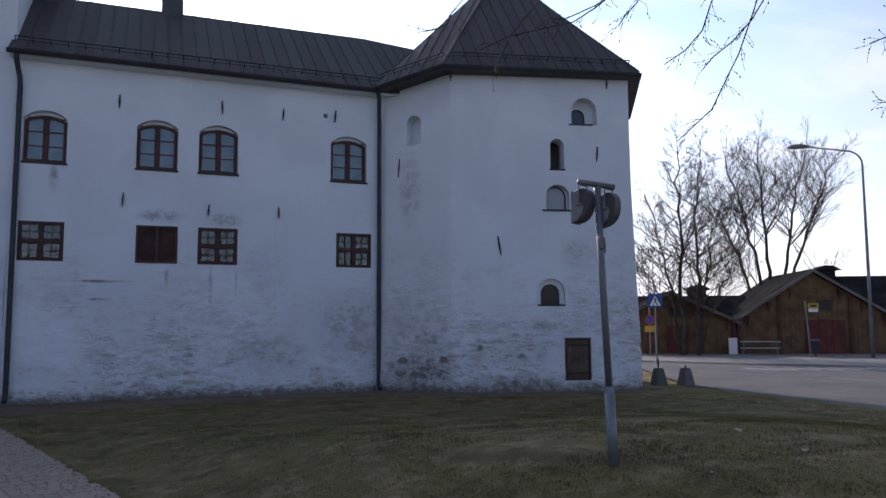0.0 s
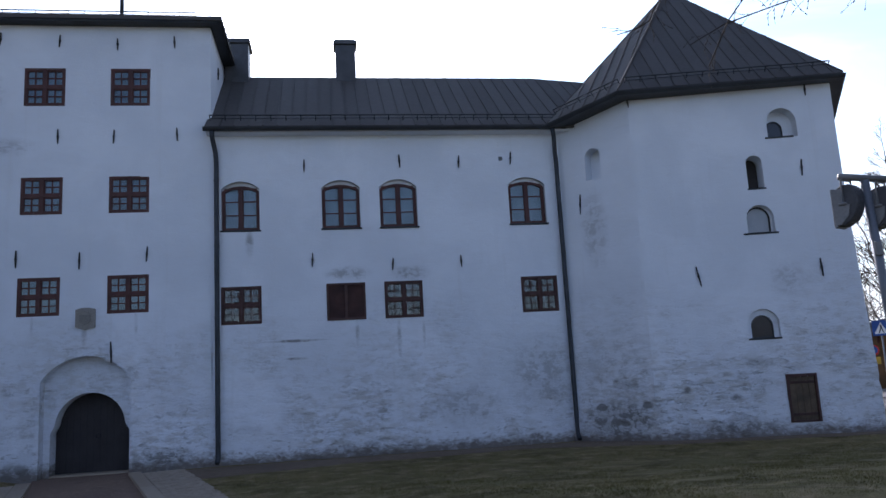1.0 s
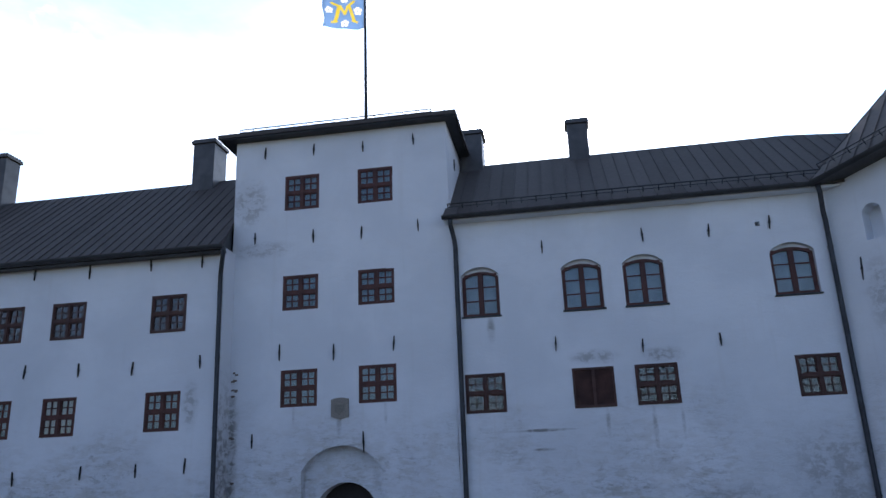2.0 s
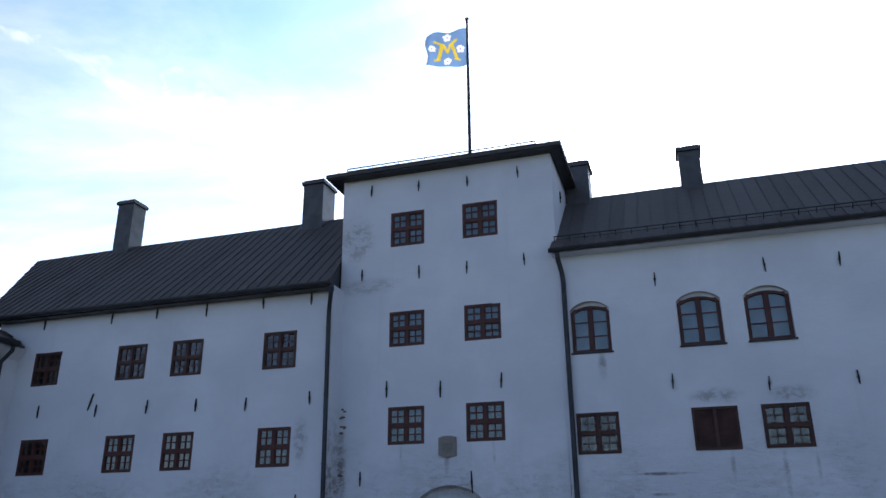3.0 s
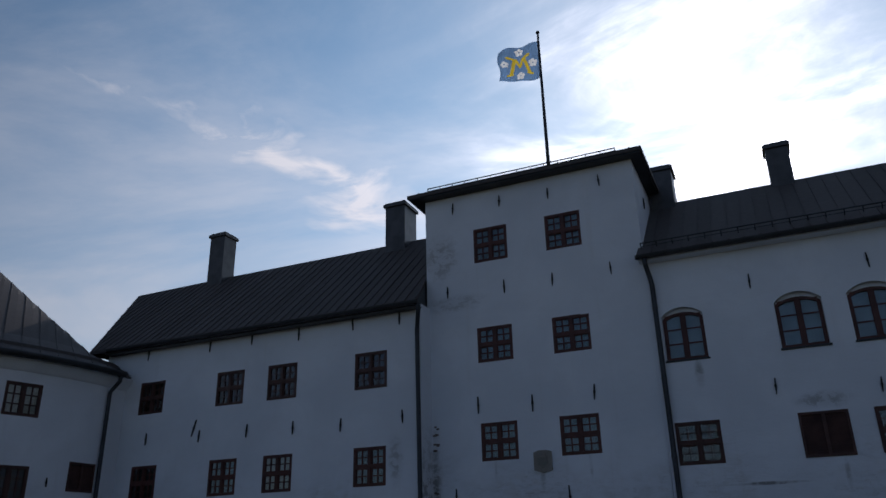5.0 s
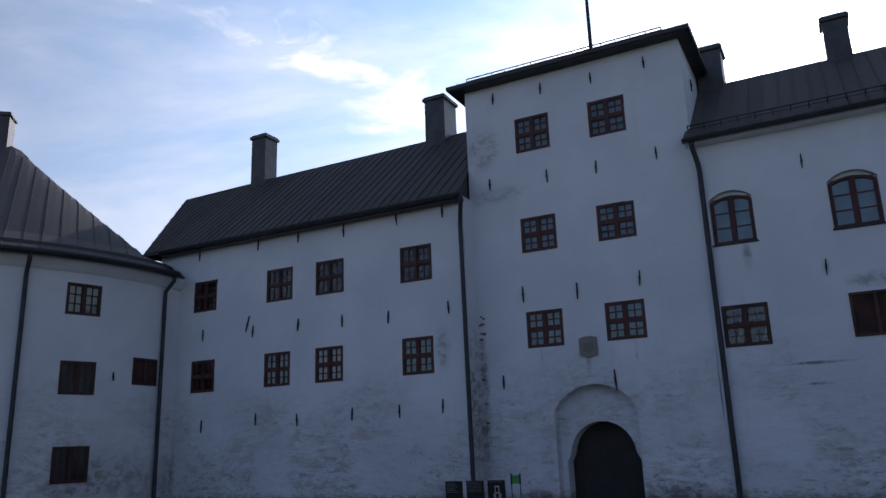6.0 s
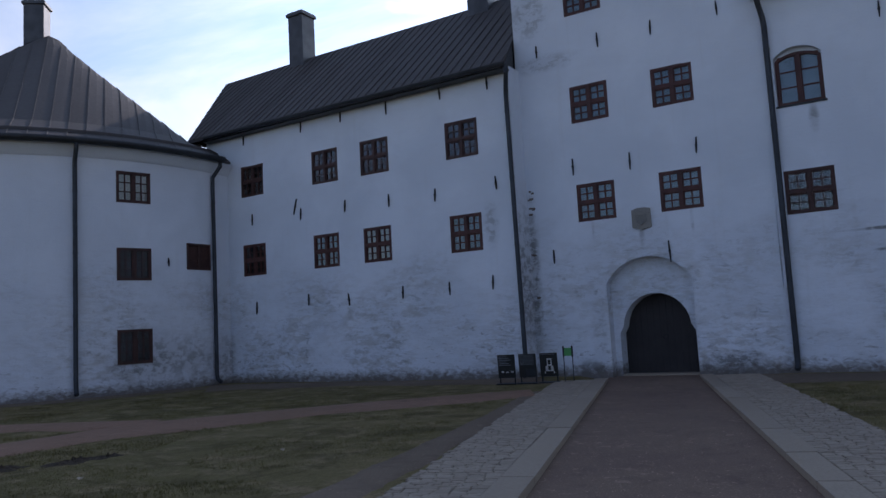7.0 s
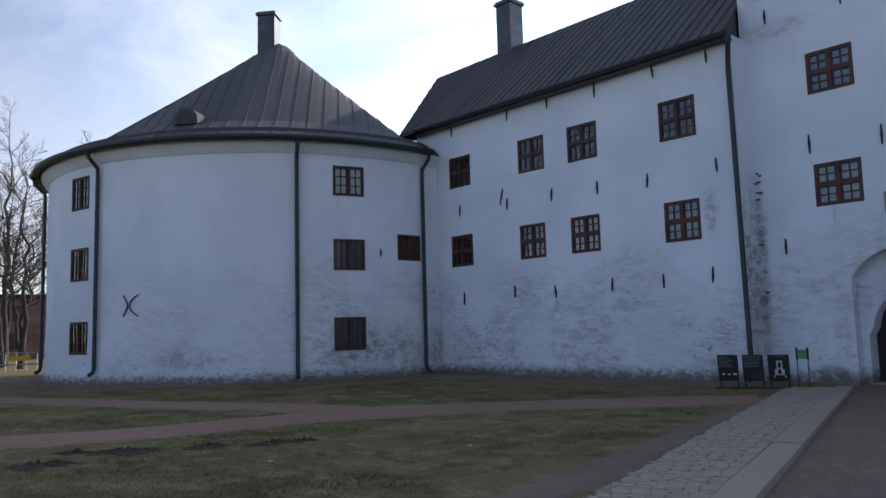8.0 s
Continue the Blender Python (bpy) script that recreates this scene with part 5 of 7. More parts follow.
def round_tower():
    t = thing("round_tower", "squat round white castle tower with a conical dark metal roof", "tower", (KC.x, KC.y, 0))
    n = 150
    ring = [(KC.x + KRAD * math.cos(2 * math.pi * k / n), KC.y + KRAD * math.sin(2 * math.pi * k / n)) for k in range(n)]
    me = shell(ring, True, 8.2, 0.9, step=0.42, lumps=0.8)

    def on(a, z, r=KRAD):
        c, s = math.cos(radians(a)), math.sin(radians(a))
        return facing(KC.x + r * c, KC.y + r * s, z, c, s)

    wins = [(-15.85, 6.33, 1.06, 1.14), (-15.85, 3.73, 1.08, 1.14), (-15.85, 0.98, 1.13, 1.14), (-78.1, 6.22, 1.2, 1.12), (-78.0, 3.65, 1.18, 1.12), (-77.8, 1.06, 1.15, 1.12)]
    cuts = [(on(a, z), rect(w - 0.03, h - 0.02), -0.5, 1.5) for a, z, h, w in wins]
    cuts.append((on(-1.1, 4.13), rect(1.0, 0.92), -0.5, 1.5))
    part("wall", finish(cut_out(me, [cuts])), None, t, "white limewashed curved wall, weathered along its foot")
    for i, (a, z, h, w) in enumerate(wins):
        window(t, on(a, z - 0.01, KRAD + 0.0), w, h, "casement", pale=i in (0, 3), worn=True)
    window(t, on(-1.1, 4.12), 1.04, 0.94, "shutter", worn=True)
    # cornice
    bm = bmesh.new()
    lathe(bm, [(KRAD - 0.1, 7.72), (KRAD + 0.06, 7.74), (KRAD + 0.08, 7.82), (KRAD + 0.16, 7.86), (KRAD + 0.18, 7.98), (KRAD + 0.28, 8.04), (KRAD + 0.3, 8.14), (KRAD - 0.1, 8.16)], -150, 40, 120)
    part("cornice", bm, PLASTER, t, "white moulded cornice", smooth=True)
    prof = [(9.98, 8.24), (9.2, 8.62), (8.0, 9.24), (5.0, 11.45), (2.5, 13.35), (0.55, 14.9)]
    deck = bmesh.new()
    under = prof + [(0.5, 14.7), (2.5, 13.2), (5.0, 11.3), (8.0, 9.1), (9.95, 8.12)]
    rings = [[deck.verts.new(cone_point(2 * math.pi * k / 96, r, z)) for r, z in under] for k in range(96)]
    for k in range(96):
        for j in range(len(under)):
            i = (j + 1) % len(under)
            deck.faces.new((rings[k][j], rings[k][i], rings[(k + 1) % 96][i], rings[(k + 1) % 96][j]))
    roof = part("roof", deck, ROOF, t, "conical dark standing-seam metal roof")
    rows = []
    for (r0, z0), (r1, z1) in zip(prof, prof[1:]):
        k = max(1, int((r0 - r1) / 0.5))
        rows += [(r0 + (r1 - r0) * i / k, z0 + (z1 - z0) * i / k) for i in range(k)]
    rows.append(prof[-1])
    half = radians(45.0)
    for gore in range(4):
        c = radians(-35 + 90.0 * gore)
        w = 0.56
        for k in range(-13, 13):
            bm = bmesh.new()
            last = None
            for r, z in rows:
                lim = r * math.sin(half)
                lo, hi = max(-lim, min(lim, k * w)), max(-lim, min(lim, (k + 1) * w - 0.004))
                if hi - lo < 0.02:
                    break
                quad = []
                for s_ in (lo, (lo + hi) / 2, hi):
                    a = c + math.asin(s_ / r)
                    quad.append((a, r, z + 0.03))
                seam = -lim < k * w < lim
                pts = [cone_point(a, r, z) for a, r, z in quad]
                rib = cone_point(c + math.asin(lo / r), r, z + 0.062)
                rib2 = cone_point(c + math.asin((lo + 0.03) / r), r, z + 0.062)
                ring_v = [bm.verts.new(p) for p in pts]
                rib_v = [bm.verts.new(rib), bm.verts.new(rib2), bm.verts.new(cone_point(c + math.asin((lo + 0.03) / r), r, z + 0.03))] if seam else None
                if last:
                    for j in range(2):
                        bm.faces.new((last[0][j], last[0][j + 1], ring_v[j + 1], ring_v[j]))
                    if rib_v and last[1]:
                        bm.faces.new((last[0][0], last[1][0], rib_v[0], ring_v[0]))
                        bm.faces.new((last[1][0], last[1][1], rib_v[1], rib_v[0]))
                        bm.faces.new((last[1][1], last[1][2], rib_v[2], rib_v[1]))
                last = (ring_v, rib_v)
            if len(bm.faces):
                part("roof_panel", bm, ROOF, roof)
            else:
                bm.free()
    fold = bmesh.new()
    for k in range(96):
        q = [cone_point(2 * math.pi * i / 96, r, z) for i in (k, k + 1) for r, z in ((9.42, 8.55), (9.40, 8.66), (9.34, 8.67), (9.30, 8.60))]
        vs = [fold.verts.new(p) for p in q]
        for j in range(3):
            fold.faces.new((vs[j], vs[j + 1], vs[j + 5], vs[j + 4]))
    part("eave_fold", fold, ROOF, roof, "raised fold along the eave")
    tip = bmesh.new()
    lathe(tip, [(0.75, 14.72), (0.5, 14.98), (0.05, 15.22)], 0, 360, 16, False)
    part("roof_tip", tip, ROOF, roof)
    g = bmesh.new()
    lathe(g, [(9.9, 8.28), (9.85, 8.14), (9.95, 8.06), (10.08, 8.08), (10.13, 8.2), (10.1, 8.26), (10.04, 8.16)], -165, 3.5, 120)
    part("gutter", g, GUTTER, t, "", smooth=True)
    # small lunette dormer
    dm = bmesh.new()
    prism(dm, arch(0.95, 0.60, 0.45, 14), -0.35, 1.2)
    m = on(-53.5, 9.15, 8.0)
    ob = part("dormer", dm, ROOF, t, "small round-headed roof dormer", m)
    # flat black face in place of the dormer's dark inside
    df = bmesh.new()
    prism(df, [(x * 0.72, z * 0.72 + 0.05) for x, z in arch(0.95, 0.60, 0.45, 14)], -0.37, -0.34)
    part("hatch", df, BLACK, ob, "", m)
    chimney(t, -30.72, 22.62, 13.9, 16.6, 0.82, 0.82, -50)
    # iron X-shaped wall tie
    bm = bmesh.new()
    for sg in (1, -1):
        tube(bm, [(sg * (0.04 + (0.36 if sg > 0 else 0.20) * abs(f) ** (2.2 if sg > 0 else 1.5)), -0.03, 0.36 * f) for f in [-1 + 0.2 * k for k in range(11)]], 0.022, 6)
    part("wall_anchor", bm, IRON, t, "curved wrought-iron wall tie", on(-62.2, 2.68))
    anchor_bars(t, [(-8.6, 4.5, 4.22)], lambda a, z: on(a, z))

    def pipe(a, top, low, hop=False):
        def at(r, z, da=0.0):
            c = radians(a + da)
            return (KC.x + r * math.cos(c), KC.y + r * math.sin(c), z)
        downpipe(t, [at(10.0, top), at(9.98, top - 0.2), at(KRAD + 0.13, top - 0.55), at(KRAD + 0.12, top - 0.8), at(KRAD + 0.12, low + 0.25), at(KRAD + 0.16, low + 0.1), at(KRAD + 0.32, low)],
                 [at(KRAD + 0.12, z) for z in (6.6, 4.6, 2.6)], hopper=hop)

    pipe(-26.9, 8.1, 0.15)
    pipe(-71.0, 8.1, 0.35)
    pipe(2.6, 8.1, 0.1)
    pipe(-104.5, 8.0, 0.3, True)


round_tower()

# ---- flag ----


def flagpole():
    x, y = -5.17, 26.5
    t = thing("flagpole", "tall dark flagpole with a blue town flag flying", "flagpole", (x, y, 13.95))
    bm = bmesh.new()
    tube(bm, ((x, y, 13.8), (x, y, 15.2), (x, y, 19.85)), (0.07, 0.06, 0.04), 10)
    part("pole", bm, PIPE, t, smooth=True)
    k = bmesh.new()
    bmesh.ops.create_uvsphere(k, u_segments=12, v_segments=8, radius=0.075, matrix=Matrix.Translation((x, y, 19.92)))
    part("finial", k, BLACK, t, smooth=True)
    ft = bmesh.new()
    box(ft, x - 0.2, x + 0.2, y - 0.2, y + 0.2, 13.7, 14.02, 0.02)
    part("base", ft, GUTTER, t)

    def cloth(u, v):
        """u from the pole outwards, v upwards, both 0 to 1: a flag in a light wind."""
        sag = -0.06 * u * u
        wave = 0.16 * math.sin(5.2 * u + 0.6) * u + 0.05 * math.sin(11 * u + 3 * v)
        return Vector((x - 0.05 - 1.52 * u + 0.06 * math.sin(6 * v) * u, y + wave, 17.95 + 1.60 * v - sag - 0.30 * u * u * (v - 0.5)))

    bars = [((0.60, 0.62), (0.72, 0.20), 0.040), ((0.36, 0.62), (0.25, 0.22), 0.040), ((0.57, 0.64), (0.48, 0.42), 0.035), ((0.39, 0.64), (0.48, 0.42), 0.035),
            ((0.74, 0.70), (0.58, 0.64), 0.035), ((0.38, 0.64), (0.24, 0.72), 0.035), ((0.68, 0.20), (0.79, 0.15), 0.025), ((0.29, 0.22), (0.18, 0.19), 0.025)]
    petals = [(cu + 0.060 * math.cos(a), cv + 0.064 * math.sin(a)) for cu, cv in ((0.15, 0.47), (0.47, 0.85), (0.84, 0.50), (0.48, 0.15)) for a in (0.3 + 2 * math.pi * k / 5 for k in range(5))]

    def dye(u, v):
        """0 blue ground, 1 yellow emblem, 2 white blossoms."""
        c = Vector((u, v))
        for p, q, w in bars:
            p, q = Vector(p), Vector(q)
            f = max(0.0, min(1.0, (c - p).dot(q - p) / (q - p).length_squared))
            if (p.lerp(q, f) - c).length < w:
                return 1
        return 2 if any((c - Vector(p)).length < 0.046 for p in petals) else 0

    bm = bmesh.new()
    nu, nv = 64, 56
    g = [[bm.verts.new(cloth(i / nu, j / nv)) for j in range(nv + 1)] for i in range(nu + 1)]
    for i in range(nu):
        for j in range(nv):
            f = bm.faces.new((g[i][j], g[i + 1][j], g[i + 1][j + 1], g[i][j + 1]))
            f.material_index = dye((i + 0.5) / nu, (j + 0.5) / nv)
    flag = part("flag", bm, FLAG_BLUE, t, "blue cloth flag with a yellow and white emblem", smooth=True)
    flag.data.materials.append(FLAG_YELLOW)
    flag.data.materials.append(FLAG_WHITE)
    hem = bmesh.new()
    tube(hem, [cloth(0, k / 8) for k in range(9)], 0.014, 6)
    part("hem", hem, FLAG_WHITE, flag, "white hoist rope")


flagpole()

# ---- things on the lawn ----


def floodlight_mast():
    x, y = 5.69, 7.87
    z0 = level(x, y) + 0.03
    t = thing("floodlight_mast", "grey steel mast with two dark floodlights on the lawn", "floodlight", (x, y, z0))
    bm = bmesh.new()
    foot = Vector((x + 0.10, y - 0.04, z0 - 0.15))
    head = Vector((x, y, 3.64))
    def on_mast(f):
        return foot.lerp(head, f)
    tube(bm, (on_mast(0), on_mast(0.28)), 0.053, 12)
    tube(bm, (on_mast(0.28), on_mast(0.305)), (0.053, 0.039), 12, False)
    tube(bm, (on_mast(0.305), head), 0.037, 12)
    part("mast", bm, GALV, t, smooth=True)
    u = Vector((0.93, -0.24, -0.13)).normalized()
    c = Vector((x, y, 3.66))
    bm = bmesh.new()
    tube(bm, (c - u * 0.21, c + u * 0.19), 0.030, 12)
    part("crossbar", bm, LAMP_GREY, t, smooth=True)
    bm = bmesh.new()
    box(bm, -0.03, 0.03, -0.07, -0.03, 2.98, 3.1, 0.006)
    part("junction_box", bm, LAMP_GREY, t, "", Matrix.Translation((x, y, 0)))
    n = Vector((-u.y, u.x, 0)).normalized()
    for s in (-0.145, 0.135):
        m = Matrix((Vector((n.y, -n.x, 0)), n, Vector((0, 0, 1)))).transposed().to_4x4()
        m = Matrix.Translation(c + u * s + n * 0.02 - Vector((0, 0, 0.09))) @ m @ Matrix.Rotation(radians(42), 4, "Z") @ Matrix.Diagonal((0.86, 0.86, 0.92, 1))
        bm = bmesh.new()
        # rounded back towards the lawn, flat glass towards the castle
        prof = [(-0.06, 0.02), (0.02, 0.02), (0.10, -0.02), (0.115, -0.34), (0.08, -0.36)] + [(0.08 - 0.205 * math.cos(a_), -0.125 - 0.235 * math.sin(a_)) for a_ in (1.40, 1.05, 0.75, 0.45, 0.15, -0.15, -0.42)]
        a = [bm.verts.new((-0.08, yy, zz)) for yy, zz in prof]
        b = [bm.verts.new((0.08, yy, zz)) for yy, zz in prof]
        bm.faces.new(a)
        bm.faces.new(b[::-1])
        for k in range(len(a)):
            l = (k + 1) % len(a)
            bm.faces.new((a[k], b[k], b[l], a[l]))
        bmesh.ops.bevel(bm, geom=bm.edges[:], offset=0.008, segments=1, affect="EDGES")
        h = part("floodlight", bm, HOUSING, t, "dark grey floodlight housing", m)
        for k in range(9):
            a_ = 1.25 - 0.19 * k
            q = bmesh.new()
            yy, zz = 0.08 - 0.2045 * math.cos(a_), -0.125 - 0.2345 * math.sin(a_)
            box(q, -0.076, 0.076, yy - 0.002, yy + 0.02, zz - 0.003, zz + 0.003)
            part("rib", q, HOUSING, h, "", m)
        for sx in (-0.086, 0.086):
            q = bmesh.new()
            pl = [(0.11, -0.01), (0.11, -0.345), (0.05, -0.345), (-0.03, -0.27), (-0.05, -0.17), (0.0, -0.15), (0.0, -0.01)]
            a = [q.verts.new((sx - 0.005, yy, zz)) for yy, zz in pl]
            b = [q.verts.new((sx + 0.005, yy, zz)) for yy, zz in pl]
            q.faces.new(a)
            q.faces.new(b[::-1])
            for k in range(len(a)):
                l = (k + 1) % len(a)
                q.faces.new((a[k], b[k], b[l], a[l]))
            part("side_plate", q, LAMP_GREY, h, "grey side plate", m)
        f = bmesh.new()
        box(f, -0.092, 0.092, 0.09, 0.125, -0.37, 0.0, 0.006)
        part("rim", f, LAMP_GREY, h, "", m)
        g = bmesh.new()
        box(g, -0.078, 0.078, 0.127, 0.131, -0.35, -0.02)
        part("lens", g, GLASS, h, "", m)
        y_ = bmesh.new()
        for sx in (-0.098, 0.098):
            tube(y_, ((sx, 0.0, 0.07), (sx, 0.02, -0.16)), 0.009, 6)
            tube(y_, ((sx, -0.03, -0.16), (sx, 0.05, -0.16)), 0.014, 6)
        tube(y_, ((-0.098, 0.0, 0.07), (0.098, 0.0, 0.07)), 0.01, 6)
        part("yoke", y_, LAMP_GREY, h, "", m)


floodlight_mast()


def sign_boards():
    """Three black information boards on low feet, and a small green notice in a wire frame, before the wall."""
    d = Vector((0.92, 0.39, 0)).normalized()

    def stand(x, y, marks, name, label):
        m = facing(x, y, 0.0, 0.25, -1.0)
        t = put(new(name), None, m)
        tagged(t, label, "sign", "information boards by the gate")
        bm = bmesh.new()
        box(bm, -0.235, 0.235, 0.10, 0.13, 0.16, 0.78, 0.006)
        p = part("board", bm, SIGN_BLACK, t, "", m @ pose(0, 0, 0, 6, 0, 0))
        bm = bmesh.new()
        for sx in (-0.2, 0.2):
            box(bm, sx - 0.015, sx + 0.015, 0.13, 0.16, 0.0, 0.7)
        box(bm, -0.27, 0.27, -0.08, 0.3, 0.0, 0.03, 0.004)
        part("stand", bm, IRON, t, "", m)
        for x0, x1, z0, z1, mat in marks:
            b = bmesh.new()
            box(b, x0, x1, 0.092, 0.099, z0, z1)
            part("mark", b, mat, p, "", m @ pose(0, 0, 0, 6, 0, 0))
        return t

    grey = GALV
    rows = [(-0.2, 0.02 + 0.05 * (k % 3), 0.72 - 0.045 * k, 0.735 - 0.045 * k, grey) for k in range(6)]
    stand(-8.87, 22.52, rows + [(-0.14, -0.08, 0.30, 0.345, FLAG_WHITE), (-0.02, 0.05, 0.30, 0.33, FLAG_WHITE), (0.11, 0.19, 0.30, 0.345, FLAG_WHITE)], "information_board", "black information board with small pale print by the gate")
    stand(-8.33, 22.69, [(-0.2, 0.18 - 0.04 * (k % 2), 0.74 - 0.035 * k, 0.75 - 0.035 * k, grey) for k in range(8)] + [(-0.05, 0.2, 0.2, 0.38, PIPE)], "information_board", "black information board with faint text and a dim photograph")
    plan = [(-0.05, -0.02, 0.30, 0.64, FLAG_WHITE), (0.05, 0.08, 0.30, 0.64, FLAG_WHITE), (-0.02, 0.05, 0.60, 0.64, FLAG_WHITE), (-0.02, 0.05, 0.44, 0.48, FLAG_WHITE), (-0.09, -0.05, 0.30, 0.44, FLAG_WHITE),
            (0.08, 0.12, 0.30, 0.44, FLAG_WHITE), (-0.02, 0.05, 0.30, 0.33, FLAG_WHITE), (-0.12, -0.09, 0.24, 0.30, FLAG_WHITE), (0.12, 0.15, 0.24, 0.30, FLAG_WHITE), (-0.2, 0.16, 0.74, 0.75, grey)]
    stand(-7.79, 22.86, plan, "information_board", "black information board with a white castle ground plan")
    m = facing(-7.29, 23.02, 0.0, 0.25, -1.0)
    t = tagged(put(new("notice_stand"), None, m), "small green notice in a thin black wire frame", "sign", "information boards by the gate")
    bm = bmesh.new()
    tube(bm, ((-0.115, 0, 0.02), (-0.115, 0, 0.95)), 0.013, 6)
    tube(bm, ((0.115, 0, 0.02), (0.115, 0, 0.95)), 0.013, 6)
    tube(bm, ((-0.115, 0, 0.02), (0.115, 0, 0.02)), 0.013, 6)
    for sx in (-0.115, 0.115):
        tube(bm, ((sx, -0.18, 0.012), (sx, 0.18, 0.012)), 0.011, 6)
        box(bm, sx - 0.022, sx + 0.022, -0.012, 0.012, 0.66, 0.95)
    part("frame", bm, BLACK, t, "", m)
    bm = bmesh.new()
    box(bm, -0.092, 0.092, -0.01, 0.01, 0.69, 0.90, 0.003)
    part("panel", bm, SIGN_GREEN, t, "green panel", m)


sign_boards()


def soil_heaps():
    """Low heaps of dug dark earth on the lawn."""
    for x, y, r in ((-10.4, 8.9, 0.55), (-10.1, 9.9, 0.4), (-9.75, 10.7, 0.45), (-9.7, 7.6, 0.5), (-10.6, 8.3, 0.35), (-9.6, 11.15, 0.28)):
        bm = bmesh.new()
        n, rings = 30, 10
        mid_v = bm.verts.new((x, y, level(x, y) + 0.09))
        prev = None
        for i in range(1, rings + 1):
            f = i / rings
            ring = []
            for k in range(n):
                a = 2 * math.pi * k / n
                rr = 0.62 * r * f * (1 + 0.8 * noise.noise(Vector((math.cos(a) * 2.2 + x * 3, math.sin(a) * 2.2 + y * 3, 0.5))))
                px, py = x + rr * math.cos(a) * 0.75, y + rr * math.sin(a) * 1.6
                h = (1 - f * f) * 0.035 + 0.06 * noise.noise(Vector((px * 11, py * 7, 1))) * (1 - f) + 0.05 * noise.noise(Vector((px * 21, py * 21, 4))) * (1 - f)
                ring.append(bm.verts.new((px, py, level(px, py) + h - (0.03 if i == rings else 0.0))))
            for k in range(n):
                l = (k + 1) % n
                if prev:
                    bm.faces.new((prev[k], prev[l], ring[l], ring[k]))
                else:
                    bm.faces.new((mid_v, ring[k], ring[l]))
            prev = ring
        solid("soil_mound", bm, SOIL, "low mound of dark dug soil on the lawn", "soil mound", "soil mounds on the lawn")


soil_heaps()


def dry_leaf(x, y, turn, size):
    bm = bmesh.new()
    n = 8
    rim = [(math.cos(2 * math.pi * k / n) * (1.0 if k % 2 else 0.72), 0.62 * math.sin(2 * math.pi * k / n)) for k in range(n)]
    for dz in (0.0, 0.004):
        mid_v = bm.verts.new((0, 0, dz + 0.1 * size))
        vs = [bm.verts.new((size * a, size * b, dz + size * (0.55 * a * a + 0.25 * b))) for a, b in rim]
        for k in range(n):
            bm.faces.new((mid_v, vs[k], vs[(k + 1) % n]))
    solid("dry_leaf", bm, LEAF, "curled pale brown dead leaf lying on the lawn", "leaf", "dead leaves on the lawn", m=pose(x, y, level(x, y) + 0.02, 0, 0, turn))


LEAF = simple("dead_leaf", (0.42, 0.34, 0.24), 0.8, 0, 0.25)
for leaf in ((8.45, 9.0, 20, 0.085), (4.37, 9.95, 80, 0.05), (6.75, 12.1, 140, 0.05), (8.9, 11.6, 60, 0.05), (6.2, 6.9, 200, 0.045), (7.9, 7.4, 310, 0.045), (-8.2, 9.8, 30, 0.05), (-7.2, 12.2, 100, 0.05)):
    dry_leaf(*leaf)

# ---- the street side ----


def bollard(x, y, rod):
    t = thing("bollard", "squat tapered concrete bollard at the street's edge", "bollard", (x, y, 0), "concrete bollards")
    bm = bmesh.new()
    a = [bm.verts.new((x + sx * 0.235, y + sy * 0.235, -0.05)) for sx, sy in ((-1, -1), (1, -1), (1, 1), (-1, 1))]
    b = [bm.verts.new((x + sx * 0.13, y + sy * 0.13, 0.58)) for sx, sy in ((-1, -1), (1, -1), (1, 1), (-1, 1))]
    bm.faces.new(a[::-1])
    bm.faces.new(b)
    for k in range(4):
        bm.faces.new((a[k], a[(k + 1) % 4], b[(k + 1) % 4], b[k]))
    bmesh.ops.bevel(bm, geom=bm.edges[:], offset=0.025, segments=2, affect="EDGES")
    part("block", bm, CONCRETE, t)
    r = bmesh.new()
    tube(r, ((x, y, 0.55), (x, y, 0.58 + rod)), 0.025, 8)
    part("rod", r, IRON, t)


bollard(18.05, 23.2, 0.32)
bollard(18.92, 22.85, 0.09)


def sign_post(name, label, x, y, h, lean=0.0, mat=None):
    t = thing(name, label, "sign", (x, y, 0))
    bm = bmesh.new()
    tube(bm, ((x, y, -0.05), (x + lean, y, h)), 0.038, 8)
    part("post", bm, mat or GALV, t)
    return t


def towards(x, y, z):
    """A pose at (x, y, z) that faces the lawn before the gate."""
    return facing(x, y, z, 1.3 - x, 1.1 - y)


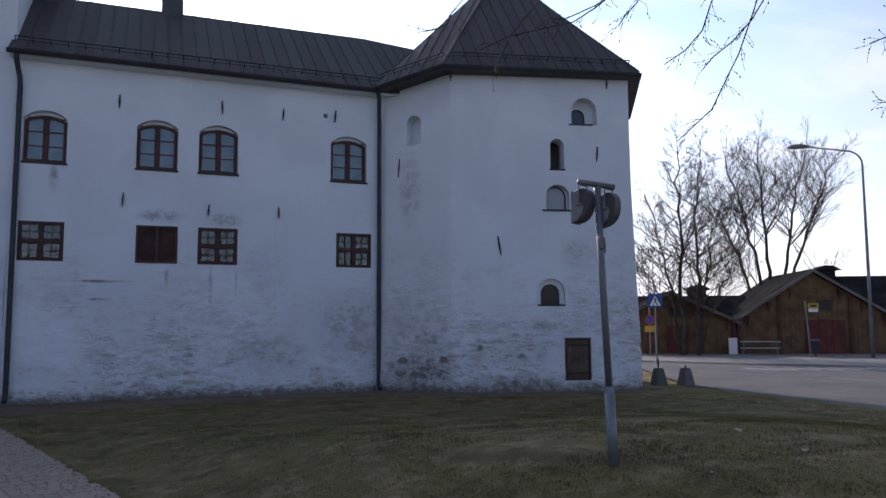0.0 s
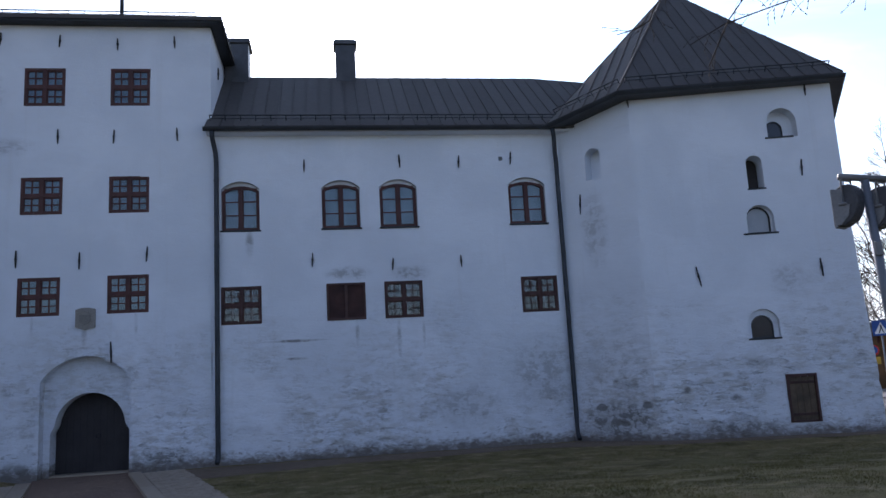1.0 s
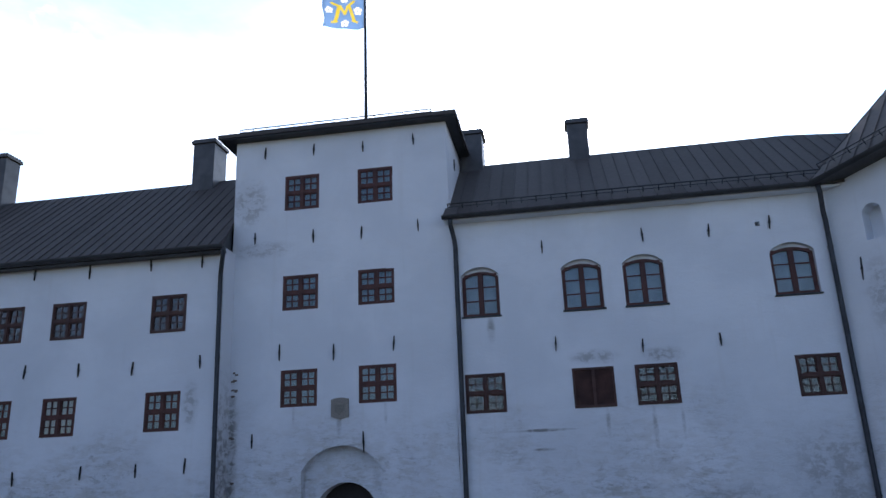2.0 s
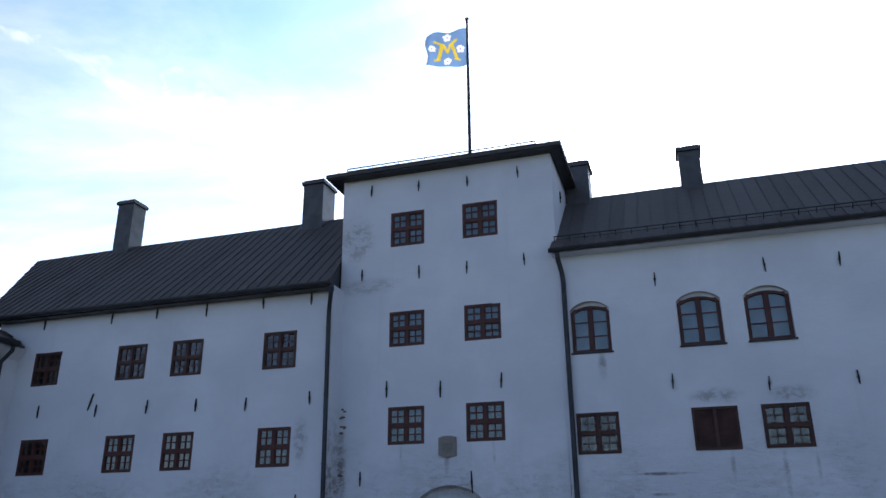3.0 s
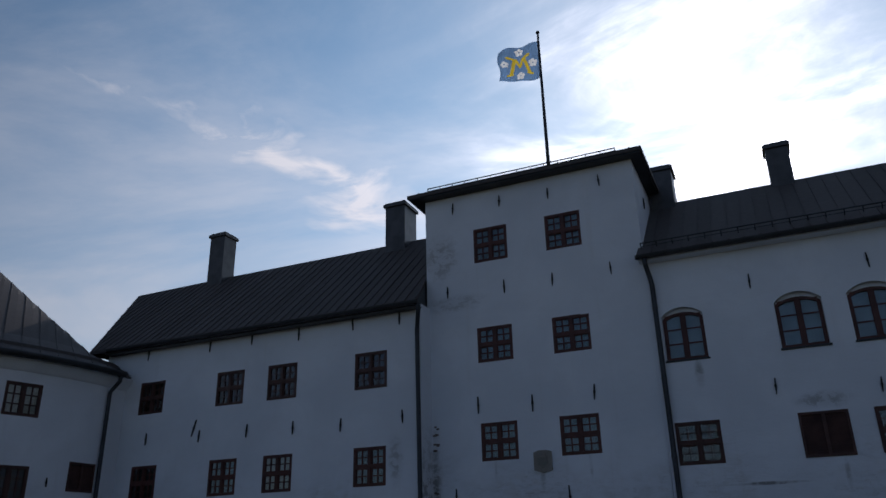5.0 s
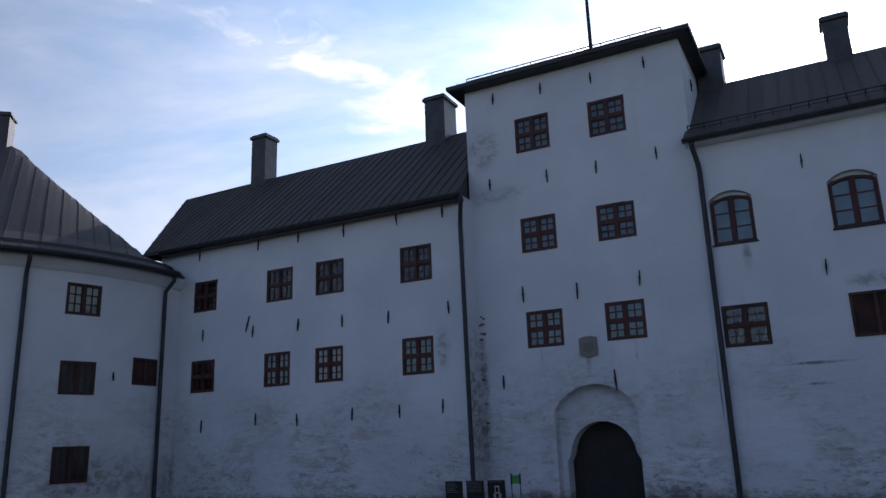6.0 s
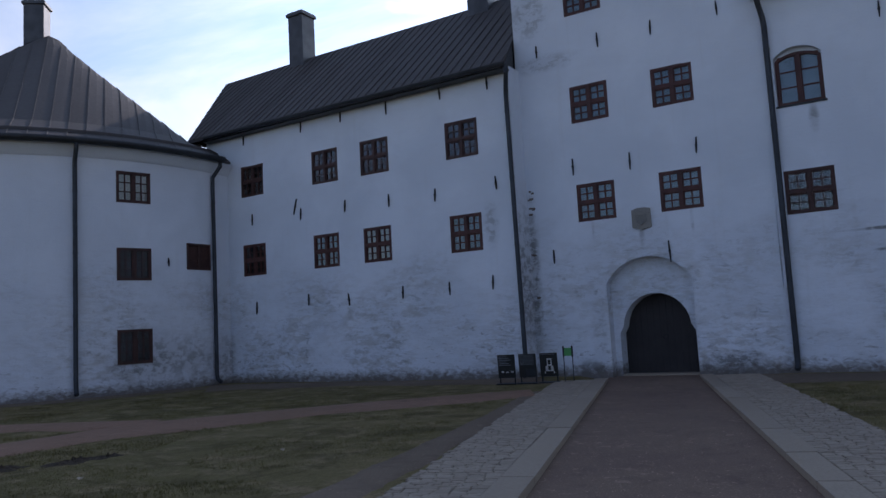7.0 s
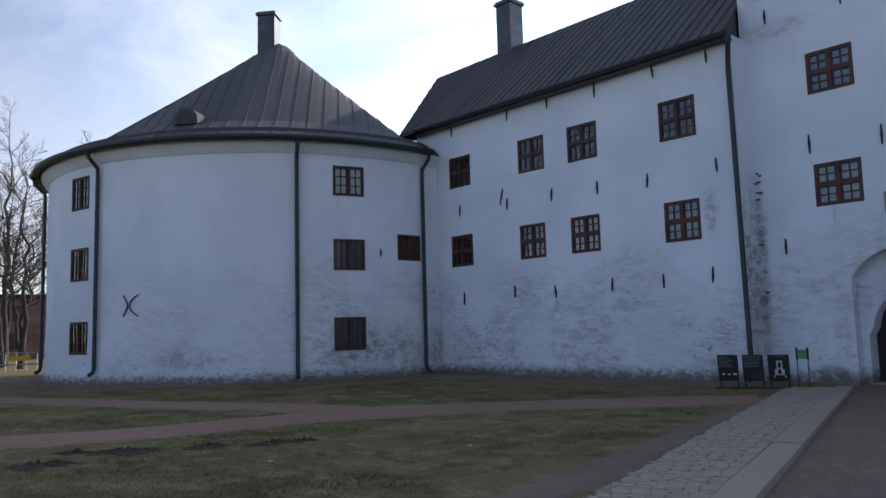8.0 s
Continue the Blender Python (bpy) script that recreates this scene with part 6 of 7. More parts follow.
def street_signs():
    t = sign_post("crossing_sign", "blue and white pedestrian crossing sign on a thin post", 25.5, 33.1, 3.7)
    m = towards(25.5, 33.1, 3.2)
    bm = bmesh.new()
    prism(bm, [(-0.34, -0.34), (0.34, -0.34), (0.34, 0.34), (-0.34, 0.34)], -0.06, -0.04)
    p = part("plate", bm, SIGN_BLUE, t, "", m)
    bm = bmesh.new()
    prism(bm, [(-0.27, -0.25), (0.27, -0.25), (0.0, 0.26)], -0.066, -0.061)
    part("triangle", bm, WHITE_PAINT, p, "", m)
    for q in ([(-0.02, -0.02), (0.05, 0.0), (0.03, 0.15), (-0.04, 0.15)], [(-0.12, -0.22), (-0.07, -0.22), (0.03, 0.0), (-0.02, 0.0)], [(0.08, -0.22), (0.12, -0.22), (0.05, 0.0), (0.0, 0.0)]):
        bm = bmesh.new()
        prism(bm, q, -0.072, -0.067)
        part("mark", bm, SIGN_BLACK, p, "", m)
    t = sign_post("no_parking_sign", "round blue and red sign above a yellow plate on a post", 30.2, 39.9, 4.6)
    m = towards(30.2, 39.9, 2.25)
    bm = bmesh.new()
    prism(bm, [(0.3 * math.cos(k * math.pi / 10), 0.3 * math.sin(k * math.pi / 10)) for k in range(20)], -0.06, -0.04)
    p = part("disc", bm, SIGN_RED, t, "", m)
    bm = bmesh.new()
    prism(bm, [(0.22 * math.cos(k * math.pi / 10), 0.22 * math.sin(k * math.pi / 10)) for k in range(20)], -0.066, -0.061)
    part("centre", bm, SIGN_BLUE, p, "", m)
    bm = bmesh.new()
    prism(bm, [(-0.3, -0.75), (0.3, -0.75), (0.3, -0.36), (-0.3, -0.36)], -0.06, -0.04)
    part("plate", bm, SIGN_YELLOW, t, "", m)
    t = sign_post("bus_stop_sign", "yellow and white bus stop sign on a leaning post", 37.45, 34.64, 3.3, -0.28)
    m = towards(37.4, 34.6, 2.65)
    bm = bmesh.new()
    box(bm, -0.05, 0.52, -0.06, -0.03, 0.2, 0.5)
    p = part("plate", bm, SIGN_YELLOW, t, "", m)
    bm = bmesh.new()
    box(bm, -0.02, 0.49, -0.058, -0.03, 0.0, 0.195)
    part("plate", bm, WHITE_PAINT, t, "white plate", m)
    bm = bmesh.new()
    box(bm, 0.08, 0.4, -0.066, -0.061, 0.30, 0.42)
    part("mark", bm, SIGN_BLACK, p, "", m)
    t = thing("litter_bin", "dark metal litter bin hung on a post", "bin", (37.6, 34.4, 0))
    bm = bmesh.new()
    box(bm, -0.2, 0.2, -0.18, 0.18, 0.35, 1.0, 0.03)
    m = towards(37.6, 34.45, 0)
    p = part("body", bm, PIPE, t, "", m)
    bm = bmesh.new()
    box(bm, -0.24, 0.24, -0.22, 0.22, 1.0, 1.06, 0.015)
    part("lid", bm, GALV, p, "", m)
    bm = bmesh.new()
    tube(bm, ((0, 0.2, -0.05), (0, 0.2, 0.7)), 0.03, 8)
    part("post", bm, IRON, t, "", m)
    t = thing("street_lamp", "tall curved grey street lamp beside the road", "street lamp", (39.4, 32.2, 0))
    bm = bmesh.new()
    pts = [(39.4, 32.2, -0.1), (39.4, 32.2, 6), (39.4, 32.2, 11.0)]
    for k in range(1, 7):
        a = k / 6 * math.pi / 2 * 0.92
        pts.append((39.4 - 0.64 * 0.9 * (1 - math.cos(a)), 32.2 + 0.76 * 0.9 * (1 - math.cos(a)), 11.0 + 0.9 * math.sin(a)))
    pts.append((37.6, 34.35, 12.35))
    tube(bm, pts, [0.10, 0.085, 0.06] + [0.05] * 6 + [0.04], 10)
    part("pole", bm, GALV, t, smooth=True)
    bm = bmesh.new()
    tube(bm, ((37.7, 34.2, 12.33), (37.4, 34.6, 12.42), (37.1, 34.95, 12.44), (36.95, 35.13, 12.42)), (0.06, 0.15, 0.15, 0.05), 10)
    part("lantern", bm, LAMP_GREY, t, smooth=True)
    t = thing("cabinet", "white metal street cabinet before the sheds", "cabinet", (36.1, 39.4, 0))
    m = towards(36.1, 39.4, 0.06)
    bm = bmesh.new()
    box(bm, -0.26, 0.26, -0.2, 0.2, 0, 1.02, 0.02)
    p = part("body", bm, WHITE_PAINT, t, "", m)
    bm = bmesh.new()
    box(bm, -0.22, 0.22, -0.215, -0.203, 0.08, 0.95, 0.004)
    part("door", bm, WHITE_PAINT, p, "", m)
    t = thing("railing", "low white two-bar railing before the sheds", "railing", (37.4, 38.8, 0))
    for z in (0.45, 0.85):
        bm = bmesh.new()
        tube(bm, ((36.5, 39.2, z), (38.6, 38.0, z)), 0.024, 6)
        part("bar", bm, WHITE_PAINT, t)
    for f in (0.08, 0.92):
        bm = bmesh.new()
        p = Vector((36.5, 39.2, 0.06)).lerp(Vector((38.6, 38.0, 0.06)), f)
        tube(bm, (p, p + Vector((0, 0, 0.85))), 0.035, 6)
        part("post", bm, GALV, t)


street_signs()


def timber_shed(name, label, s0, apex_s, s1, apex_z, eave_z, ridge_to, door, depth=9.0):
    """A boarded shed with a broad front gable and a roof that runs back behind it."""
    O, u, n = Vector((33.05, 42.0, 0)), Vector((0.881, -0.473, 0)), Vector((0.473, 0.881, 0))
    m = Matrix((u, n, Vector((0, 0, 1)))).transposed().to_4x4()
    m = Matrix.Translation(O) @ m
    t = put(new(name), None, m @ Matrix.Translation((apex_s, 0, 0)))
    tagged(t, label, "shed")
    bm = bmesh.new()
    prism(bm, [(s0, -0.1), (s1, -0.1), (s1, eave_z), (apex_s, apex_z), (s0, eave_z)], 0, 0.2)
    wall = part("wall", bm, OCHRE, t, "ochre-brown board wall", m)
    x = s0
    k = 0
    while x < s1 - 0.05:
        w = 0.29
        xe = min(x + w, s1)

        def top(q):
            return eave_z + (apex_z - eave_z) * ((q - s0) / (apex_s - s0) if q < apex_s else (s1 - q) / (s1 - apex_s)) - 0.05
        b = bmesh.new()
        prism(b, [(x, 0), (xe - 0.015, 0), (xe - 0.015, top(xe)), (x, top(x + 0.001))], -0.03 - 0.008 * (k % 2), -0.002)
        part("board", b, OCHRE, wall, "", m)
        x, k = xe, k + 1
    span = s1 - s0
    for f in (0.0, 0.27, 0.73, 1.0):
        q = s0 + span * f
        z = eave_z + (apex_z - eave_z) * (1 - abs(q - apex_s) / max(apex_s - s0, s1 - apex_s)) - 0.1
        b = bmesh.new()
        box(b, q - 0.11, q + 0.11, -0.16, -0.04, 0, max(z, eave_z - 0.05), 0.01)
        part("post", b, SHED_TRIM, t, "dark red upright post", m)
    if door:
        d0, d1, dz = door
        b = bmesh.new()
        box(b, d0, d1, -0.1, -0.045, 0, dz, 0.01)
        p = part("door", b, SHED_RED, t, "red double barn door", m)
        for f in range(6):
            b = bmesh.new()
            q = d0 + (d1 - d0) * f / 6
            box(b, q + 0.01, q + (d1 - d0) / 6 - 0.01, -0.125, -0.1, 0.03, dz - 0.03, 0.005)
            part("board", b, SHED_RED, p, "", m)
        c = (d0 + d1) / 2
        b = bmesh.new()
        box(b, c - 0.45, c + 0.45, -0.09, -0.045, dz + 0.55, dz + 1.25, 0.01)
        w = part("window", b, SHED_TRIM, t, "dark shuttered loft opening", m)
        b = bmesh.new()
        box(b, c - 0.35, c + 0.35, -0.1, -0.09, dz + 0.63, dz + 1.17)
        part("pane", b, DARK_ROOM, w, "", m)
    # gable roof and the long roof behind
    rake = 0.35
    b = bmesh.new()
    for (xa, za), (xb, zb) in (((s0 - 0.4, eave_z - 0.22), (apex_s, apex_z + 0.03)), ((apex_s, apex_z + 0.03), (s1 + 0.4, eave_z - 0.22))):
        vs = [b.verts.new(p) for p in ((xa, -rake, za), (xb, -rake, zb), (xb, depth, zb), (xa, depth, za))]
        vt = [b.verts.new(v.co + Vector((0, 0, 0.14))) for v in vs]
        b.faces.new(vs)
        b.faces.new(vt[::-1])
        for k in range(4):
            b.faces.new((vs[k], vs[(k + 1) % 4], vt[(k + 1) % 4], vt[k]))
    part("roof", b, FELT, t, "dark felt roof", m)
    for (xa, za), (xb, zb) in (((s0 - 0.4, eave_z - 0.22), (apex_s, apex_z + 0.03)), ((apex_s, apex_z + 0.03), (s1 + 0.4, eave_z - 0.22))):
        b = bmesh.new()
        prism(b, [(xa, za - 0.05), (xb, zb - 0.05), (xb, zb + 0.16), (xa, za + 0.16)], -rake - 0.05, -rake - 0.01)
        part("verge_board", b, VERGE, t, "weathered grey verge board", m)
    for f in (0.06, 0.20, 0.34, 0.66, 0.80, 0.94):
        q = s0 + span * f
        z = eave_z + (apex_z - eave_z) * ((q - s0) / (apex_s - s0) if q < apex_s else (s1 - q) / (s1 - apex_s)) - 0.16
        b = bmesh.new()
        box(b, q - 0.08, q + 0.08, -rake + 0.02, -0.04, z - 0.14, z, 0.01)
        vs = [b.verts.new((q + sx, y_, z_)) for sx in (-0.05, 0.05) for y_, z_ in ((-rake + 0.06, z - 0.14), (-rake + 0.14, z - 0.14), (-0.045, z - 0.52), (-0.045, z - 0.66))]
        for quad in ((0, 1, 2, 3), (7, 6, 5, 4), (0, 4, 5, 1), (1, 5, 6, 2), (2, 6, 7, 3), (3, 7, 4, 0)):
            b.faces.new([vs[i] for i in quad])
        part("eave_bracket", b, SHED_TRIM, t, "dark red eave bracket", m)
    b = bmesh.new()
    box(b, ridge_to[0], ridge_to[1], 2.0, 9.5, 0, eave_z - 0.2)
    part("rear_wall", b, OCHRE, t, "", m)
    b = bmesh.new()
    prism(b, [(2.0 - 0.6, eave_z - 0.35), (5.7, apex_z), (10.0, eave_z - 0.35), (10.0, eave_z - 0.5), (1.4, eave_z - 0.5)], ridge_to[0], ridge_to[1])
    part("long_roof", b, FELT, t, "", m @ Matrix.Rotation(radians(90), 4, "Z") @ Matrix.Diagonal((1, -1, 1, 1)))
    # ridge vent
    vx = ridge_to[2]
    b = bmesh.new()
    box(b, vx - 0.55, vx + 0.55, 5.2, 6.2, apex_z - 0.2, apex_z + 0.45, 0.02)
    v = part("ridge_vent", b, FELT, t, "small roof ventilator", m)
    b = bmesh.new()
    prism(b, [(vx - 0.9, apex_z + 0.4), (vx + 0.9, apex_z + 0.4), (vx + 0.3, apex_z + 0.72), (vx - 0.3, apex_z + 0.72)], 4.9, 6.5)
    part("vent_roof", b, FELT, v, "", m)


timber_shed("timber_shed", "low ochre timber shed with a red door and dark roof", -3.2, 0.3, 4.2, 3.95, 2.15, (-3.2, 6.5, 3.2), (0.0, 1.35, 1.85))
timber_shed("timber_shed", "wide ochre timber shed with red barn door and gable", 4.5, 9.1, 13.9, 5.25, 2.25, (9.0, 24.0, 12.0), (8.6, 11.0, 2.2))

# ---- trees ----


def limbs(base, heading, length, radius, levels, spread, rng, droop=0.0, forks=(2, 3), upward=0.35, kink=0.16):
    """Bent, tapering limbs that fork again and again: rows of (from, to, thick, thin, order)."""
    out = []

    def grow(p, d, ln, r, k):
        steps = 5 if k < 2 else 4 if k < 4 else 3
        q = p
        for i in range(steps):
            d = (d + Vector((rng.gauss(0, kink), rng.gauss(0, kink), rng.gauss(0, kink * 0.7) + upward * 0.10 - droop * 0.12 * (k / max(1, levels))))).normalized()
            nxt = q + d * ln / steps
            r2 = r * (1 - 0.42 / steps)
            out.append((q, nxt, r, r2, k))
            q, r = nxt, r2
            if k >= 1 and k < levels and i >= 1 and rng.random() < 0.5:
                side = d.orthogonal().normalized()
                side.rotate(Matrix.Rotation(rng.uniform(0, 6.28), 3, d))
                grow(q, (d + side * rng.uniform(0.6, 1.1) * spread).normalized(), ln * rng.uniform(0.45, 0.7), r * 0.55, k + 1)
        if k < levels:
            for _ in range(rng.randint(*forks)):
                side = d.orthogonal().normalized()
                side.rotate(Matrix.Rotation(rng.uniform(0, 6.28), 3, d))
                grow(q, (d + side * rng.uniform(0.35, 0.95) * spread + Vector((0, 0, upward * 0.2))).normalized(), ln * rng.uniform(0.62, 0.85), r * 0.68, k + 1)

    grow(Vector(base), Vector(heading).normalized(), length, radius, 0)
    return out


def limb_mesh(rows, name, mat):
    verts, faces = [], []
    for a, b, r0, r1, k in rows:
        d = (b - a).normalized()
        x = d.orthogonal().normalized()
        y = d.cross(x)
        n = 8 if k == 0 else 6 if k == 1 else 4 if k < 4 else 3
        s = len(verts)
        for p, r in ((a, r0), (b + d * r1 * 0.3, r1)):
            for i in range(n):
                t = 2 * math.pi * i / n
                verts.append(p + (x * math.cos(t) + y * math.sin(t)) * r)
        faces += [(s + i, s + (i + 1) % n, s + n + (i + 1) % n, s + n + i) for i in range(n)]
    me = bpy.data.meshes.new(name)
    me.from_pydata(verts, [], faces)
    me.materials.append(mat)
    me.polygons.foreach_set("use_smooth", [True] * len(me.polygons))
    return me


def bare_tree(x, y, z, stems, height, radius, seed, label, levels=5, spread=0.8, upward=0.35):
    rng = random.Random(seed)
    t = thing("tree", label, "tree", (x, y, z), "bare trees")
    rows = []
    for sx, sy, f in stems:
        rows += limbs((x + sx * 0.15, y + sy * 0.15, z - 0.2), (sx * 0.22, sy * 0.22, 1), height * 0.34 * f, radius * f, levels, spread, rng, upward=upward)
    part("trunk", limb_mesh([r for r in rows if r[4] <= 1], "trunk", BARK), None, t)
    part("crown", limb_mesh([(a, b, max(r0, 0.012), max(r1, 0.010), k) for a, b, r0, r1, k in rows if k > 1], "crown", BARK), None, t, "bare spring twigs")


def spray(p, d, ln, r, depth, rng, lift, k=3):
    """A gently bent branch with shorter ones leaving it all along."""
    out, q = [], p
    n = 6 if depth > 0 else 4
    for i in range(n):
        d = (d + Vector((rng.gauss(0, 0.09), rng.gauss(0, 0.09), rng.gauss(0, 0.06) + lift * 0.06))).normalized()
        nxt, r2 = q + d * ln / n, r * (1 - 0.6 / n)
        out.append((q, nxt, r, r2, k))
        q, r = nxt, r2
        if depth > 0 and i >= 1 - (depth == 1):
            side = d.orthogonal().normalized()
            side.rotate(Matrix.Rotation(rng.uniform(0, 6.28), 3, d))
            out += spray(q, (d * 0.8 + side * rng.uniform(0.45, 0.8)).normalized(), ln * (0.62 - 0.06 * i) * rng.uniform(0.75, 1.2), r2 * 0.62, depth - 1, rng, lift, k + 1)
    return out


def upright_tree(x, y, leaders, height, radius, reach, start, seed, label, lift=0.5, twigs=3, fine=0.007):
    """A tree of one or more tall leaders, each (foot, top, share of the height) along the street, with side limbs all the way up."""
    rng = random.Random(seed)
    u, w = Vector((0.775, -0.632, 0)), Vector((0.632, 0.775, 0))
    t = thing("tree", label, "tree", (x, y, 0), "bare trees")
    trunk, crown = [], []
    for foot, top, share in leaders:
        n, h = 16, height * share
        deep = rng.uniform(-0.25, 0.25) * abs(top - foot + 1.0)
        way = []
        for i in range(n + 1):
            f = i / n
            way.append(Vector((x, y, -0.2 + h * f)) + u * (foot + (top - foot) * f ** 1.5) + w * deep * f + Vector((rng.gauss(0, 0.05), rng.gauss(0, 0.05), 0)) * (1 + 2 * f))
        for i in range(n):
            r0, r1 = (radius * share * (1 - 0.93 * k / n) + 0.012 for k in (i, i + 1))
            (trunk if i < n * 0.6 else crown).append((way[i], way[i + 1], r0, r1, 1 if i < n * 0.6 else 2))
            f = (i + 0.5) / n
            if f < start:
                continue
            g = (f - start) / (1 - start)
            size = reach * (0.55 + 0.75 * math.sin(math.pi * min(1, 0.25 + 0.7 * g))) * (1.0 - 0.55 * g)
            for _ in range(twigs):
                a = rng.uniform(0, 6.28)
                d = Vector((math.cos(a), math.sin(a), lift + rng.uniform(-0.2, 0.5))).normalized()
                rows = spray(way[i].lerp(way[i + 1], rng.random()), d, size * rng.uniform(0.8, 1.25), r1 * 0.34 + 0.008, 2, rng, lift)
                crown += [(p, q, max(ra, fine), max(rb, fine), k) for p, q, ra, rb, k in rows]
        crown += [(p, q, max(ra, fine), max(rb, fine), k) for p, q, ra, rb, k in spray(way[-1], (way[-1] - way[-2]).normalized(), reach * 0.6, 0.02, 2, rng, lift)]
    part("trunk", limb_mesh(trunk, "trunk", BARK), None, t)
    part("crown", limb_mesh(crown, "crown", BARK), None, t, "bare spring twigs")


upright_tree(32.9, 39.9, [(-0.1, -0.3, 1.0), (0.65, 1.0, 0.95), (-0.3, -2.0, 0.72), (0.7, 2.3, 0.70), (-0.35, -3.0, 0.50), (0.75, 3.0, 0.46)], 13.6, 0.16, 2.3, 0.38, 3, "dense bare twin-trunked tree before the timber sheds", 0.55, 4)
upright_tree(44.25, 43.8, [(-0.8, -4.9, 0.82), (-0.6, -3.0, 0.94), (-0.3, -0.9, 1.0), (0.1, 2.4, 0.95), (0.3, 4.4, 0.90)], 15.6, 0.20, 3.4, 0.48, 5, "tall many-stemmed bare tree behind the sheds", 0.8, 4)
bare_tree(58.3, 49.9, 0, [(0.0, 0.0, 1.0)], 9.5, 0.22, 12, "small bare tree far behind the sheds", 4)
bare_tree(60.1, 62.5, 0, [(0.2, 0.0, 1.0)], 11.0, 0.25, 15, "distant bare tree with fine pale twigs", 5)
upright_tree(-48.6, 16.8, [(0.0, 0.5, 1.0), (0.1, -1.6, 0.8), (-0.1, 2.2, 0.75)], 11.5, 0.17, 2.8, 0.36, 22, "slender bare tree beyond the round tower", 0.5, 2)
upright_tree(-54.0, 17.2, [(0.0, 0.6, 1.0), (-0.2, -2.4, 0.85), (0.2, 3.2, 0.8)], 15.0, 0.22, 3.4, 0.34, 24, "large bare tree beyond the round tower", 0.5, 2)
upright_tree(-57.0, 23.5, [(0.0, 0.0, 1.0), (0.3, 1.8, 0.85)], 15.0, 0.26, 2.8, 0.3, 27, "tall bare tree rising behind the round tower", 0.6, 2)
upright_tree(-62.0, 16.0, [(0.0, 0.0, 1.0), (-0.3, -2.0, 0.8)], 13.0, 0.22, 3.0, 0.34, 33, "bare tree far beyond the round tower", 0.5, 2)


def near_tree():
    """A birch beside the drive whose budding twigs hang down over the lawn."""
    rng = random.Random(40)
    x, y = 11.8, 2.6
    z = level(x, y)
    t = thing("tree", "birch with long hanging twigs in bud", "tree", (x, y, z), "bare trees")
    trunk = limbs((x, y, z - 0.2), (0, 0, 1), 8.5, 0.2, 0, 0.5, rng, kink=0.04)
    top = trunk[-1][1]
    mid = trunk[-2][0]
    rows, buds = [], []
    hanging = [
        ((8.0, 6.2, 7.6), [(7.16, 6.89, 5.84), (7.17, 7.12, 5.45), (7.15, 7.32, 5.08), (7.1, 7.48, 4.82), (7.04, 7.64, 4.54), (6.92, 7.8, 4.38), (6.8, 7.94, 4.23)]),
        ((7.7, 6.5, 7.4), [(6.88, 7.14, 5.9), (6.83, 7.35, 5.61), (6.82, 7.49, 5.35), (6.72, 7.66, 5.17), (6.57, 7.83, 5.05)]),
        ((7.2, 7.0, 7.3), [(6.17, 7.72, 5.95), (5.88, 8.04, 5.72), (5.58, 8.28, 5.59), (5.45, 8.36, 5.62)]),
        ((8.9, 5.4, 6.6), [(8.30, 6.25, 5.12), (8.25, 6.45, 5.10), (8.20, 6.60, 5.08)]),
        ((7.0, 7.3, 7.2), [(6.19, 8.04, 6.0), (6.05, 8.29, 5.83), (5.86, 8.54, 5.7), (5.59, 8.78, 5.67), (5.27, 9.03, 5.62), (5.0, 9.27, 5.5)]),
        ((6.2, 8.0, 7.0), [(5.21, 8.84, 5.57), (5.13, 9.05, 5.29), (5.11, 9.14, 5.2)]),
        ((5.6, 8.2, 7.1), [(4.54, 9.04, 5.82), (4.52, 9.15, 5.71), (4.41, 9.27, 5.67), (4.25, 9.39, 5.66)]),
        ((7.3, 7.0, 7.3), [(6.44, 7.87, 5.97), (6.39, 8.06, 5.81), (6.35, 8.2, 5.73), (6.33, 8.32, 5.64)]),
        ((8.2, 6.4, 7.2), [(7.42, 7.12, 5.75), (7.39, 7.37, 5.5), (7.32, 7.59, 5.33), (7.23, 7.8, 5.21), (7.19, 7.96, 5.09)]),
        ((9.4, 5.6, 5.9), [(8.60, 6.51, 4.40), (8.52, 6.64, 4.51), (8.48, 6.75, 4.52)])]
    for start, pts in hanging:
        root = Vector(mid).lerp(Vector(top), rng.uniform(0.2, 0.9))
        way = [root, root.lerp(Vector(start), 0.5) + Vector((0, 0, 0.7)), Vector(start)] + [Vector(p) for p in pts]
        n = len(way) - 1
        for i in range(n):
            r0, r1 = 0.055 * (1 - i / n) ** 1.6 + 0.005, 0.055 * (1 - (i + 1) / n) ** 1.6 + 0.005
            rows.append((way[i], way[i + 1], min(r0, 0.007 if i >= 2 else r0), min(r1, 0.007 if i >= 1 else r1), 2))
            if i >= 2:
                d = (way[i + 1] - way[i]).normalized()
                for _ in range(4 if i > 2 else 7):
                    p = way[i].lerp(way[i + 1], rng.random())
                    side = Vector((rng.uniform(-1, 1), rng.uniform(-1, 1), rng.uniform(-0.9, 0.7))).normalized()
                    q = p
                    e = (d * 0.7 + side * 0.8).normalized()
                    for k in range(rng.randint(2, 5)):
                        e = (e + Vector((rng.gauss(0, 0.25), rng.gauss(0, 0.25), rng.gauss(-0.10, 0.15)))).normalized()
                        nx = q + e * rng.uniform(0.04, 0.085)
                        rows.append((q, nx, 0.0023, 0.0019, 5))
                        q = nx
                        if rng.random() < 0.5:
                            buds.append((q, e))
    part("trunk", limb_mesh(trunk, "trunk", BARK), None, t)
    part("crown", limb_mesh(rows, "crown", BARK), None, t, "hanging twigs")
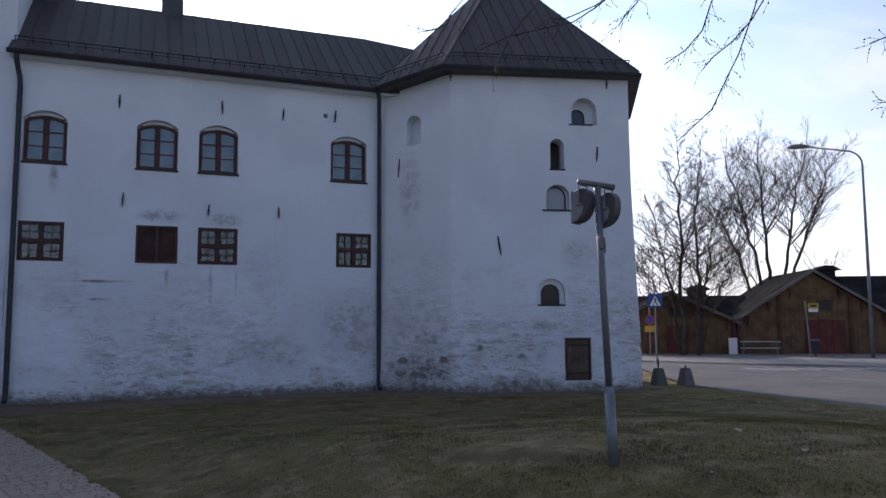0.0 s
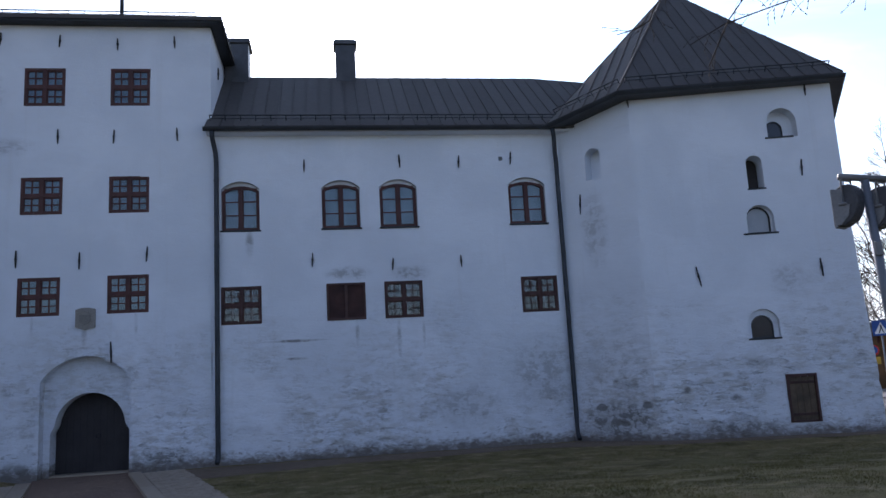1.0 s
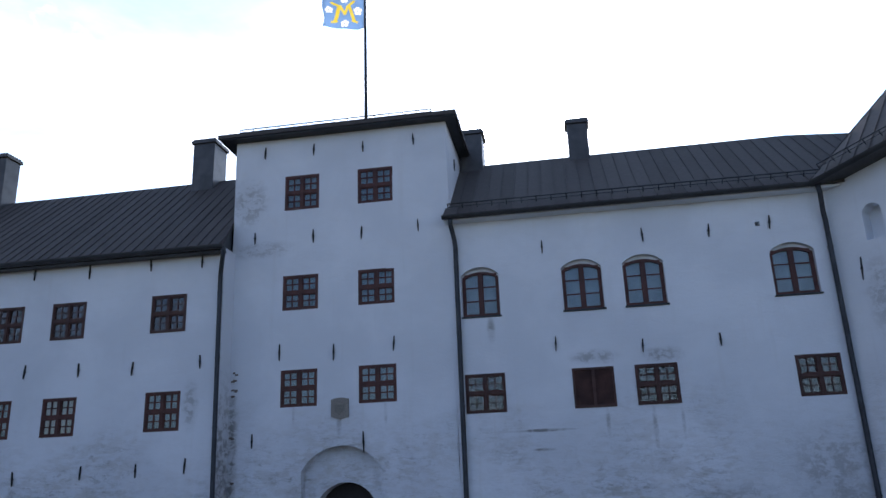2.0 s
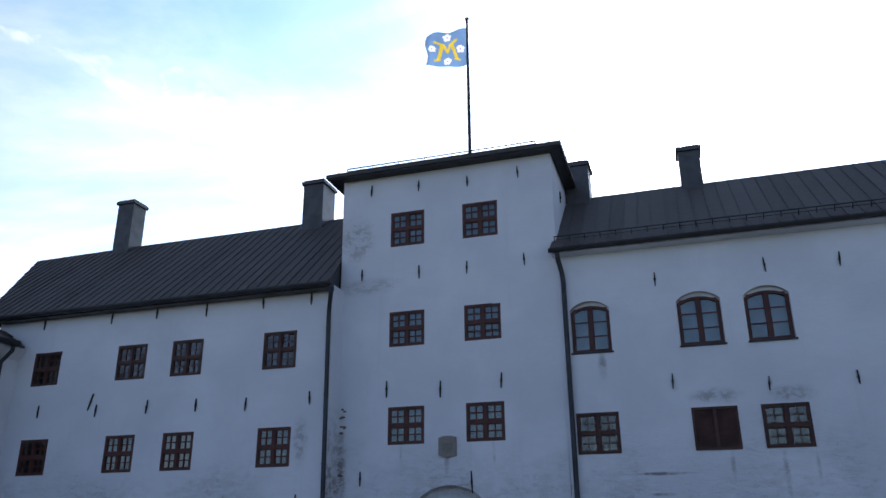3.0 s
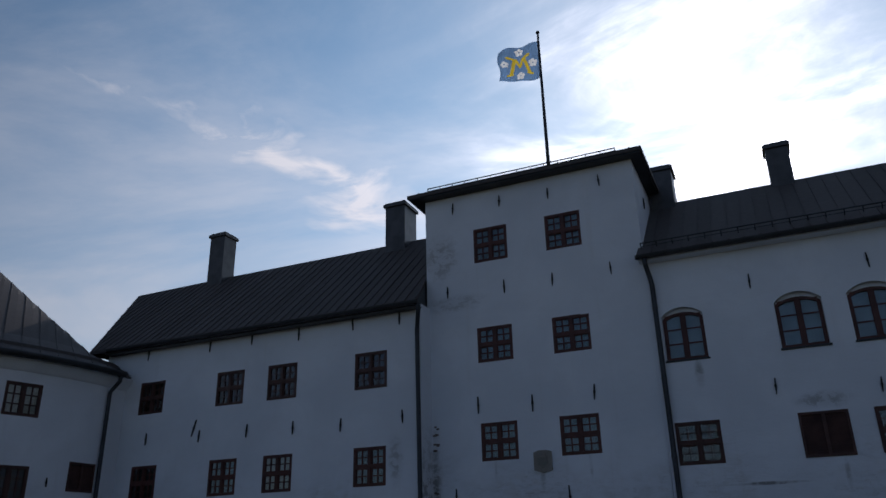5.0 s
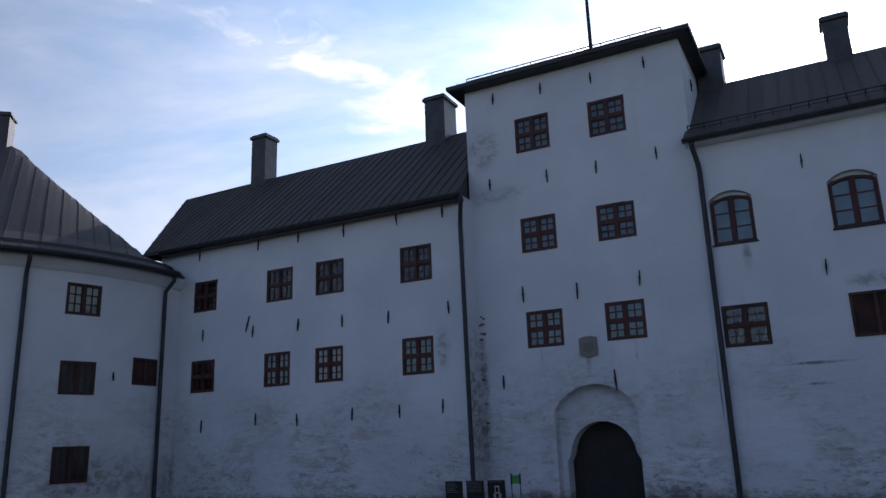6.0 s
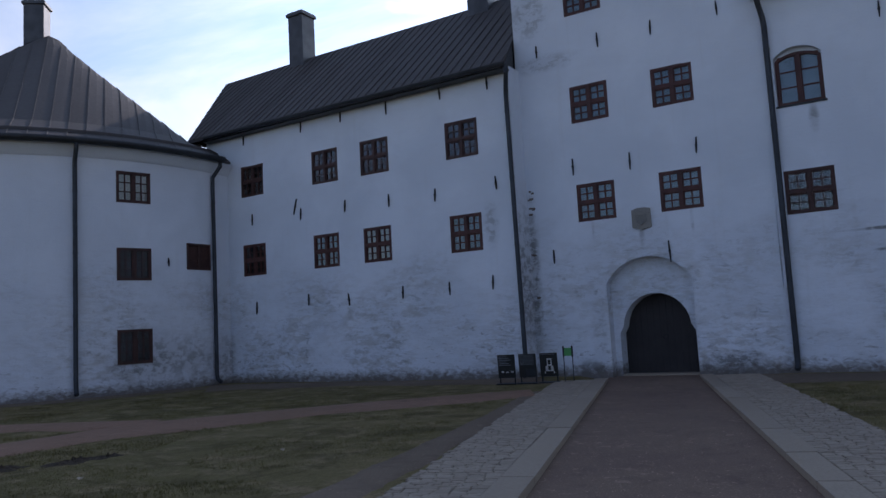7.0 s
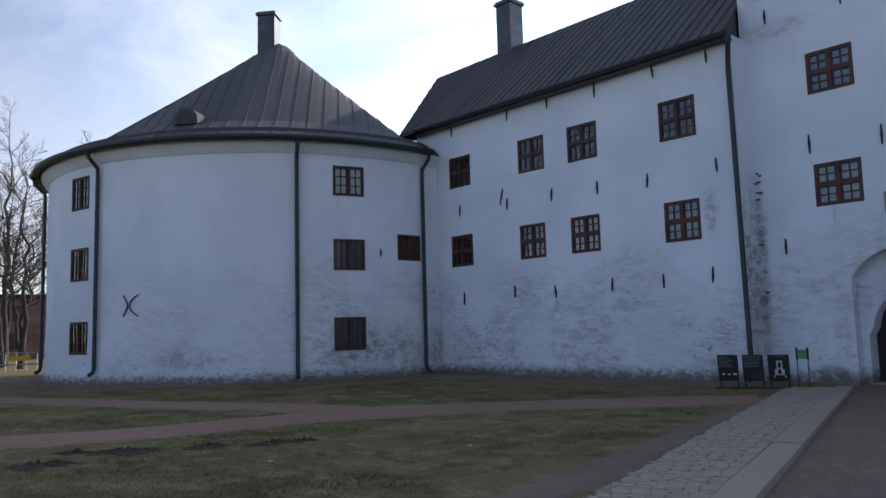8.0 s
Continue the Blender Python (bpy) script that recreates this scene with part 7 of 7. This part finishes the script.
    tagged(part("bud_cluster", limb_mesh([(q, q + e * 0.024, 0.0075, 0.004, 5) for q, e in buds], "bud_cluster", BARK), None, t, "small dark buds"), kind="stuff")


near_tree()

# ---- beyond the round tower ----


def far_building():
    t = thing("brick_building", "distant low red-brick building behind bare trees", "building", (-78, 22, 0))
    m = facing(-76.0, 21.0, 0, 0.97, -0.22)
    bm = bmesh.new()
    box(bm, -22, 22, 0, 9, -0.5, 5.4)
    wall = part("wall", bm, BRICK_FAR, t, "", m)
    bm = bmesh.new()
    box(bm, -22.3, 22.3, -0.4, 9.4, 5.4, 5.75, 0.05)
    part("roof", bm, FELT, t, "", m)
    for k in range(14):
        for z in (0.9, 3.3):
            bm = bmesh.new()
            x = -20.5 + 3.1 * k
            box(bm, x, x + 1.3, -0.06, 0.02, z, z + 1.4)
            w = part("window", bm, SHED_TRIM, t, "", m)
            bm = bmesh.new()
            box(bm, x + 0.1, x + 1.2, -0.08, -0.062, z + 0.1, z + 1.3)
            part("pane", bm, DARK_ROOM, w, "", m)


far_building()


def fence():
    t = thing("fence", "low white railing with red and yellow banners", "fence", (-46, 12, 0))
    m = facing(-46.5, 13.0, 0, 0.97, -0.22)
    for z in (0.35, 0.95):
        bm = bmesh.new()
        tube(bm, ((-9, 0, z), (9, 0, z)), 0.035, 6)
        part("rail", bm, GALV, t, "", m)
    for k in range(37):
        bm = bmesh.new()
        x = -9 + 0.5 * k
        tube(bm, ((x, 0, -0.05), (x, 0, 1.0)), 0.022, 6)
        part("post", bm, WHITE_PAINT, t, "", m)
    for k, (x, mat) in enumerate(((-6.5, SIGN_RED), (-4.6, SIGN_YELLOW), (-2.8, SIGN_RED), (-0.9, SIGN_YELLOW), (0.8, SIGN_RED), (2.6, SIGN_YELLOW))):
        bm = bmesh.new()
        box(bm, x, x + 1.1, -0.06, -0.045, 0.55, 0.82)
        part("banner", bm, mat, t, "", m)


fence()

# ---- kerbs and cobbles beside the drive ----


def kerb_line(a, b, width, side, name, label):
    """Long flat kerb stones end to end; side: +1 the stones lie to the right of the line, -1 to the left."""
    d = (b - a).normalized()
    o = Vector((-d.y, d.x)) * side
    k = tagged(new(name), label, "kerb", kind="structure")
    PLACE[k] = Matrix()
    s, rng = -2.0, random.Random(50 + side)
    while s < 26:
        ln = rng.uniform(1.5, 2.3)
        p, q = a + d * s, a + d * (s + ln - 0.012)
        bm = bmesh.new()
        w = width + rng.uniform(-0.015, 0.015)
        base = [p, q, q + o * w, p + o * w]
        lift = rng.uniform(-0.006, 0.006) + 0.035
        lo = [bm.verts.new((c.x, c.y, level(c.x, c.y) - 0.12)) for c in base]
        mid_ = (p + q) / 2 + o * w / 2
        hi = [bm.verts.new((c.x + (mid_.x - c.x) * 0.012, c.y + (mid_.y - c.y) * 0.012, level(c.x, c.y) + lift)) for c in base]
        bm.faces.new(hi)
        for i in range(4):
            bm.faces.new((lo[i], lo[(i + 1) % 4], hi[(i + 1) % 4], hi[i]))
        part("kerb_stone", bm, KERB, k)
        s += ln


dr = (KR1 - KR0).normalized()
dl = (KL1 - KL0).normalized()
kerb_line(KR0, KR1, 0.33, 1, "kerb_right", "flat granite kerb along the drive")
kerb_line(KL0, KL1, 0.36, -1, "kerb_left", "flat granite kerb along the drive")


def cobbles(a, d, o, inner, outer, name, label, seed, near):
    """Uneven setts in rows across a strip; those nearest are single stones, the rest one mesh."""
    rng = random.Random(seed)
    k = tagged(new(name), label, "cobbles", kind="structure")
    PLACE[k] = Matrix()
    rest_v, rest_f = [], []
    singles = 0
    s = -1.6
    bed = bmesh.new()
    while s < 24.5:
        row = rng.uniform(0.085, 0.12)
        t = inner
        end = outer + rng.uniform(-0.03, 0.03)
        while t < end - 0.05:
            w = min(rng.uniform(0.13, 0.21), end - t)
            g = 0.004
            skew = rng.uniform(-0.012, 0.012)
            corners = [a + d * (s + g + skew) + o * (t + g), a + d * (s + row - g) + o * (t + g), a + d * (s + row - g + skew) + o * (t + w - g), a + d * (s + g) + o * (t + w - g)]
            c = sum(corners, Vector((0, 0))) / 4
            z = level(c.x, c.y) + 0.03 + rng.uniform(-0.004, 0.004)
            tilt = Vector((rng.uniform(-0.05, 0.05), rng.uniform(-0.05, 0.05)))
            vs = [Vector((p.x, p.y, z - 0.07)) for p in corners]
            vs += [Vector((p.x, p.y, z - 0.008 + (p - c).dot(tilt))) for p in corners]
            vs += [Vector((c.x + (p.x - c.x) * 0.88, c.y + (p.y - c.y) * 0.88, z + (p - c).dot(tilt))) for p in corners]
            fs = [(0, 1, 5, 4), (1, 2, 6, 5), (2, 3, 7, 6), (3, 0, 4, 7), (4, 5, 9, 8), (5, 6, 10, 9), (6, 7, 11, 10), (7, 4, 8, 11), (8, 9, 10, 11)]
            if near[0] < s < near[1] and singles < 290:
                me = bpy.data.meshes.new("cobble")
                me.from_pydata(vs, [], fs)
                me.materials.append(COBBLE)
                part("cobble", me, None, k)
                singles += 1
            else:
                n = len(rest_v)
                rest_v += vs
                rest_f += [tuple(i + n for i in f) for f in fs]
            t += w
        s += row
    me = bpy.data.meshes.new("cobble_bed")
    me.from_pydata(rest_v, [], rest_f)
    me.materials.append(COBBLE)
    tagged(part("cobble_bed", me, None, k), kind="stuff")
    pl = [a + d * (-1.7 + 0.5 * i) for i in range(53)]
    ribbon(bed, [p + o * (inner - 0.02) for p in pl], [p + o * (outer - 0.03) for p in pl], 0.017, 0.05)
    part("bedding", bed, JOINT_SAND, k)


cobbles(KR0, dr, Vector((-dr.y, dr.x)), 0.335, 1.42, "cobbles_right", "uneven grey granite setts beside the drive", 61, (8.0, 12.6))
cobbles(KL0, dl, -Vector((-dl.y, dl.x)), 0.365, 1.36, "cobbles_left", "uneven grey granite setts beside the drive", 62, (8.2, 13.0))

# ---- grass ----


def grass_tufts():
    rng = random.Random(70)
    verts, faces = [], []

    def tuft(x, y, h):
        z = level(x, y)
        for _ in range(3):
            a = rng.uniform(0, 6.28)
            px, py = x + rng.uniform(-0.04, 0.04), y + rng.uniform(-0.04, 0.04)
            hh = h * rng.uniform(0.6, 1.3)
            lean = rng.uniform(0.2, 0.9) * hh
            c, s = math.cos(a), math.sin(a)
            n = len(verts)
            verts.extend([(px - s * 0.005, py + c * 0.005, z - 0.01), (px + s * 0.005, py - c * 0.005, z - 0.01), (px + c * lean, py + s * lean, z + hh)])
            faces.append((n, n + 1, n + 2))

    count = 0
    while count < 110000:
        if rng.random() < 0.55:
            y = 4.5 + 18 * rng.random() ** 1.3
            x0 = line_x(KR0, KR1, y) + 1.5
            x = rng.uniform(x0, 18.3)
            if y > 22.2 or noise.noise(Vector((x * 0.5, y * 0.5, 0))) < -0.35:
                continue
        else:
            y = 5.5 + 15 * rng.random() ** 1.4
            x = rng.uniform(-24, line_x(KL0, KL1, y) - 2.2)
            if noise.noise(Vector((x * 0.5, y * 0.5, 0))) < -0.3:
                continue
            # keep the trodden trails free
            if -14.2 < x < -10.9 and y < 14.5 and x > -13.5 + 0.05 * (y - 8) and x < -11.7:
                continue
            if abs((x + 11.3) * 0.76 - (y - 15.5) * 0.65) < 1.0 and y > 13:
                continue
            if abs((y - 12.6) - (x + 16.5) * 0.38) < 0.72 and x < -12:
                continue
        tuft(x, y, rng.uniform(0.014, 0.034))
        count += 1
    me = bpy.data.meshes.new("grass")
    me.from_pydata(verts, [], faces)
    me.materials.append(BLADE)
    ob = put(new("grass", me), None)
    tagged(ob, "short spring grass blades, green and straw brown", "grass", kind="stuff")


grass_tufts()
